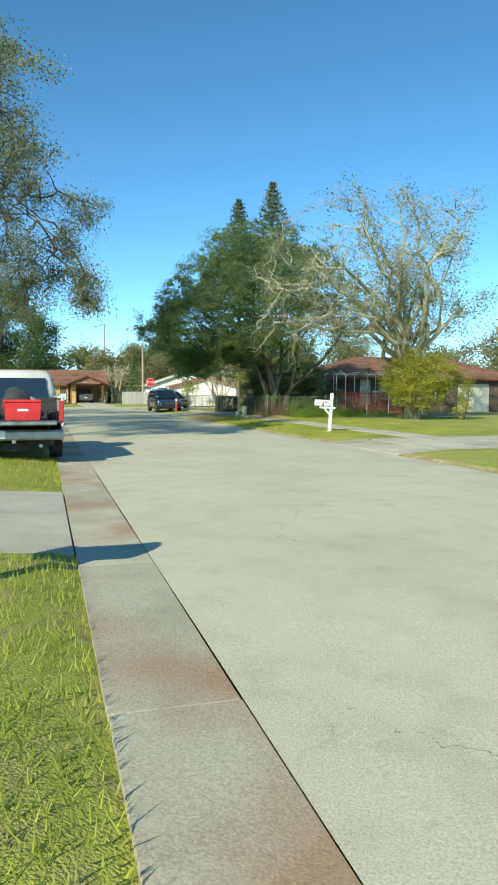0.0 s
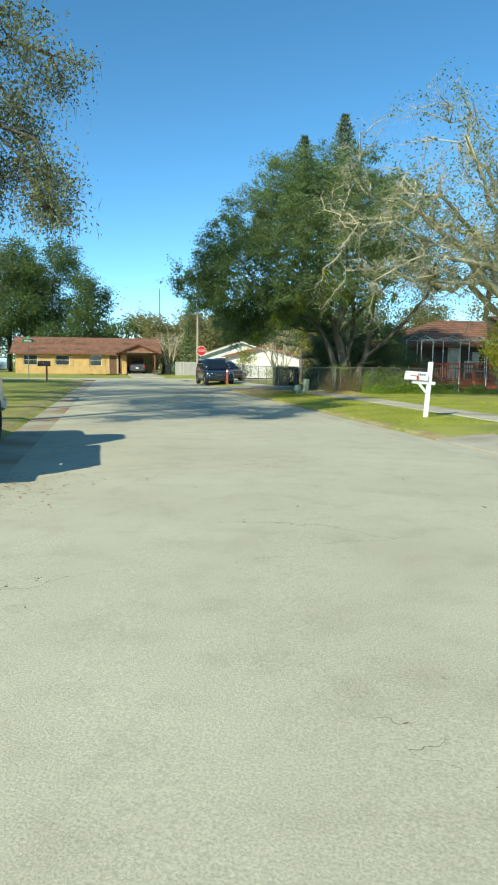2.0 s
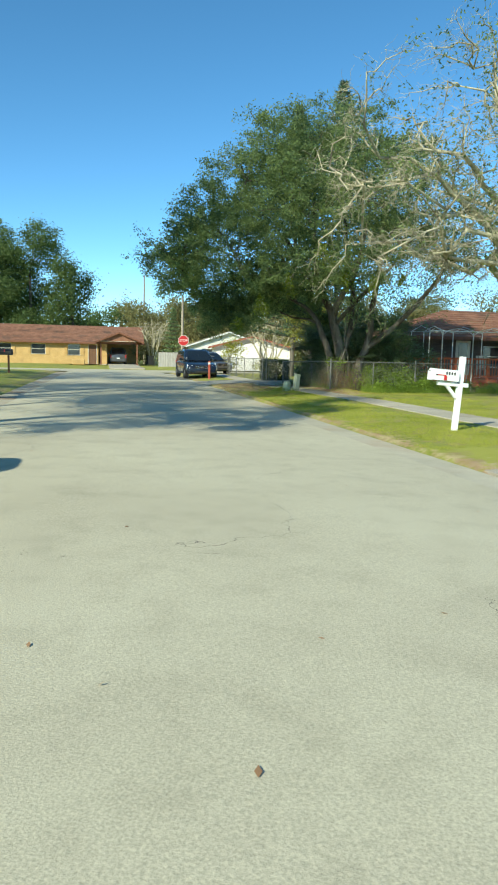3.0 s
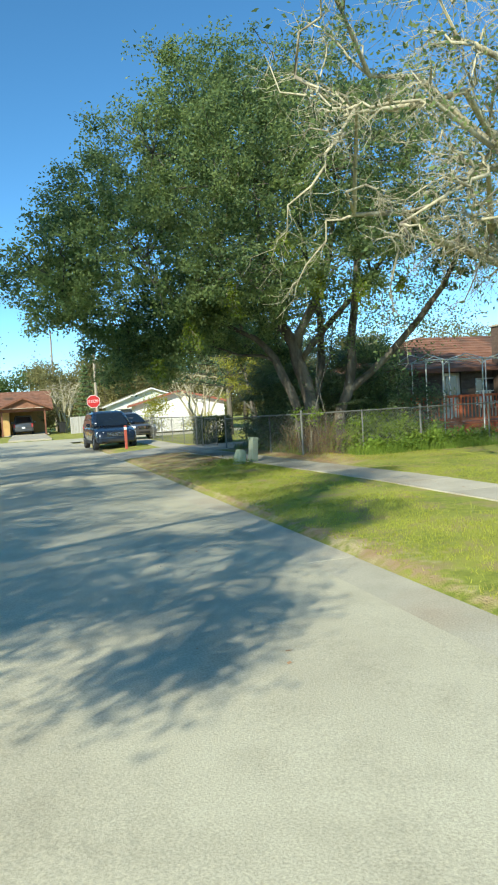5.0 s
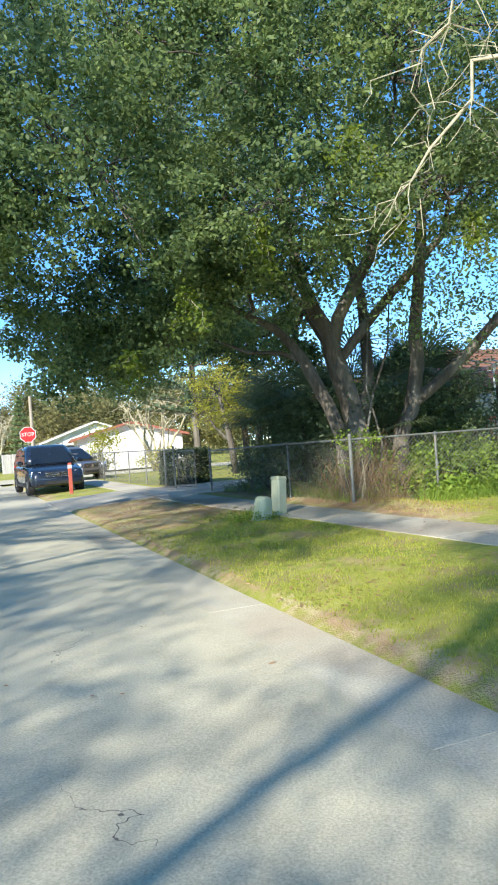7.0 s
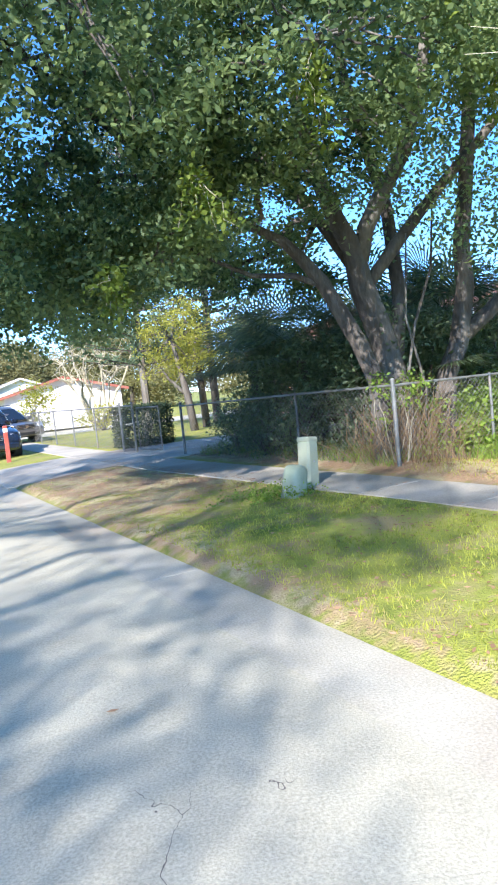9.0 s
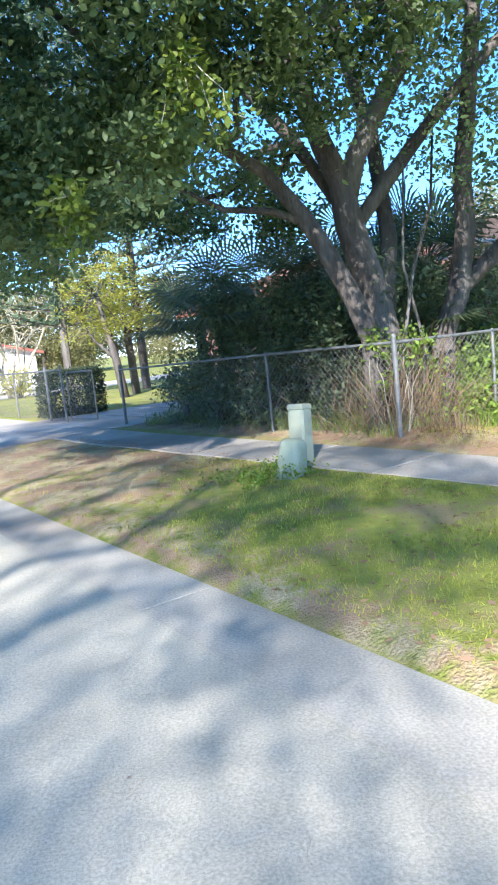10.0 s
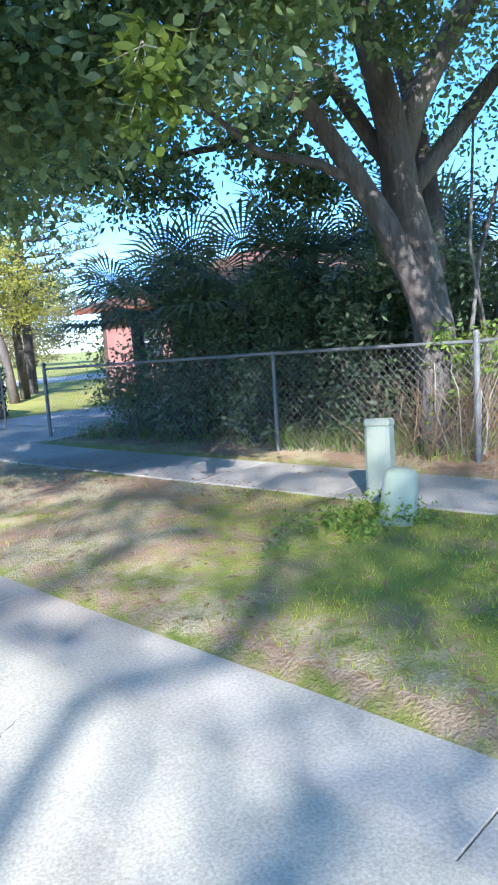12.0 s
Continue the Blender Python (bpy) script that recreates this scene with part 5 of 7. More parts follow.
# ---- street furniture ----
def pedestal_tall(s, n, turn):
    t = thing("utility_pedestal", at_sn(s, n, 0.08, turn) @ pose(0, 0, 0, -2.0, 6.5, 0), "pale green square telephone pedestal beside the sidewalk, leaning", "utility box")
    k = 0.024
    rings = []
    for z, w in ((-0.06, 0.103), (0.06, 0.102), (0.598, 0.1)):
        rings.append([(w - k, -w, z), (w, -w + k, z), (w, w - k, z), (w - k, w, z), (-w + k, w, z), (-w, w - k, z), (-w, -w + k, z), (-w + k, -w, z)])
    part("body", loft(bmesh.new(), rings), PED_GREEN, t)
    part("seam", bx((0.190, 0.190, 0.012), (0, 0, 0.602), 0.02), PED_MATT, t)
    part("cap", bx((0.206, 0.206, 0.075), (0, 0, 0.642), 0.02), PED_GREEN, t)
    part("lock", tb([(0, -0.098, 0.36), (0, -0.106, 0.36)], 0.012, 10), STEEL, t)
    part("ground_strap", bx((0.03, 0.004, 0.02), (0.05, -0.1035, 0.06), 0.001), STEEL, t)
    return t


def pedestal_dome(s, n, turn):
    t = thing("utility_dome", at_sn(s, n, 0.07, turn) @ pose(0, 0, 0, 6, 7, 0), "low rounded grey-green utility dome among weeds, leaning", "utility box")
    rings = []
    for z, r, q in ((-0.05, 0.138, 4.0), (0.05, 0.138, 4.0), (0.25, 0.132, 4.0), (0.335, 0.128, 3.8), (0.385, 0.118, 3.5), (0.412, 0.098, 3.2), (0.425, 0.06, 2.6)):
        ring = []
        for k in range(20):
            a = k * math.pi / 10
            c, sn = math.cos(a), math.sin(a)
            m = r / (abs(c) ** q + abs(sn) ** q) ** (1 / q)
            ring.append((m * c, m * sn * 0.92, z))
        rings.append(ring)
    part("dome", loft(bmesh.new(), rings), PED_MATT, t, smooth=True)
    part("collar", loft(bmesh.new(), [[(x * 1.06, y * 1.06, z + 0.05) for x, y, z in rings[0]], [(x * 1.06, y * 1.06, 0.055) for x, y, z in rings[1]]]), PED_MATT, t)
    part("latch", bx((0.02, 0.015, 0.03), (0.02, -0.132, 0.09), 0.003), BLACK, t)
    part("label_plate", bx((0.06, 0.004, 0.04), (0.0, -0.1245, 0.26)), PED_GREEN, t, "pale label plate")
    return t


pedestal_tall(36.0, 12.64, 18)
pedestal_dome(35.55, 12.12, 25)


def mailbox(s, n):
    t = thing("mailbox", at_sn(s, n, 0.06) @ pose(0, 0, 0, 0, 4.0, 0), "white mailbox on a leaning white wooden post beside the street", "mailbox")
    part("post", bx((0.10, 0.10, 1.55), (0, 0, 0.69), 0.008), WHITE, t)
    part("arm", bx((0.62, 0.09, 0.08), (-0.15, 0.0, 0.93), 0.006), WHITE, t)
    part("brace", bx((0.34, 0.06, 0.06), (-0.17, 0, 0.80), 0.006, (0, 45, 0)), WHITE, t)
    rings = []
    for x in (-0.62, -0.61, -0.08, -0.07):
        r = 0.098 if x in (-0.61, -0.08) else 0.092
        ring = [(x, -r, 0.985), (x, r, 0.985), (x, r, 1.10)]
        ring += [(x, r * math.cos(a), 1.10 + r * math.sin(a)) for a in (0.5, 1.05, 1.57, 2.09, 2.64)]
        ring += [(x, -r, 1.10)]
        rings.append(ring)
    b = part("box", loft(bmesh.new(), rings), WHITE, t)
    d = bmesh.new()
    loft(d, [[(-0.632, y * 1.06, 1.08 + (z - 1.08) * 1.06) for x, y, z in rings[0]], [(-0.617, y * 1.06, 1.08 + (z - 1.08) * 1.06) for x, y, z in rings[0]]])
    dr = part("door", d, WHITE, b)
    part("knob", tb([(-0.632, 0, 1.15), (-0.655, 0, 1.15)], 0.011, 8), STEEL, dr)
    part("flag", bx((0.06, 0.006, 0.09), (-0.36, -0.104, 1.035), 0.002), SIGN_RED, b, "faded red flag")
    part("flag_arm", bx((0.20, 0.005, 0.018), (-0.45, -0.103, 1.085), 0.002), SIGN_RED, b)
    part("flag_pivot", tb([(-0.54, -0.098, 1.085), (-0.54, -0.109, 1.085)], 0.014, 8), BLACK, b)
    for i in range(4):
        part("number_bar", bx((0.028, 0.003, 0.055), (-0.34 + i * 0.055, -0.1005, 1.125)), INK, b)
    return t


mailbox(21.2, 11.75)


def text_mesh(word, size, material, name, m, parent):
    cu = bpy.data.curves.new(name, "FONT")
    cu.body, cu.size, cu.extrude, cu.align_x, cu.align_y = word, size, 0.002, "CENTER", "CENTER"
    tmp = bpy.data.objects.new(name, cu)
    me = bpy.data.meshes.new_from_object(tmp)
    bpy.data.objects.remove(tmp)
    bpy.data.curves.remove(cu)
    me.name = name
    me.materials.clear()
    me.materials.append(material)
    ob2 = new(name, me)
    ob2.parent = parent
    ob2.matrix_basis = m
    return ob2


def octagon(r, y, d):
    pts = [(r * math.cos(math.pi / 8 + k * math.pi / 4), r * math.sin(math.pi / 8 + k * math.pi / 4)) for k in range(8)]
    return loft(bmesh.new(), [[(x, y, z) for x, z in pts], [(x, y + d, z) for x, z in pts]])


def stop_sign(s, n, h):
    t = thing("stop_sign", at_sn(s, n, 0.08, -8), "red octagonal stop sign on a steel post", "road sign")
    part("post", bx((0.06, 0.035, h + 0.45), (0, 0, (h + 0.45) / 2 - 0.1), 0.004), GALV, t)
    b = part("border", octagon(0.40, -0.032, 0.004), WHITE, t)
    b.location.z = h
    f = part("face", octagon(0.375, -0.037, 0.004), SIGN_RED, t)
    f.location.z = h
    text_mesh("STOP", 0.245, WHITE, "lettering", pose(0, -0.040, h, 90, 0, 0), t)
    return t


stop_sign(60.6, 10.85, 2.33)


def utility_pole(s, n, h, arm=True, r=0.14):
    t = thing("utility_pole", at_sn(s, n, 0.0), "weathered wooden utility pole beside the crossing street", "pole")
    part("shaft", tb([(0, 0, -0.3), (0, 0, h * 0.5), (0, 0, h)], [r, r * 0.9, r * 0.7], 10), POLE_WOOD, t)
    if arm:
        part("cap", tb([(0, 0, h), (0, 0, h + 0.06)], [r * 0.72, r * 0.2], 10), GALV, t)
    return t


utility_pole(*sn_of(-17.6, 81.1), 7.3, True, 0.15)
utility_pole(104, 10.4, 11.5, True, 0.13)


def marker_post(s, n):
    t = thing("marker_post", at_sn(s, n, 0.08), "faded red plastic marker post on the verge", "post")
    part("post", bx((0.12, 0.035, 1.05), (0, 0, 0.48), 0.01), ORANGE, t)
    part("band", bx((0.124, 0.039, 0.12), (0, 0, 0.88), 0.008), WHITE, t, "worn white reflective band")
    return t


marker_post(48.5, 11.0)


def street_sign(s, n):
    t = thing("street_sign", at_sn(s, n, 0.08, 20), "green street name sign on a thin steel post", "road sign")
    part("post", tb([(0, 0, -0.1), (0, 0, 3.0)], 0.03, 8), GALV, t)
    b = part("blade", bx((0.85, 0.012, 0.22), (0, 0, 2.95), 0.003), SIGN_GREEN, t)
    part("name_bar", bx((0.55, 0.004, 0.09), (0, -0.009, 2.95)), WHITE, b)
    c = part("cross_blade", bx((0.012, 0.85, 0.22), (0, 0, 3.2), 0.003), SIGN_GREEN, t)
    part("name_bar", bx((0.004, 0.5, 0.09), (0.009, 0, 3.2)), WHITE, c)
    return t


def dark_mailbox(s, n):
    t = thing("mailbox", at_sn(s, n, 0.08), "black mailbox on a dark post beside the lawn", "mailbox")
    part("post", bx((0.11, 0.11, 1.15), (0, 0, 0.5), 0.008), BROWN_WOOD, t)
    rings = []
    for x in (-0.55, -0.54, 0.24, 0.25):
        r = 0.17
        rings.append([(x, -r, 1.08), (x, r, 1.08), (x, r, 1.25)] + [(x, r * math.cos(a), 1.25 + r * math.sin(a)) for a in (0.5, 1.05, 1.57, 2.09, 2.64)] + [(x, -r, 1.25)])
    b = part("box", loft(bmesh.new(), rings), BLACK, t)
    part("door", bx((0.015, 0.33, 0.3), (-0.56, 0, 1.24), 0.005), BLACK, b)
    part("flag", bx((0.05, 0.006, 0.14), (-0.2, -0.175, 1.33), 0.002), SIGN_RED, b)
    return t


dark_mailbox(*sn_of(-19.7, 49.5))
dark_mailbox(2.3, 0.72)
street_sign(*sn_of(-24.5, 56.2))


# ---- vehicles; x runs forward, y to the left ----
def wheel(parent, x, y, r, w, rim=STEEL):
    sgn = 1 if y > 0 else -1
    prof = [(r * 0.62, -w / 2), (r * 0.93, -w / 2), (r, -w * 0.36), (r, w * 0.36), (r * 0.93, w / 2), (r * 0.62, w / 2)]
    seg = 22
    rings = [[(x + q * math.cos(a * 2 * math.pi / seg), y + d * sgn, r + q * math.sin(a * 2 * math.pi / seg)) for q, d in prof] for a in range(seg)]
    bm = bmesh.new()
    vs = [[bm.verts.new(q) for q in rg] for rg in rings]
    for i in range(seg):
        a, b = vs[i], vs[(i + 1) % seg]
        for k in range(len(prof)):
            bm.faces.new((a[k], a[(k + 1) % len(prof)], b[(k + 1) % len(prof)], b[k]))
    wh = part("wheel", tb([(x, y - sgn * w * 0.3, r), (x, y + sgn * w * 0.12, r)], r * 0.35, 14), BLACK, parent)
    part("tyre", bm, RUBBER, wh, smooth=False)
    rm = tb([(x, y + sgn * w * 0.05, r), (x, y + sgn * w * 0.28, r), (x, y + sgn * w * 0.34, r)], [r * 0.63, r * 0.62, r * 0.56], 20)
    for k in range(5):
        a = k * 2 * math.pi / 5
        box(rm, (r * 0.5, 0.02, r * 0.13), (x + math.cos(a) * r * 0.33, y + sgn * w * 0.38, r + math.sin(a) * r * 0.33), 0.004, (0, -math.degrees(a), 0))
    tube(rm, [(x, y + sgn * w * 0.3, r), (x, y + sgn * w * 0.46, r)], r * 0.15, 12)
    part("rim", rm, rim, wh)
    return wh


def body_ring(x, zl, zt, w, round_top=0.12):
    """A closed cross-section of a car's lower body at x."""
    half = [(0.80 * w, zl), (0.97 * w, zl + 0.08), (w, zl + (zt - zl) * 0.45), (0.985 * w, zt - round_top), (0.93 * w, zt - 0.03), (0.80 * w, zt), (0.35 * w, zt + 0.012)]
    return [(x, y, z) for y, z in half] + [(x, -y, z) for y, z in half[::-1]]


def cabin_levels(levels):
    """Rings from belt to roof; each level is (z, x rear, x front, half width)."""
    rings = []
    for z, xa, xb, w in levels:
        c = 0.09
        rings.append([(xa + c, -w, z), (xb - c * 2.2, -w, z), (xb - c * 0.5, -w * 0.93, z), (xb, -w * 0.70, z), (xb + 0.03, 0, z), (xb, w * 0.70, z), (xb - c * 0.5, w * 0.93, z), (xb - c * 2.2, w, z), (xa + c, w, z), (xa, w * 0.90, z), (xa - 0.01, 0, z), (xa, -w * 0.90, z)])
    return rings


def pane(name, parent, corners, depth=0.006):
    return part(name, plate(bmesh.new(), corners, depth), CAR_GLASS, parent)


def out(q, d):
    return Vector(q) + Vector(d)


def wagon(m, label, paint, L=4.65, W=1.86, H=1.72, face_light=True, category="car", name="suv"):
    """A five-door wagon: lower body, cabin, panes, lamps, mirrors, wheels."""
    t = thing(name, m, label, category)
    h, w = L / 2, W / 2
    belt, hood = H * 0.60, H * 0.60
    st = [(-h, 0.45, belt - 0.12, w * 0.86), (-h + 0.05, 0.34, belt - 0.02, w * 0.94), (-h + 0.35, 0.27, belt, w * 0.985), (-h + 1.1, 0.24, belt, w), (0, 0.24, belt - 0.01, w), (h * 0.42, 0.24, belt - 0.03, w), (h * 0.55, 0.24, hood - 0.05, w), (h - 0.65, 0.25, hood - 0.10, w * 0.985), (h - 0.25, 0.28, hood - 0.18, w * 0.95), (h - 0.06, 0.33, hood - 0.27, w * 0.88), (h, 0.42, hood - 0.36, w * 0.80)]
    body = part("body", loft(bmesh.new(), [body_ring(*q) for q in st]), paint, t, smooth=True)
    xa, xb = -h + 0.12, h * 0.52
    lv = [(belt - 0.02, xa, xb, w * 0.95), (belt + (H - belt) * 0.5, xa + 0.12, xb - 0.46, w * 0.87), (H - 0.10, xa + 0.24, xb - 0.86, w * 0.78), (H - 0.02, xa + 0.36, xb - 1.05, w * 0.70), (H, xa + 0.6, xb - 1.3, w * 0.55)]
    part("cabin", loft(bmesh.new(), cabin_levels(lv)), paint, t, smooth=True)
    z0, z1 = belt + 0.02, H - 0.13

    def at(z, f):
        a, b = lv[0], lv[2]
        k = (z - a[0]) / (b[0] - a[0])
        return a[f] + (b[f] - a[f]) * k

    e = 0.012
    for sg, nm in ((1, "left"), (-1, "right")):
        for f0, f1, g0, g1 in ((0.03, 0.27, 0.06, 0.27), (0.29, 0.58, 0.29, 0.57), (0.60, 0.90, 0.59, 0.90)):
            q = []
            for z, f in ((z0, f0), (z0, f1), (z1, g1), (z1, g0)):
                x = at(z, 1) + (at(z, 2) - at(z, 1)) * f
                q.append((x, sg * (at(z, 3) + e), z))
            pane("side_window", t, q if sg > 0 else q[::-1])
    pane("windscreen", t, [(at(z0, 2) + 0.045, -at(z0, 3) * 0.80, z0 + 0.02), (at(z0, 2) + 0.045, at(z0, 3) * 0.80, z0 + 0.02), (at(z1, 2) + 0.045, at(z1, 3) * 0.78, z1 + 0.03), (at(z1, 2) + 0.045, -at(z1, 3) * 0.78, z1 + 0.03)])
    pane("rear_window", t, [(at(z0, 1) - 0.03, at(z0, 3) * 0.84, z0 + 0.03), (at(z0, 1) - 0.03, -at(z0, 3) * 0.84, z0 + 0.03), (at(z1, 1) - 0.03, -at(z1, 3) * 0.84, z1), (at(z1, 1) - 0.03, at(z1, 3) * 0.84, z1)])
    for sg in (1, -1):
        hl = loft(bmesh.new(), [[(h - 0.30, sg * w * 0.90, 0.66), (h - 0.14, sg * w * 0.60, 0.66), (h - 0.14, sg * w * 0.58, 0.79), (h - 0.32, sg * w * 0.90, 0.82)], [(h - 0.20, sg * w * 0.93, 0.67), (h - 0.012, sg * w * 0.60, 0.67), (h - 0.06, sg * w * 0.60, 0.78), (h - 0.24, sg * w * 0.92, 0.81)]])
        part("headlight", hl, CLEAR_LENS, t)
        part("tail_lamp", bx((0.06, 0.16, 0.36), (-h + 0.02, sg * w * 0.84, 0.86), 0.02), RED_LENS, t)
        mr = part("mirror", bx((0.11, 0.20, 0.14), (h * 0.36, sg * (w + 0.10), belt + 0.08), 0.03), paint, t)
        part("mirror_glass", bx((0.006, 0.16, 0.10), (h * 0.36 - 0.058, sg * (w + 0.10), belt + 0.08)), CAR_GLASS, mr)
        part("fog_lamp", tb([(h - 0.06, sg * w * 0.62, 0.44), (h - 0.0, sg * w * 0.62, 0.44)], 0.05, 10), CLEAR_LENS, t)
        for x in (-0.75, 0.35):
            part("door_handle", bx((0.16, 0.03, 0.025), (x, sg * (w + 0.005), belt - 0.13), 0.006), paint, t)
        part("rocker_trim", bx((L * 0.5, 0.04, 0.12), (0, sg * w * 0.985, 0.33), 0.015), BLACK, t)
        part("roof_rail", tb([(-h * 0.6, sg * w * 0.66, H - 0.03), (-h * 0.5, sg * w * 0.68, H + 0.04), (0.05, sg * w * 0.68, H + 0.04), (0.2, sg * w * 0.66, H - 0.03)], 0.016, 6), BLACK, t)
    gr = part("grille", bx((0.05, w * 0.95, 0.20), (h - 0.02, 0, 0.68), 0.02), BLACK, t)
    for k in range(3):
        part("grille_bar", bx((0.02, w * 0.92, 0.018), (h + 0.008, 0, 0.62 + k * 0.06), 0.004), CHROME, gr)
    part("badge", tb([(h + 0.005, 0, 0.69), (h + 0.022, 0, 0.69)], 0.06, 14), CHROME, gr)
    bp = part("front_bumper", bx((0.14, W * 0.84, 0.22), (h - 0.04, 0, 0.44), 0.05), paint, t)
    part("air_intake", bx((0.03, w * 0.9, 0.11), (h + 0.022, 0, 0.42), 0.01), BLACK, bp)
    rb = part("rear_bumper", bx((0.14, W * 0.86, 0.24), (-h + 0.02, 0, 0.46), 0.05), paint, t)
    part("number_plate", bx((0.01, 0.31, 0.15), (-h - 0.052, 0, 0.66), 0.002), WHITE, rb)
    for x in (-h * 0.61, h * 0.63):
        for sg in (1, -1):
            ar = bmesh.new()
            k = 16
            pts = [(x + 0.40 * math.cos(a), 0.36 + 0.40 * math.sin(a)) for a in [math.pi * q / k for q in range(k + 1)]]
            inn = [(x + 0.33 * math.cos(a), 0.36 + 0.33 * math.sin(a)) for a in [math.pi * q / k for q in range(k + 1)]]
            for q in range(k):
                y = sg * (w + 0.004)
                fs = [ar.verts.new((px, y, pz)) for px, pz in (pts[q], pts[q + 1], inn[q + 1], inn[q])]
                bs = [ar.verts.new((px, y - sg * 0.03, pz)) for px, pz in (pts[q], pts[q + 1], inn[q + 1], inn[q])]
                ar.faces.new(fs)
                ar.faces.new((fs[3], fs[2], bs[2], bs[3]))
                ar.faces.new((fs[1], fs[0], bs[0], bs[1]))
            part("arch_trim", ar, BLACK, t)
            wheel(t, x, sg * (w - 0.10), 0.355, 0.23)
    return t


def facing(s, n, turn, z=0.0):
    """Pose for a vehicle whose forward x makes that angle with the street's direction (0: driving away, 180: towards us)."""
    v = P(s, n, z)
    return pose(v.x, v.y, v.z, 0, 0, YAW + 90 + turn)


wagon(facing(51.9, 10.65, 180 + 3, 0.03), "dark blue wagon parked half on the grass verge", BLUE_PAINT)
wagon(facing(59.0, 13.0 - 0.6, 180 + 20, 0.1), "dark grey-brown wagon parked behind the blue one", TAN_PAINT, 4.5, 1.8, 1.55)
wagon(facing(90.6, 6.75, 0, 0.16), "dark blue-grey wagon parked nose-in under the carport", CARPORT_PAINT, 4.5, 1.9, 1.82)


def pickup(m):
    """White pickup with its tailgate let down and the bed loaded."""
    t = thing("pickup_truck", m, "white pickup truck with its tailgate down, parked on the lawn's edge", "truck")
    L, w = 5.5, 0.95
    r, f = -2.75, 2.75
    st = [(-0.35, 0.42, 1.16, w), (0.2, 0.40, 1.17, w), (1.25, 0.40, 1.17, w), (1.5, 0.42, 1.16, w), (2.3, 0.44, 1.12, w * 0.99), (2.62, 0.46, 1.05, w * 0.96), (2.72, 0.50, 0.98, w * 0.92)]
    part("front_body", loft(bmesh.new(), [body_ring(*q) for q in st]), TRUCK_WHITE, t, smooth=True)
    lv = [(1.14, -0.34, 1.45, w * 0.97), (1.5, -0.30, 1.10, w * 0.90), (1.78, -0.22, 0.78, w * 0.83), (1.88, -0.12, 0.62, w * 0.74), (1.91, 0.05, 0.42, w * 0.55)]
    part("cab", loft(bmesh.new(), cabin_levels(lv)), TRUCK_WHITE, t, smooth=True)
    pane("rear_window", t, [(-0.365, 0.72, 1.24), (-0.365, -0.72, 1.24), (-0.30, -0.66, 1.72), (-0.30, 0.66, 1.72)])
    pane("windscreen", t, [(1.46, -0.72, 1.22), (1.46, 0.72, 1.22), (0.86, 0.62, 1.76), (0.86, -0.62, 1.76)])
    for sg in (1, -1):
        q = [(-0.18, sg * (w * 0.965), 1.20), (1.12, sg * (w * 0.965), 1.20), (0.66, sg * (w * 0.85), 1.72), (-0.14, sg * (w * 0.85), 1.72)]
        pane("side_window", t, q if sg > 0 else q[::-1], 0.01)
        mr = part("mirror", bx((0.12, 0.20, 0.20), (1.05, sg * (w + 0.14), 1.28), 0.025), BLACK, t)
        part("mirror_arm", bx((0.04, 0.12, 0.04), (1.07, sg * (w + 0.02), 1.24), 0.008), BLACK, mr)
        part("mirror_glass", bx((0.006, 0.17, 0.17), (0.985, sg * (w + 0.14), 1.28), 0.002), MIRROR, mr, "silvered glass")
        # the bed's side, hollow over the wheel
        side = bmesh.new()
        box(side, (2.36, 0.06, 0.36), (-1.55, sg * (w - 0.02), 1.10), 0.02)
        box(side, (0.62, 0.06, 0.50), (-2.42, sg * (w - 0.02), 0.72), 0.02)
        box(side, (0.70, 0.06, 0.50), (-0.70, sg * (w - 0.02), 0.72), 0.02)
        box(side, (2.36, 0.13, 0.05), (-1.55, sg * (w - 0.05), 1.29), 0.02)
        part("bed_side", side, TRUCK_WHITE, t)
        part("tail_lamp", bx((0.06, 0.10, 0.42), (-2.735, sg * (w - 0.045), 1.02), 0.012), RED_LENS, t)
        part("headlight", bx((0.06, 0.28, 0.20), (2.70, sg * 0.66, 0.86), 0.02), CLEAR_LENS, t)
        part("door_handle", bx((0.14, 0.03, 0.03), (-0.1, sg * (w + 0.005), 1.02), 0.006), BLACK, t)
        part("wheel_well", bx((0.95, 0.22, 0.30), (-1.62, sg * (w - 0.18), 0.90), 0.06), BLACK, t)
        ar = bmesh.new()
        k = 14
        for i in range(k):
            a0, a1 = math.pi * i / k, math.pi * (i + 1) / k
            qs = [(-1.62 + rr * math.cos(a), 0.40 + rr * math.sin(a)) for rr, a in ((0.52, a0), (0.52, a1), (0.42, a1), (0.42, a0))]
            vs = [ar.verts.new((x, sg * (w + 0.03), z)) for x, z in qs]
            bs = [ar.verts.new((x, sg * (w - 0.05), z)) for x, z in qs]
            ar.faces.new(vs)
            ar.faces.new((vs[3], vs[2], bs[2], bs[3]))
            ar.faces.new((vs[1], vs[0], bs[0], bs[1]))
        part("fender_flare", ar, TRUCK_WHITE, t)
        wheel(t, -1.62, sg * (w - 0.13), 0.39, 0.26)
        wheel(t, 1.62, sg * (w - 0.13), 0.39, 0.26)
    bed = bmesh.new()
    box(bed, (2.36, 1.84, 0.05), (-1.55, 0, 0.80), 0.01)
    box(bed, (0.05, 1.84, 0.46), (-0.42, 0, 1.03), 0.01)
    part("bed", bed, DARK_BAG, t, "dark bed floor and front panel")
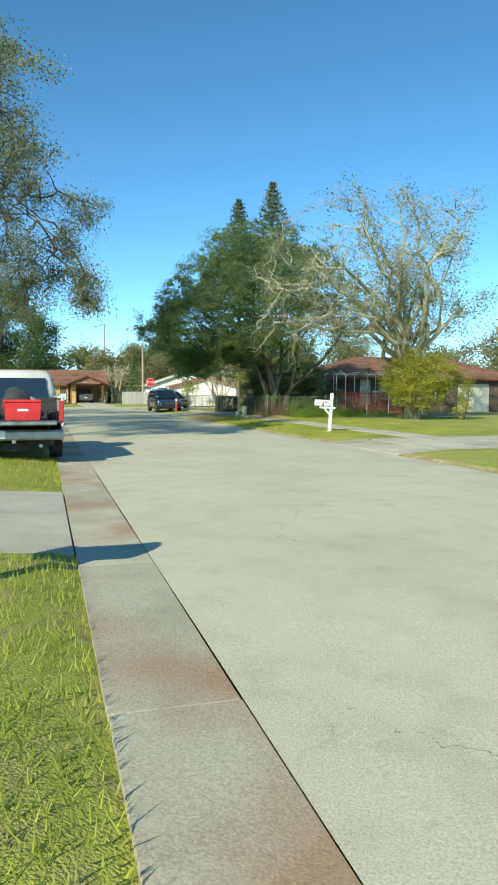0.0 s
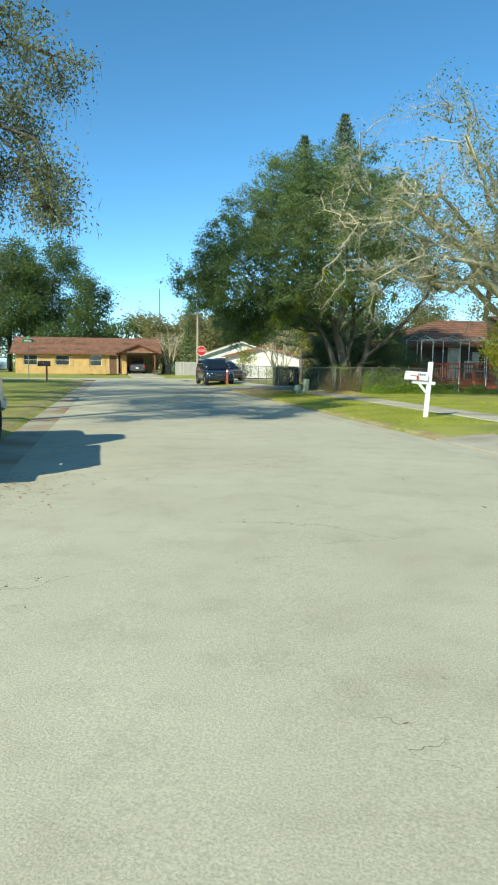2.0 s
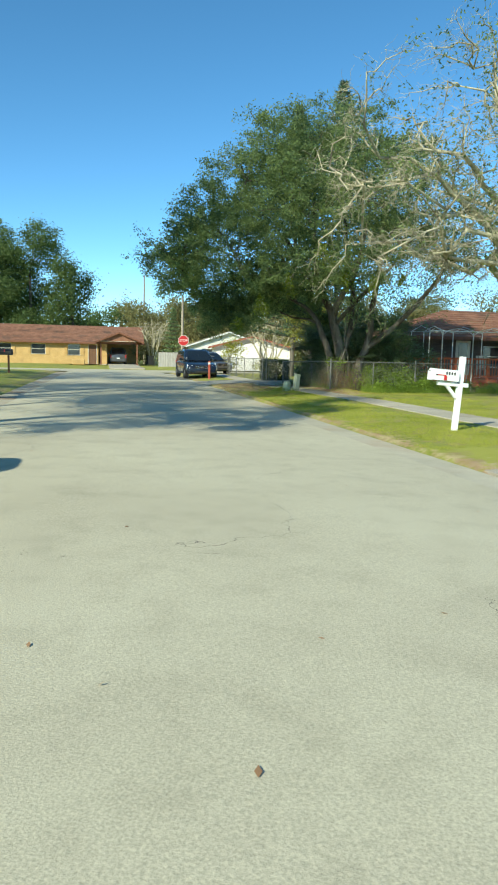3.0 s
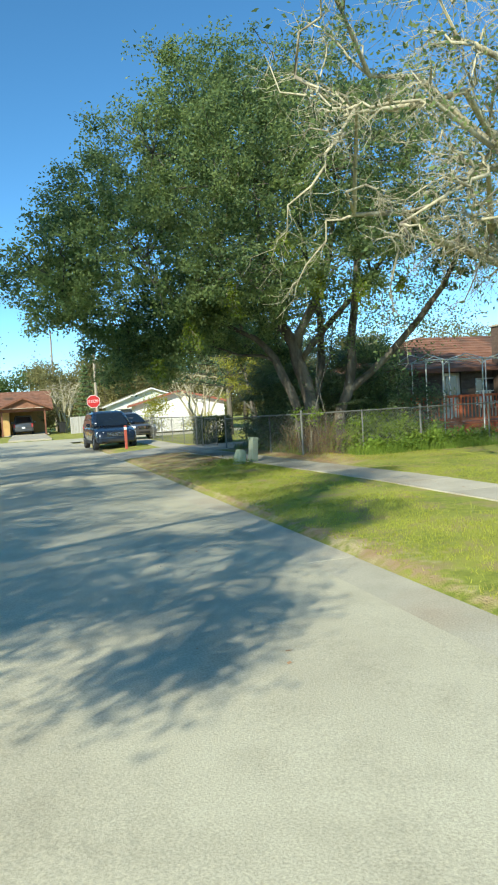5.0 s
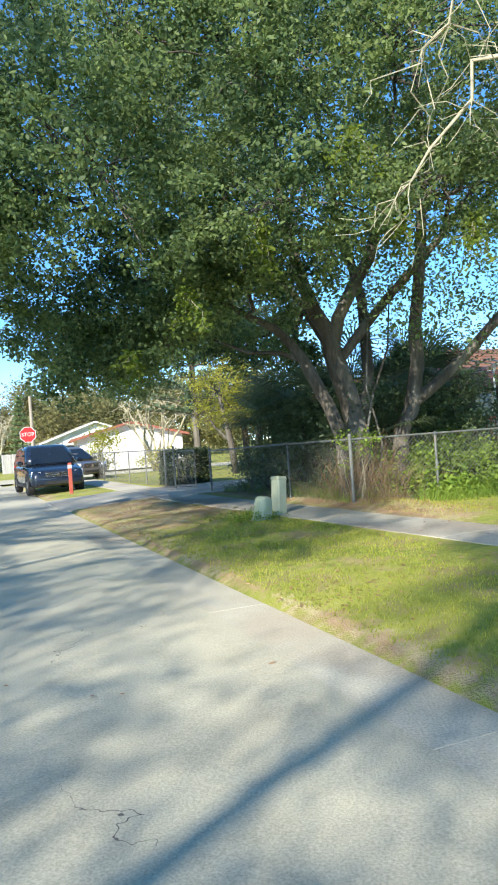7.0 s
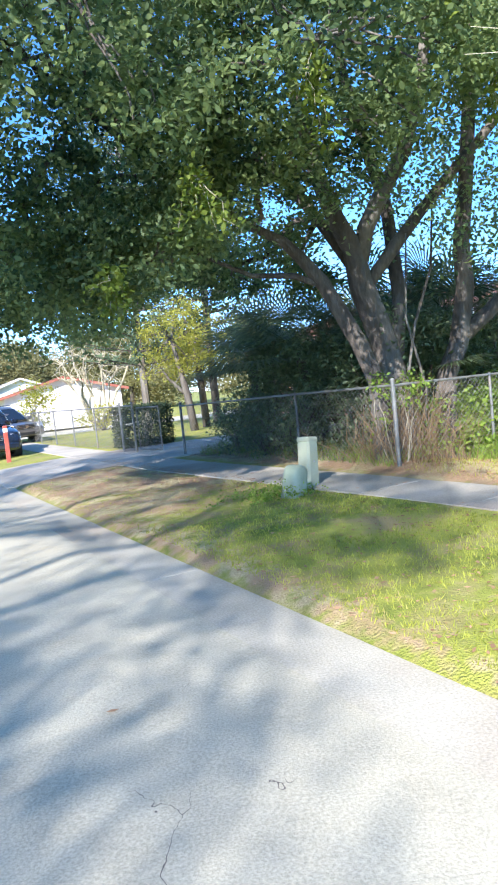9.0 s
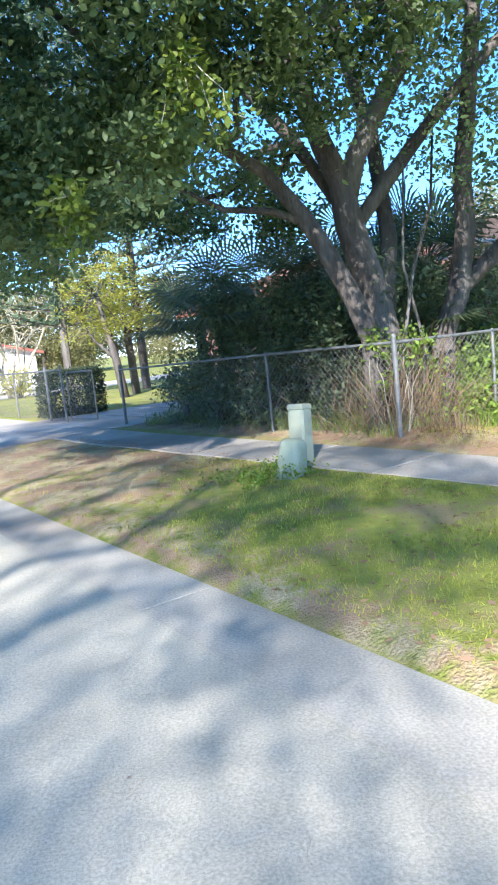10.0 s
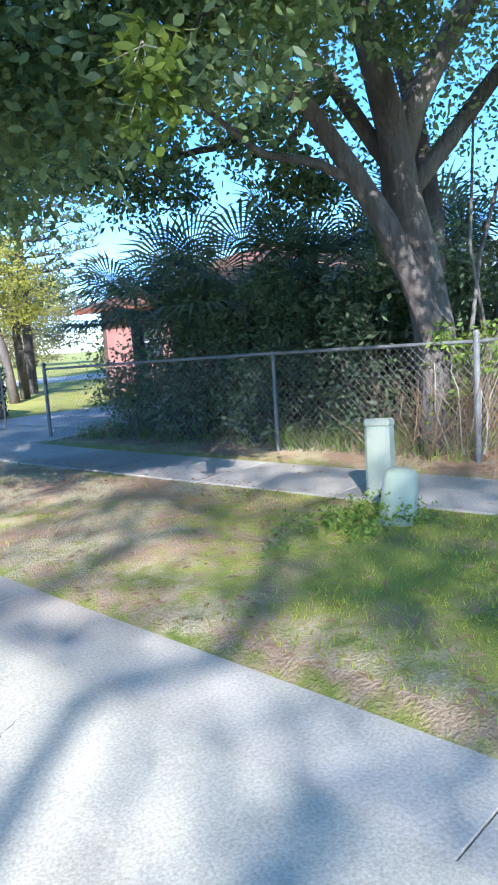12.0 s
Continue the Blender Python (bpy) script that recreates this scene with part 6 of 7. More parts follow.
    # tailgate in grey with a dark panel: its shade is put into the colours
    tg = part("tailgate", bx((0.52, 1.60, 0.075), (-3.0, 0, 0.80), 0.02), STEEL, t, "tailgate let down flat, greyed for its shade")
    part("tailgate_liner", bx((0.46, 1.46, 0.012), (-3.0, 0, 0.838), 0.004), DARK_BAG, tg, "inner panel, darkened for its shade")
    part("tailgate_latch", bx((0.09, 0.16, 0.012), (-3.08, 0, 0.85), 0.004), BLACK, tg)
    bp = bmesh.new()
    box(bp, (0.18, 1.86, 0.20), (-2.86, 0, 0.56), 0.04)
    b = part("rear_bumper", bp, STEEL, t, "dull dented steel bumper")
    part("number_plate", bx((0.01, 0.31, 0.15), (-2.955, 0.32, 0.57), 0.002), WHITE, b)
    part("hitch", bx((0.16, 0.07, 0.07), (-2.98, 0, 0.44), 0.01), STEEL, b)
    # chassis as a deep black block; with the spare tyre it stands for the shade beneath
    part("chassis", bx((4.9, 1.5, 0.3), (-0.1, 0, 0.46), 0.03), BLACK, t)
    part("axle", tb([(-1.62, -0.7, 0.38), (-1.62, -0.12, 0.36), (-1.62, 0.0, 0.34), (-1.62, 0.12, 0.36), (-1.62, 0.7, 0.38)], [0.06, 0.07, 0.15, 0.07, 0.06], 10), BLACK, t)
    part("spare_tyre", tb([(-2.35, 0, 0.22), (-2.35, 0, 0.24), (-2.35, 0, 0.40), (-2.35, 0, 0.42)], [0.28, 0.34, 0.34, 0.28], 18), RUBBER, t)
    part("exhaust", tb([(-2.2, -0.45, 0.36), (-2.9, -0.5, 0.34)], 0.035, 8), STEEL, t)
    part("front_bumper", bx((0.18, 1.86, 0.24), (2.76, 0, 0.56), 0.05), STEEL, t)
    part("grille", bx((0.05, 1.0, 0.24), (2.72, 0, 0.84), 0.015), BLACK, t)
    return t


TRUCK = facing(15.5, 0.97, 1.0, 0.04) @ Matrix.Scale(1.07, 4)
pickup(TRUCK)


def on_truck(x, y, z, turn=0):
    return TRUCK @ pose(x, y, z, 0, 0, turn)


def cooler(m):
    t = thing("cooler", m, "red plastic cooler standing on the truck's tailgate", "cooler")
    rings = [[(x * k, y * k, z) for x, y in ((-0.21, -0.34), (0.21, -0.34), (0.21, 0.34), (-0.21, 0.34))] for z, k in ((0.0, 0.93), (0.02, 0.95), (0.34, 1.0))]
    part("tub", loft(bmesh.new(), rings), RED_PLASTIC, t)
    part("lid", bx((0.45, 0.71, 0.06), (0, 0, 0.372), 0.018), RED_PLASTIC, t)
    part("logo_bar", bx((0.004, 0.20, 0.045), (-0.212, 0.0, 0.20), 0.0), WHITE, t, "plain white mark")
    for sg in (1, -1):
        part("handle", bx((0.16, 0.035, 0.03), (0, sg * 0.36, 0.27), 0.008), RED_PLASTIC, t)
    return t


cooler(on_truck(-2.62, -0.16, 0.846, 3))


def lumpy(name, m, size, material, label, category, seed):
    bm = bmesh.new()
    bmesh.ops.create_icosphere(bm, subdivisions=3, radius=0.5)
    for v in bm.verts:
        f = 1 + 0.22 * noise.noise(v.co * 2.4 + Vector((seed, 0, 0))) + 0.07 * noise.noise(v.co * 7 + Vector((0, seed, 0)))
        v.co = Vector((v.co.x * size[0], v.co.y * size[1], max(v.co.z, -0.36) * size[2])) * f
    lo = min(v.co.z for v in bm.verts)
    for v in bm.verts:
        v.co.z -= lo
    return whole(name, bm, material, m, label, category, smooth=True)


lumpy("duffel_bag", on_truck(-2.2, -0.05, 0.83), (0.42, 0.6, 0.75), DARK_BAG, "dark cloth bag heaped in the truck bed", "bag", 3.1)
lumpy("sack", on_truck(-1.7, -0.3, 0.83), (0.5, 0.55, 0.5), GREY_WOOD, "pale grey sack lying in the truck bed", "bag", 5.7)
lumpy("sack", on_truck(-1.8, 0.6, 0.83), (0.5, 0.4, 0.45), DARK_BAG, "dark sack lying in the truck bed", "bag", 8.2)


# ---- houses; x runs to the street's right, y away along it ----
def wall(parent, name, x0, x1, y, h, thick, holes, material, along="x", label=""):
    """A wall from x0 to x1 with openings (a, b, z0, z1) cut right through it; its outer face lies at y."""
    cuts = sorted({x0, x1, *[v for q in holes for v in q[:2]]})
    zs = sorted({0.0, h, *[v for q in holes for v in q[2:]]})
    bm = bmesh.new()
    for a, b in zip(cuts, cuts[1:]):
        lo = None
        for c, d in zip(zs, zs[1:]):
            hole = any(q[0] <= a and b <= q[1] and q[2] <= c and d <= q[3] for q in holes)
            if not hole and lo is None:
                lo = c
            if lo is not None and (hole or d == h):
                top = c if hole else d
                size, loc = (b - a, thick, top - lo), ((a + b) / 2, y + thick / 2, (lo + top) / 2)
                if along == "y":
                    size, loc = (size[1], size[0], size[2]), (loc[1], loc[0], loc[2])
                box(bm, size, loc)
                lo = None
    return part(name, bm, material, parent, label)


def window(parent, a, b, z0, z1, y, trim, bars=1, shutters=None, along="x", blind=None):
    """Frame, sill, panes and meeting rails set into an opening."""
    def put(size, loc, bev=0.005):
        if along == "y":
            size, loc = (size[1], size[0], size[2]), (loc[1], loc[0], loc[2])
        return bx(size, loc, bev)

    w = part("window", put((b - a, 0.05, 0.05), ((a + b) / 2, y + 0.06, z1 - 0.025)), trim, parent)
    for x in (a + 0.025, b - 0.025):
        part("jamb", put((0.05, 0.05, z1 - z0), (x, y + 0.06, (z0 + z1) / 2)), trim, w)
    part("sill", put((b - a + 0.1, 0.14, 0.05), ((a + b) / 2, y + 0.02, z0 - 0.0)), trim, w)
    for i in range(bars):
        part("meeting_rail", put((b - a - 0.1, 0.04, 0.035), ((a + b) / 2, y + 0.062, z0 + (z1 - z0) * (i + 1) / (bars + 1)), 0.003), trim, w)
    for i in range(bars + 1):
        za, zb = z0 + (z1 - z0) * i / (bars + 1), z0 + (z1 - z0) * (i + 1) / (bars + 1)
        part("pane", put((b - a - 0.1, 0.008, zb - za - 0.03), ((a + b) / 2, y + 0.075, (za + zb) / 2), 0), PANE, w)
    if blind:
        part("blind", put((b - a - 0.12, 0.01, z1 - z0 - 0.1), ((a + b) / 2, y + 0.16, (z0 + z1) / 2), 0), blind, w)
    if shutters:
        for x in (a - 0.24, b + 0.24):
            sh = part("shutter", put((0.36, 0.035, z1 - z0 + 0.06), (x, y - 0.022, (z0 + z1) / 2)), shutters, w)
            for k in range(7):
                part("louver", put((0.28, 0.02, 0.05), (x, y - 0.045, z0 + 0.12 + (z1 - z0 - 0.2) * k / 6), 0), shutters, sh)
    return w


def shingle_slope(parent, a, b, c, d, material, rows, cols, name="shingle_course", lift=0.025):
    """A roof slope from eave a-b up to ridge d-c, laid in overlapping courses."""
    a, b, c, d = (Vector(q) for q in (a, b, c, d))
    nrm = (b - a).cross(d - a).normalized()
    if nrm.z < 0:
        nrm = -nrm
    base = bmesh.new()
    loft(base, [[q - nrm * 0.10 for q in (a, b, c, d)], [q for q in (a, b, c, d)]])
    sl = part("roof", base, material, parent)
    for i in range(rows):
        f0, f1 = i / rows, (i + 1.15) / rows
        f1 = min(f1, 1.0)
        p0, p1 = a.lerp(d, f0), b.lerp(c, f0)
        q0, q1 = a.lerp(d, f1), b.lerp(c, f1)
        bm = bmesh.new()
        lo = nrm * (lift + 0.004)
        hi = nrm * 0.004
        r = random.Random(i)
        k = cols
        for j in range(k):
            u0, u1 = j / k + 0.0006, (j + 1) / k - 0.0006
            e = nrm * r.uniform(0, 0.006)
            s0, s1 = p0.lerp(p1, u0) + lo + e, p0.lerp(p1, u1) + lo + e
            t0, t1 = q0.lerp(q1, u0) + hi, q0.lerp(q1, u1) + hi
            g0, g1 = p0.lerp(p1, u0), p0.lerp(p1, u1)
            v = [bm.verts.new(x) for x in (s0, s1, t1, t0, g0, g1)]
            bm.faces.new((v[0], v[1], v[2], v[3]))
            bm.faces.new((v[4], v[5], v[1], v[0]))
        part(name, bm, material, sl)
    return sl


def gable_roof(parent, x0, x1, y0, y1, eave, ridge, material, over=0.5, axis="x", rows=12, cols=30, fascia=TRIM_W):
    """Two shingled slopes with fascia boards; the ridge runs along the axis."""
    if axis == "x":
        ym = (y0 + y1) / 2
        k = (ridge - eave) / (ym - y0)
        ze = eave - k * over
        c = [(x0 - over, y0 - over, ze), (x1 + over, y0 - over, ze), (x1 + over, ym, ridge), (x0 - over, ym, ridge)]
        e = [(x1 + over, y1 + over, ze), (x0 - over, y1 + over, ze), (x0 - over, ym, ridge), (x1 + over, ym, ridge)]
        part("fascia", bx((x1 - x0 + 2 * over, 0.03, 0.16), ((x0 + x1) / 2, y0 - over - 0.018, ze - 0.06), 0.004), fascia, parent)
    else:
        xm = (x0 + x1) / 2
        k = (ridge - eave) / (xm - x0)
        ze = eave - k * over
        c = [(x0 - over, y1 + over, ze), (x0 - over, y0 - over, ze), (xm, y0 - over, ridge), (xm, y1 + over, ridge)]
        e = [(x1 + over, y0 - over, ze), (x1 + over, y1 + over, ze), (xm, y1 + over, ridge), (xm, y0 - over, ridge)]
        for sg in (-1, 1):
            w = xm - x0 + over
            ln = math.hypot(w, ridge - ze)
            part("barge_board", bx((ln, 0.03, 0.15), (xm + sg * w / 2, y0 - over - 0.018, (ze + ridge) / 2 - 0.07), 0.004, (0, sg * math.degrees(math.atan2(ridge - ze, w)), 0)), fascia, parent)
    shingle_slope(parent, *c, material, rows, cols)
    shingle_slope(parent, *e, material, rows, cols)


def gable_end(parent, name, x0, x1, y, eave, ridge, thick, material, axis="x"):
    xm = (x0 + x1) / 2
    tri = [(x0, eave), (x1, eave), (xm, ridge - 0.12)]
    if axis == "x":
        return part(name, loft(bmesh.new(), [[(x, y, z) for x, z in tri], [(x, y + thick, z) for x, z in tri]]), material, parent)
    return part(name, loft(bmesh.new(), [[(y, x, z) for x, z in tri], [(y + thick, x, z) for x, z in tri]]), material, parent)


def panel_door(parent, a, b, z1, y, material, glass=False):
    d = part("door", bx((b - a - 0.04, 0.05, z1 - 0.04), ((a + b) / 2, y + 0.07, z1 / 2), 0.006), material, parent)
    for r in range(3):
        for k in (0.28, 0.72):
            part("door_panel", bx(((b - a) * 0.32, 0.02, z1 * 0.22), (a + (b - a) * k, y + 0.04, z1 * (0.2 + 0.3 * r)), 0.008), material, d)
    part("door_knob", tb([(b - 0.12, y + 0.045, 1.0), (b - 0.12, y - 0.02, 1.0)], 0.03, 8), STEEL, d)
    for x, w in ((a, 0.06), (b, 0.06)):
        part("door_frame", bx((w, 0.10, z1 + 0.04), (x, y + 0.03, z1 / 2 + 0.02), 0.004), TRIM_W, d)
    return d


def ranch_house():
    """Ochre ranch house across the end of the street, with a carport under its own small gable."""
    t = thing("ranch_house", at_sn(88.0, 0.0, 0.12), "ochre single-storey house with a brown shingle roof and a carport", "house")
    x0, x1, xc, dep, ev = -6.8, 4.6, 9.0, 8.5, 2.5
    holes = [(-5.9, -4.4, 1.0, 2.1), (-2.4, -0.9, 1.0, 2.1), (1.4, 2.7, 0.95, 2.15), (3.55, 4.45, 0.0, 2.1)]
    wall(t, "front_wall", x0, x1, 0.0, ev, 0.2, holes, STUCCO_Y, label="ochre painted wall")
    wall(t, "back_wall", x0, xc, dep - 0.2, ev, 0.2, [], STUCCO_Y)
    wall(t, "side_wall", 0.2, dep - 0.2, x0, ev, 0.2, [], STUCCO_Y, "y")
    wall(t, "carport_wall", 0.2, dep - 0.2, x1 - 0.2, ev, 0.2, [], STUCCO_Y, "y")
    for i, q in enumerate(holes[:-1]):
        window(t, *q, 0.0, TRIM_W, 1, STUCCO_Y, blind=WHITE if i == 1 else DOOR_BROWN)
    panel_door(t, *holes[-1][:2], 2.1, 0.0, DOOR_BROWN)
    for x in (4.9, 8.75):
        p = part("carport_post", bx((0.14, 0.14, ev), (x, -0.6, ev / 2), 0.01), BROWN_WOOD, t)
        part("post_foot", bx((0.22, 0.22, 0.12), (x, -0.6, 0.06), 0.01), BROWN_WOOD, p)
    part("porch_wall", bx((0.7, 0.16, ev), (5.2, 0.3, ev / 2), 0.01), STUCCO_Y, t)
    part("carport_beam", bx((4.4, 0.14, 0.22), (6.85, -0.6, ev - 0.11), 0.01), BROWN_WOOD, t)
    part("carport_floor", bx((4.3, 8.4, 0.08), (6.9, 4.2, 0.0), 0.01), CONCRETE, t)
    part("ceiling_panel", bx((xc - x0 - 0.02, dep - 0.5, 0.03), ((x0 + xc) / 2, dep / 2 + 0.1, ev + 0.02)), TRIM_W, t)
    part("carport_ceiling", bx((4.6, 1.1, 0.03), (6.8, -0.45, ev + 0.016)), TRIM_W, t)
    lamp = part("porch_lamp", bx((0.12, 0.10, 0.2), (4.35, -0.06, 2.25), 0.02), WHITE, t)
    part("lamp_arm", bx((0.03, 0.08, 0.03), (4.35, -0.02, 2.37), 0.004), BLACK, lamp)
    gable_end(t, "gable_wall", 4.55, 9.15, -0.9, ev + 0.02, 3.45, 0.08, SHINGLE)
    gable_roof(t, x0, xc, 0.0, dep, ev + 0.05, 4.25, SHINGLE, 0.55, "x", 12, 46, BROWN_WOOD)
    gable_roof(t, 4.55, 9.15, -0.9, 3.0, ev + 0.05, 3.5, SHINGLE, 0.3, "y", 6, 12, BROWN_WOOD)
    part("planter", bx((1.3, 0.7, 0.55), (2.6, -2.4, 0.25), 0.04), STUCCO_Y, t)
    return t


ranch_house()


def wheeled_bin(s, n, turn, material, label):
    t = thing("wheeled_bin", at_sn(s, n, 0.14, turn), label, "bin")
    rings = [[(x * k, y * k, z) for x, y in ((-0.28, -0.33), (0.28, -0.33), (0.28, 0.33), (-0.28, 0.33))] for z, k in ((0.05, 0.78), (0.1, 0.8), (0.95, 1.0), (0.98, 1.05))]
    part("tub", loft(bmesh.new(), rings), material, t)
    part("lid", bx((0.62, 0.74, 0.06), (0, 0, 1.01), 0.02), material, t)
    for x in (-0.2, 0.2):
        part("bin_wheel", tb([(x - 0.03, 0.3, 0.1), (x + 0.03, 0.3, 0.1)], 0.1, 12), RUBBER, t)
    return t


wheeled_bin(86.6, 10.2, 5, BLACK, "dark wheeled rubbish bin beside the carport")


def board_fence(s0, n0, s1, n1, h, label):
    a, b = P(s0, n0, 0.08), P(s1, n1, 0.08)
    t = thing("board_fence", pose(*a), label, "fence")
    d = b - a
    ln = d.length
    k = int(ln / 0.155)
    ang = math.degrees(math.atan2(d.y, d.x))
    for z in (0.4, h - 0.35):
        part("rail", bx((ln, 0.04, 0.09), (*(d * 0.5).xy, z), 0.004, (0, 0, ang)), GREY_WOOD, t)
    me = mesh_of("board", bx((0.145, 0.022, h), (0, 0, h / 2), 0.004), GREY_WOOD)
    for i in range(k):
        o = new("board", me)
        o.parent = t
        q = d * ((i + 0.5) / k)
        o.matrix_basis = pose(q.x, q.y, 0.008 * math.sin(i * 2.3), 0, 0, ang) @ pose(0, -0.033, 0)
    return t


board_fence(83.6, 10.8, 81.0, 14.0, 1.5, "grey weathered board fence beside the ochre house")


def white_house():
    t = thing("white_house", at_sn(70.0, 14.6, 0.12, -7), "white stucco house with a red tiled roof beyond the fence", "house")
    L, dep, ev = 6.6, 10.0, 2.15
    wall(t, "front_wall", 0, L, 0, ev, 0.2, [], STUCCO_W)
    wall(t, "back_wall", 0, L, dep - 0.2, ev, 0.2, [], STUCCO_W)
    wall(t, "side_wall", 0.2, dep - 0.2, 0.0, ev, 0.2, [], STUCCO_W, "y")
    wall(t, "side_wall", 0.2, dep - 0.2, L - 0.2, ev, 0.2, [], STUCCO_W, "y")
    part("ceiling_panel", bx((L - 0.5, dep - 0.5, 0.03), (L / 2, dep / 2, ev + 0.02)), TRIM_W, t)
    gable_end(t, "gable_wall", 0, L, 0.0, ev, 2.95, 0.2, STUCCO_W)
    gable_end(t, "gable_wall", 0, L, dep - 0.2, ev, 2.95, 0.2, STUCCO_W)
    gable_roof(t, 0, L, 0, dep, ev, 3.0, SHINGLE_RED, 0.4, "y", 10, 20, SHINGLE_RED)
    return t


white_house()


def cream_house():
    t = thing("cream_house", at_sn(92.0, 14.9, 0.12), "cream house with a low pale roof far behind the parked cars", "house")
    L, dep, ev = 9.5, 8.0, 2.4
    holes = [(1.5, 2.9, 0.9, 2.0), (5.5, 7.0, 0.9, 2.0)]
    wall(t, "front_wall", 0, L, 0, ev, 0.2, holes, STUCCO_W)
    wall(t, "back_wall", 0, L, dep - 0.2, ev, 0.2, [], STUCCO_W)
    wall(t, "side_wall", 0.2, dep - 0.2, 0.0, ev, 0.2, [], STUCCO_W, "y")
    wall(t, "side_wall", 0.2, dep - 0.2, L - 0.2, ev, 0.2, [], STUCCO_W, "y")
    for q in holes:
        window(t, *q, 0.0, TRIM_W, 1)
    gable_end(t, "gable_wall", 0, L, 0.0, ev, 4.0, 0.2, STUCCO_W)
    gable_roof(t, 0, L, 0, dep, ev, 4.05, CONCRETE, 0.4, "y", 8, 16, WHITE)
    return t


cream_house()


def brown_house():
    """Dark-sided house with a red timber porch and a metal pergola."""
    t = thing("brown_house", at_sn(43.8, 20.9, 0.12), "dark brown timber-sided house with a brown shingle hip roof", "house")
    L, dep, ev = 15.5, 7.4, 2.65
    holes = [(2.6, 3.5, 0.45, 2.4), (4.2, 5.4, 1.0, 2.1), (7.4, 8.8, 1.0, 2.1), (10.6, 13.4, 0.0, 2.15)]
    wall(t, "front_wall", 0, L, 0, ev, 0.2, holes, SIDING)
    for i in range(13):
        z = 0.1 + i * 0.2
        spans, x = [], 0.0
        for a, b, z0, z1 in holes:
            if z0 - 0.15 < z < z1 + 0.02:
                spans.append((x, a))
                x = b
        spans.append((x, L))
        for a, b in spans:
            part("siding_board", bx((b - a - 0.01, 0.025, 0.19), ((a + b) / 2, -0.014, z + 0.09), 0.004, (-3, 0, 0)), SIDING, t)
    wall(t, "back_wall", 0, L, dep - 0.2, ev, 0.2, [], SIDING)
    wall(t, "side_wall", 0.2, dep - 0.2, 0.0, ev, 0.2, [(4.6, 5.8, 0.9, 2.0)], STUCCO_P, "y", "faded pink side wall")
    window(t, 4.6, 5.8, 0.9, 2.0, 0.0, WHITE, 1, along="y")
    wall(t, "side_wall", 0.2, dep - 0.2, L - 0.2, ev, 0.2, [], SIDING, "y")
    window(t, *holes[1], 0.0, WHITE, 1)
    window(t, *holes[2], 0.0, WHITE, 1)
    d = part("door", bx((0.86, 0.05, 1.9), (3.05, 0.07, 1.42), 0.006), TRIM_W, t, "cream door")
    part("door_pane", bx((0.5, 0.02, 0.8), (3.05, 0.04, 1.85), 0.004), PANE, d)
    g = part("garage_door", bx((2.76, 0.06, 2.12), (12.0, 0.08, 1.06), 0.01), TRIM_W, t)
    for r in range(4):
        for k in range(4):
            part("door_panel", bx((0.58, 0.02, 0.4), (10.98 + 0.68 * k, 0.045, 0.28 + 0.52 * r), 0.01), TRIM_W, g)
    o, zr, ze = 0.55, 4.2, ev - 0.12
    r0, r1 = (dep / 2, dep / 2, zr), (L - dep / 2, dep / 2, zr)
    c00, c10, c11, c01 = (-o, -o, ze), (L + o, -o, ze), (L + o, dep + o, ze), (-o, dep + o, ze)
    shingle_slope(t, c00, c10, r1, r0, SHINGLE, 12, 40)
    shingle_slope(t, c11, c01, r0, r1, SHINGLE, 12, 40)
    shingle_slope(t, c01, c00, r0, (r0[0], r0[1] + 0.02, zr), SHINGLE, 12, 24)
    shingle_slope(t, c10, c11, r1, (r1[0], r1[1] - 0.02, zr), SHINGLE, 12, 24)
    part("fascia", bx((L + 2 * o, 0.03, 0.16), (L / 2, -o - 0.018, ze - 0.06), 0.004), BROWN_WOOD, t)
    part("fascia", bx((0.03, dep + 2 * o, 0.16), (-o - 0.018, dep / 2, ze - 0.06), 0.004), BROWN_WOOD, t)
    ch = part("chimney", bx((0.55, 0.6, 1.6), (5.3, -0.35, 3.4), 0.02), SIDING, t)
    part("chimney_cap", bx((0.7, 0.75, 0.08), (5.3, -0.35, 4.24), 0.015), CONCRETE, ch)
    part("chimney_stack", bx((0.5, 0.55, 2.65), (5.3, -0.33, 1.3), 0.02), SIDING, ch)
    return t


brown_house()


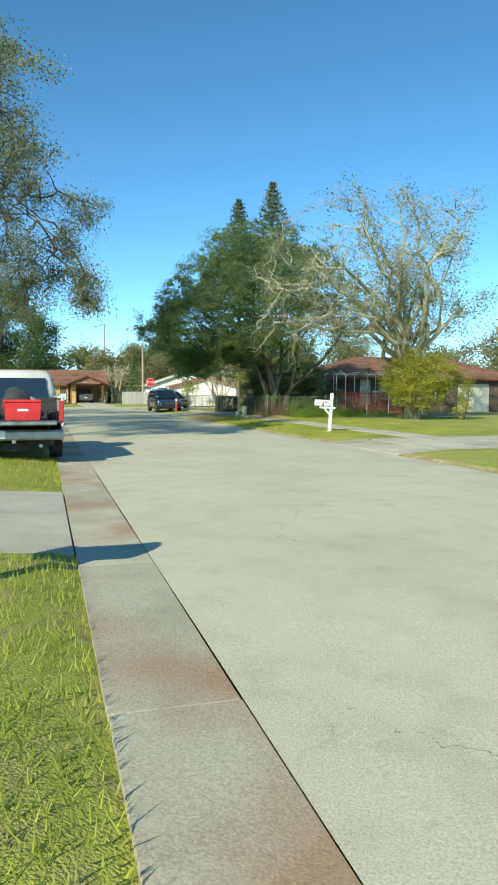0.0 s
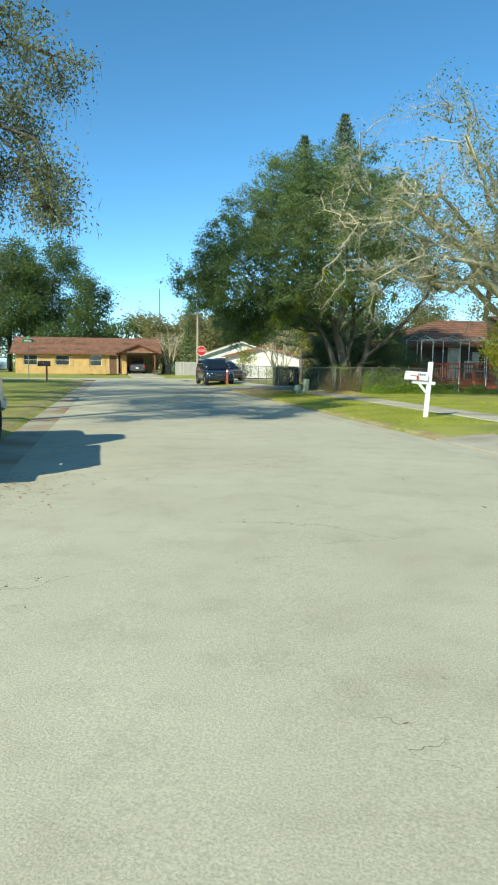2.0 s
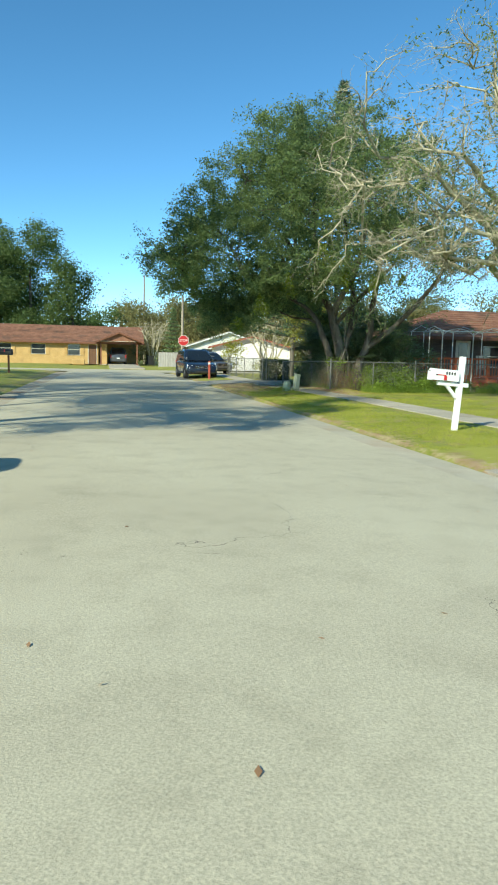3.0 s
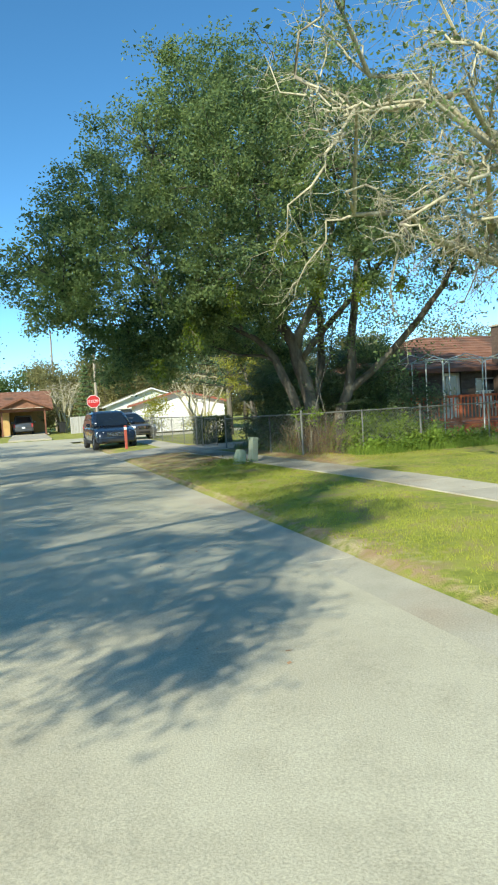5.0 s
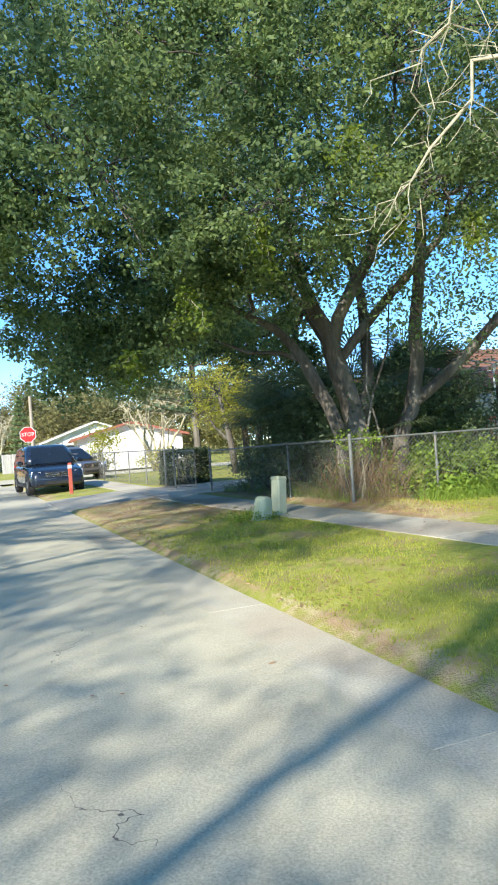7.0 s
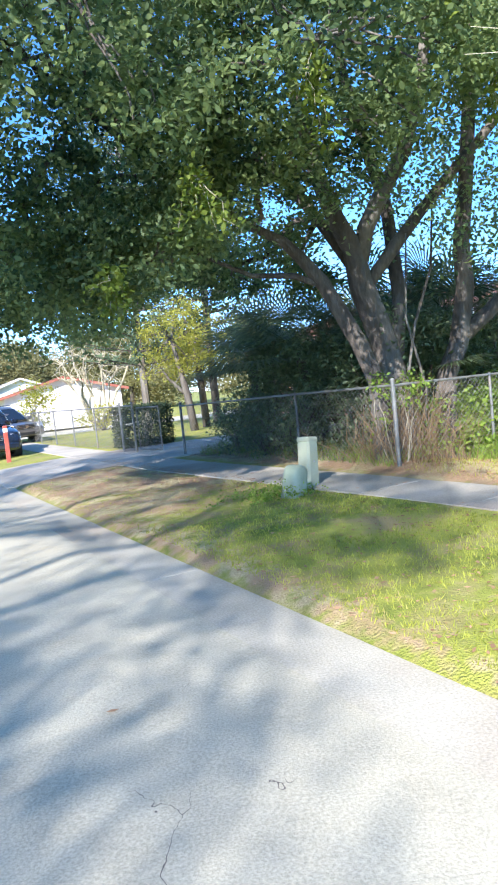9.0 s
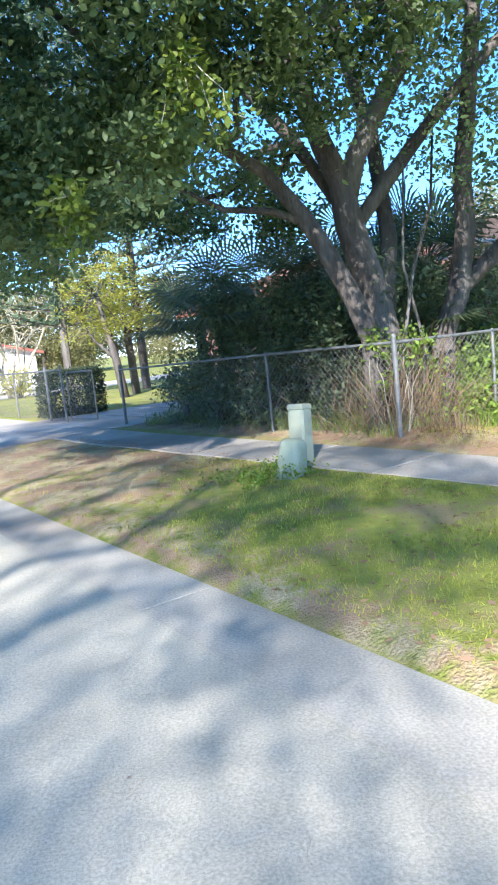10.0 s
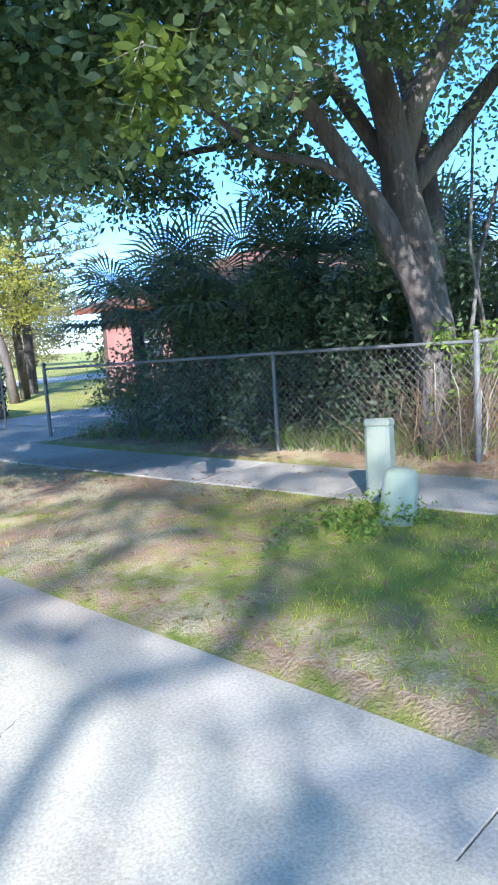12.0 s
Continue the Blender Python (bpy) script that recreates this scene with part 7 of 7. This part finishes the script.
def porch():
    """Red-stained deck with balusters, and the deck's skirt boards."""
    t = thing("porch_deck", at_sn(38.6, 19.2, 0.1), "red-stained timber porch deck with a slatted railing", "porch")
    w, d, z = 4.9, 5.1, 0.52
    me = mesh_of("deck_board", bx((w, 0.135, 0.035), (0, 0, 0), 0.004), DECK_RED)
    for i in range(36):
        o = new("deck_board", me)
        o.parent = t
        o.matrix_basis = pose(w / 2, 0.08 + i * 0.142, z)
    sk = mesh_of("skirt_board", bx((w, 0.03, 0.17), (0, 0, 0), 0.004), DECK_RED)
    for i in range(2):
        o = new("skirt_board", sk)
        o.parent = t
        o.matrix_basis = pose(w / 2, -0.01, z - 0.12 - i * 0.18)
    for x in (0.05, 1.65, 3.25, 4.85):
        for y in (0.05, 5.0):
            part("deck_post", bx((0.09, 0.09, z + 0.95 if y < 1 else z + 0.02), (x, y, (z + 0.95) / 2 if y < 1 else (z + 0.02) / 2), 0.006), DECK_RED, t)
    for zz in (z + 0.12, z + 0.9):
        part("hand_rail", bx((w, 0.05, 0.08), (w / 2, 0.05, zz), 0.006), DECK_RED, t)
        part("side_rail", bx((0.05, 5.0, 0.08), (0.05, 2.5, zz), 0.006), DECK_RED, t)
    bal = mesh_of("baluster", bx((0.035, 0.03, 0.78), (0, 0, 0), 0.003), DECK_RED)
    for i in range(34):
        o = new("baluster", bal)
        o.parent = t
        o.matrix_basis = pose(0.12 + i * 0.141, 0.05, z + 0.51)
    for i in range(33):
        o = new("baluster", bal)
        o.parent = t
        o.matrix_basis = pose(0.05, 0.15 + i * 0.145, z + 0.51)
    return t


porch()


def pergola():
    t = thing("metal_pergola", at_sn(38.0, 19.2, 0.1), "thin white metal pergola frame in front of the porch", "pergola")
    xs = (0.0, 0.62, 2.1, 3.6)
    for x in xs:
        part("pergola_post", tb([(x, 0, -0.1), (x, 0, 2.62)], 0.022, 8), WHITE, t)
        part("back_post", tb([(x, 1.9, 0.5), (x, 1.9, 2.62)], 0.022, 8), WHITE, t)
        part("rafter", tb([(x, -0.1, 2.62), (x, 0.9, 2.86), (x, 2.0, 2.62)], 0.018, 6), WHITE, t)
    for a, b in zip(xs, xs[1:]):
        m = (a + b) / 2
        part("arch", tb([(a, 0, 2.45), (a + (m - a) * 0.4, 0, 2.66), (m, 0, 2.74), (b - (b - m) * 0.4, 0, 2.66), (b, 0, 2.45)], 0.014, 6), WHITE, t)
        part("cross_bar", tb([(a, 0, 2.62), (b, 1.9, 2.62)], 0.011, 5), WHITE, t)
        part("cross_bar", tb([(b, 0, 2.62), (a, 1.9, 2.62)], 0.011, 5), WHITE, t)
    part("beam", tb([(xs[0], 0, 2.62), (xs[-1], 0, 2.62)], 0.018, 6), WHITE, t)
    return t


pergola()


def awning():
    t = thing("canopy_tent", at_sn(38.3, 24.2, 0.1), "white fabric canopy on thin metal legs beside the porch", "canopy")
    for x, y in ((0, 0), (2.6, 0), (0, 2.4), (2.6, 2.4)):
        part("canopy_leg", tb([(x, y, -0.05), (x, y, 2.45)], 0.02, 8), WHITE, t)
    rings = []
    for f, z in ((1.0, 2.42), (1.0, 2.62), (0.55, 2.98), (0.05, 3.2)):
        rings.append([(1.3 + (x - 1.3) * f, 1.2 + (y - 1.2) * f, z) for x, y in ((-0.05, -0.05), (1.3, -0.08), (2.65, -0.05), (2.68, 1.2), (2.65, 2.45), (1.3, 2.48), (-0.05, 2.45), (-0.08, 1.2))])
    part("fabric_roof", loft(bmesh.new(), rings), WHITE, t)
    return t


awning()


def porch_chair(x, y, turn, material, label):
    m = at_sn(38.6, 19.2, 0.1) @ pose(x, y, 0.54, 0, 0, turn)
    t = thing("porch_chair", m, label, "chair", "chairs on the porch")
    part("seat", bx((0.5, 0.48, 0.04), (0, 0, 0.42), 0.01), material, t)
    for i in range(4):
        part("back_slat", bx((0.09, 0.02, 0.6), (-0.18 + i * 0.12, 0.24, 0.75), 0.005, (-8, 0, 0)), material, t)
    for sx in (-0.23, 0.23):
        for sy in (-0.2, 0.22):
            part("leg", bx((0.05, 0.05, 0.42), (sx, sy, 0.21), 0.006), material, t)
        part("armrest", bx((0.07, 0.5, 0.03), (sx * 1.1, 0, 0.64), 0.006), material, t)
    return t


porch_chair(1.2, 1.3, 5, BROWN_WOOD, "brown slatted wooden chair on the red porch")
porch_chair(3.7, 1.4, -20, TRIM_W, "cream slatted chair on the red porch")


# ---- small growth and litter ----
def grass_field(name, rects, count, seed, h, material, label, bare_ok=0.35):
    """Blades scattered over rectangles (s0, s1, n0, n1), thinner in worn patches."""
    rng = np.random.default_rng(seed)
    area = [abs((b - a) * (d - c)) for a, b, c, d in rects]
    vs = []
    for (a, b, c, d), ar in zip(rects, area):
        k = int(count * ar / sum(area))
        for s, n in zip(rng.uniform(a, b, k), rng.uniform(c, d, k)):
            f = nz(s, n, 0.8, 12) + 0.35 * nz(s, n, 3.0, 4)
            if f < -0.05 - bare_ok * 0.3 and rng.uniform() < 0.85:
                continue
            if n > 9 and rng.uniform() < 0.97 * math.exp(-((s - 40.3) / 4.4) ** 4) * math.exp(-((n - 11.3) / 1.7) ** 4):
                continue
            if abs(n - walk_mid(s)) < WALK_W / 2 + 0.02:
                continue
            q = P(s, n, ground_z(s, n) - 0.005)
            ln = h * rng.uniform(0.5, 1.4)
            a2 = rng.uniform(0, 6.28)
            side = Vector((math.cos(a2), math.sin(a2), 0)) * 0.0045 * rng.uniform(0.7, 1.5)
            tip = q + Vector((rng.normal() * 0.4 * ln, rng.normal() * 0.4 * ln, ln))
            vs += [q - side, q + side, tip]
    o = raw(name, np.array([tuple(v) for v in vs]), 3, material)
    return tagged(o, label, "grass", kind="stuff")


grass_field("verge_grass", [(19, 42.3, 10.2, 12.55)], 62000, 401, 0.034, BLADE, "short patchy verge grass, green and straw-coloured")
grass_field("lawn_grass", [(19, 35.6, 13.85, 17.5)], 38000, 402, 0.036, BLADE, "short lawn grass beside the sidewalk")
grass_field("near_lawn_grass", [(8.1, 14, -4, 1.88), (-3, 3.72, -3, 1.88)], 30000, 403, 0.07, BLADE, "lush short lawn grass beside the driveway", 0.0)
grass_field("joint_weeds", [(-2, 24, 2.55, 2.59), (3.8, 8, 1.875, 1.9), (6.9, 7.3, 2.4, 2.62)], 1000, 406, 0.035, WEED, "small weeds in the joint between gutter and street", 0.0)
grass_field("edge_grass", [(35.9, 42.4, 14.0, 14.4), (34.9, 35.8, 14.1, 15.0)], 900, 404, 0.24, DRY, "long dry grass at the foot of the fence", 0.0)
grass_field("fence_grass", [(35.9, 42.4, 13.95, 14.8), (34.9, 36.3, 15.2, 22)], 9000, 405, 0.24, WEED, "long green grass at the foot of the fence", 0.0)


def litter(rects, count, seed):
    rng = np.random.default_rng(seed)
    pts = []
    for a, b, c, d in rects:
        k = int(count * (b - a) * (d - c))
        for s, n in zip(rng.uniform(a, b, k), rng.uniform(c, d, k)):
            z = max(ground_z(s, n), street_z(s, n) if ROAD_L < n < ROAD_R else -0.003 if ROAD_L - 0.66 < n <= ROAD_L else -1)
            if abs(n - walk_mid(s)) < WALK_W / 2:
                z = 0.134
            pts.append(P(s, n, z + 0.006))
    k = len(pts)
    p = np.array([tuple(q) for q in pts])
    d = rand_dirs(rng, k)
    d[:, 2] *= 0.25
    w = np.cross(d, np.array((0, 0, 1.0))) * 0.5 + rand_dirs(rng, k) * 0.12
    ln = rng.uniform(0.03, 0.075, (k, 1))
    v = np.stack((p, p + d * ln * 0.5 + w * ln * 0.5, p + d * ln, p + d * ln * 0.5 - w * ln * 0.5), axis=1).reshape(-1, 3)
    v[:, 2] = np.maximum(v[:, 2], np.repeat(p[:, 2] - 0.004, 4))
    o = raw("leaf_litter", v, 4, LITTER)
    return tagged(o, "scattered brown fallen leaves", "leaves", kind="stuff")


litter([(33.5, 43, 13.75, 15.5), (33.4, 43, 13.7, 14.5)], 150, 501)
litter([(30, 44, 10.1, 12.6), (36, 44, 10.4, 12.5), (36.2, 42, 11.0, 12.6)], 70, 502)
litter([(26, 44, 12.6, 13.75)], 7, 503)
litter([(33.2, 36.8, 13.75, 15.2)], 240, 505)
litter([(4, 40, 2.7, 9.5)], 0.5, 504)
litter([(29, 36, 10.2, 12.6)], 22, 507)
litter([(8.2, 14.5, 1.92, 2.25), (11.0, 13.8, 2.3, 3.4), (11.6, 13.2, 2.2, 2.9)], 45, 506)


# hanging sprays of young leaves at the crown's edge
def spray(q, seed, k=5, f=1.0):
    rng = np.random.default_rng(seed)
    b = Vector(q)
    t = thing("leaf_spray", pose(*b), "drooping sprig of bright young leaves at the crown's edge", "foliage")
    bm, pts = bmesh.new(), []
    for _ in range(k):
        e = Vector((rng.normal() * 0.25, rng.normal() * 0.25, -rng.uniform(0.3, 0.8))) * f
        path = bent((0, 0, 0.06), e, rng, 0.3, 5)
        tube(bm, path, [0.005, 0.0045, 0.004, 0.003, 0.0025, 0.002], 4)
        for w in path:
            pts += [np.array(w) + rng.normal(size=3) * 0.05 for _ in range(7)]
    part("twig", bm, TWIG, t)
    under(raw("leaves", leaf_hexes(rng, np.array(pts), 0.085, 0.045, 0.35), 6, LEAF_LIME), t)
    return t


for i, q in enumerate(((-3.43, 36.84, 2.75), (-2.5, 36.2, 3.5), (-1.4, 35.6, 4.3), (0.6, 35.9, 4.4), (1.6, 36.0, 4.2), (-0.2, 35.2, 5.2), (2.6, 36.8, 4.4))):
    spray(q, 600 + i, 6, 0.48 if i == 0 else 0.8)
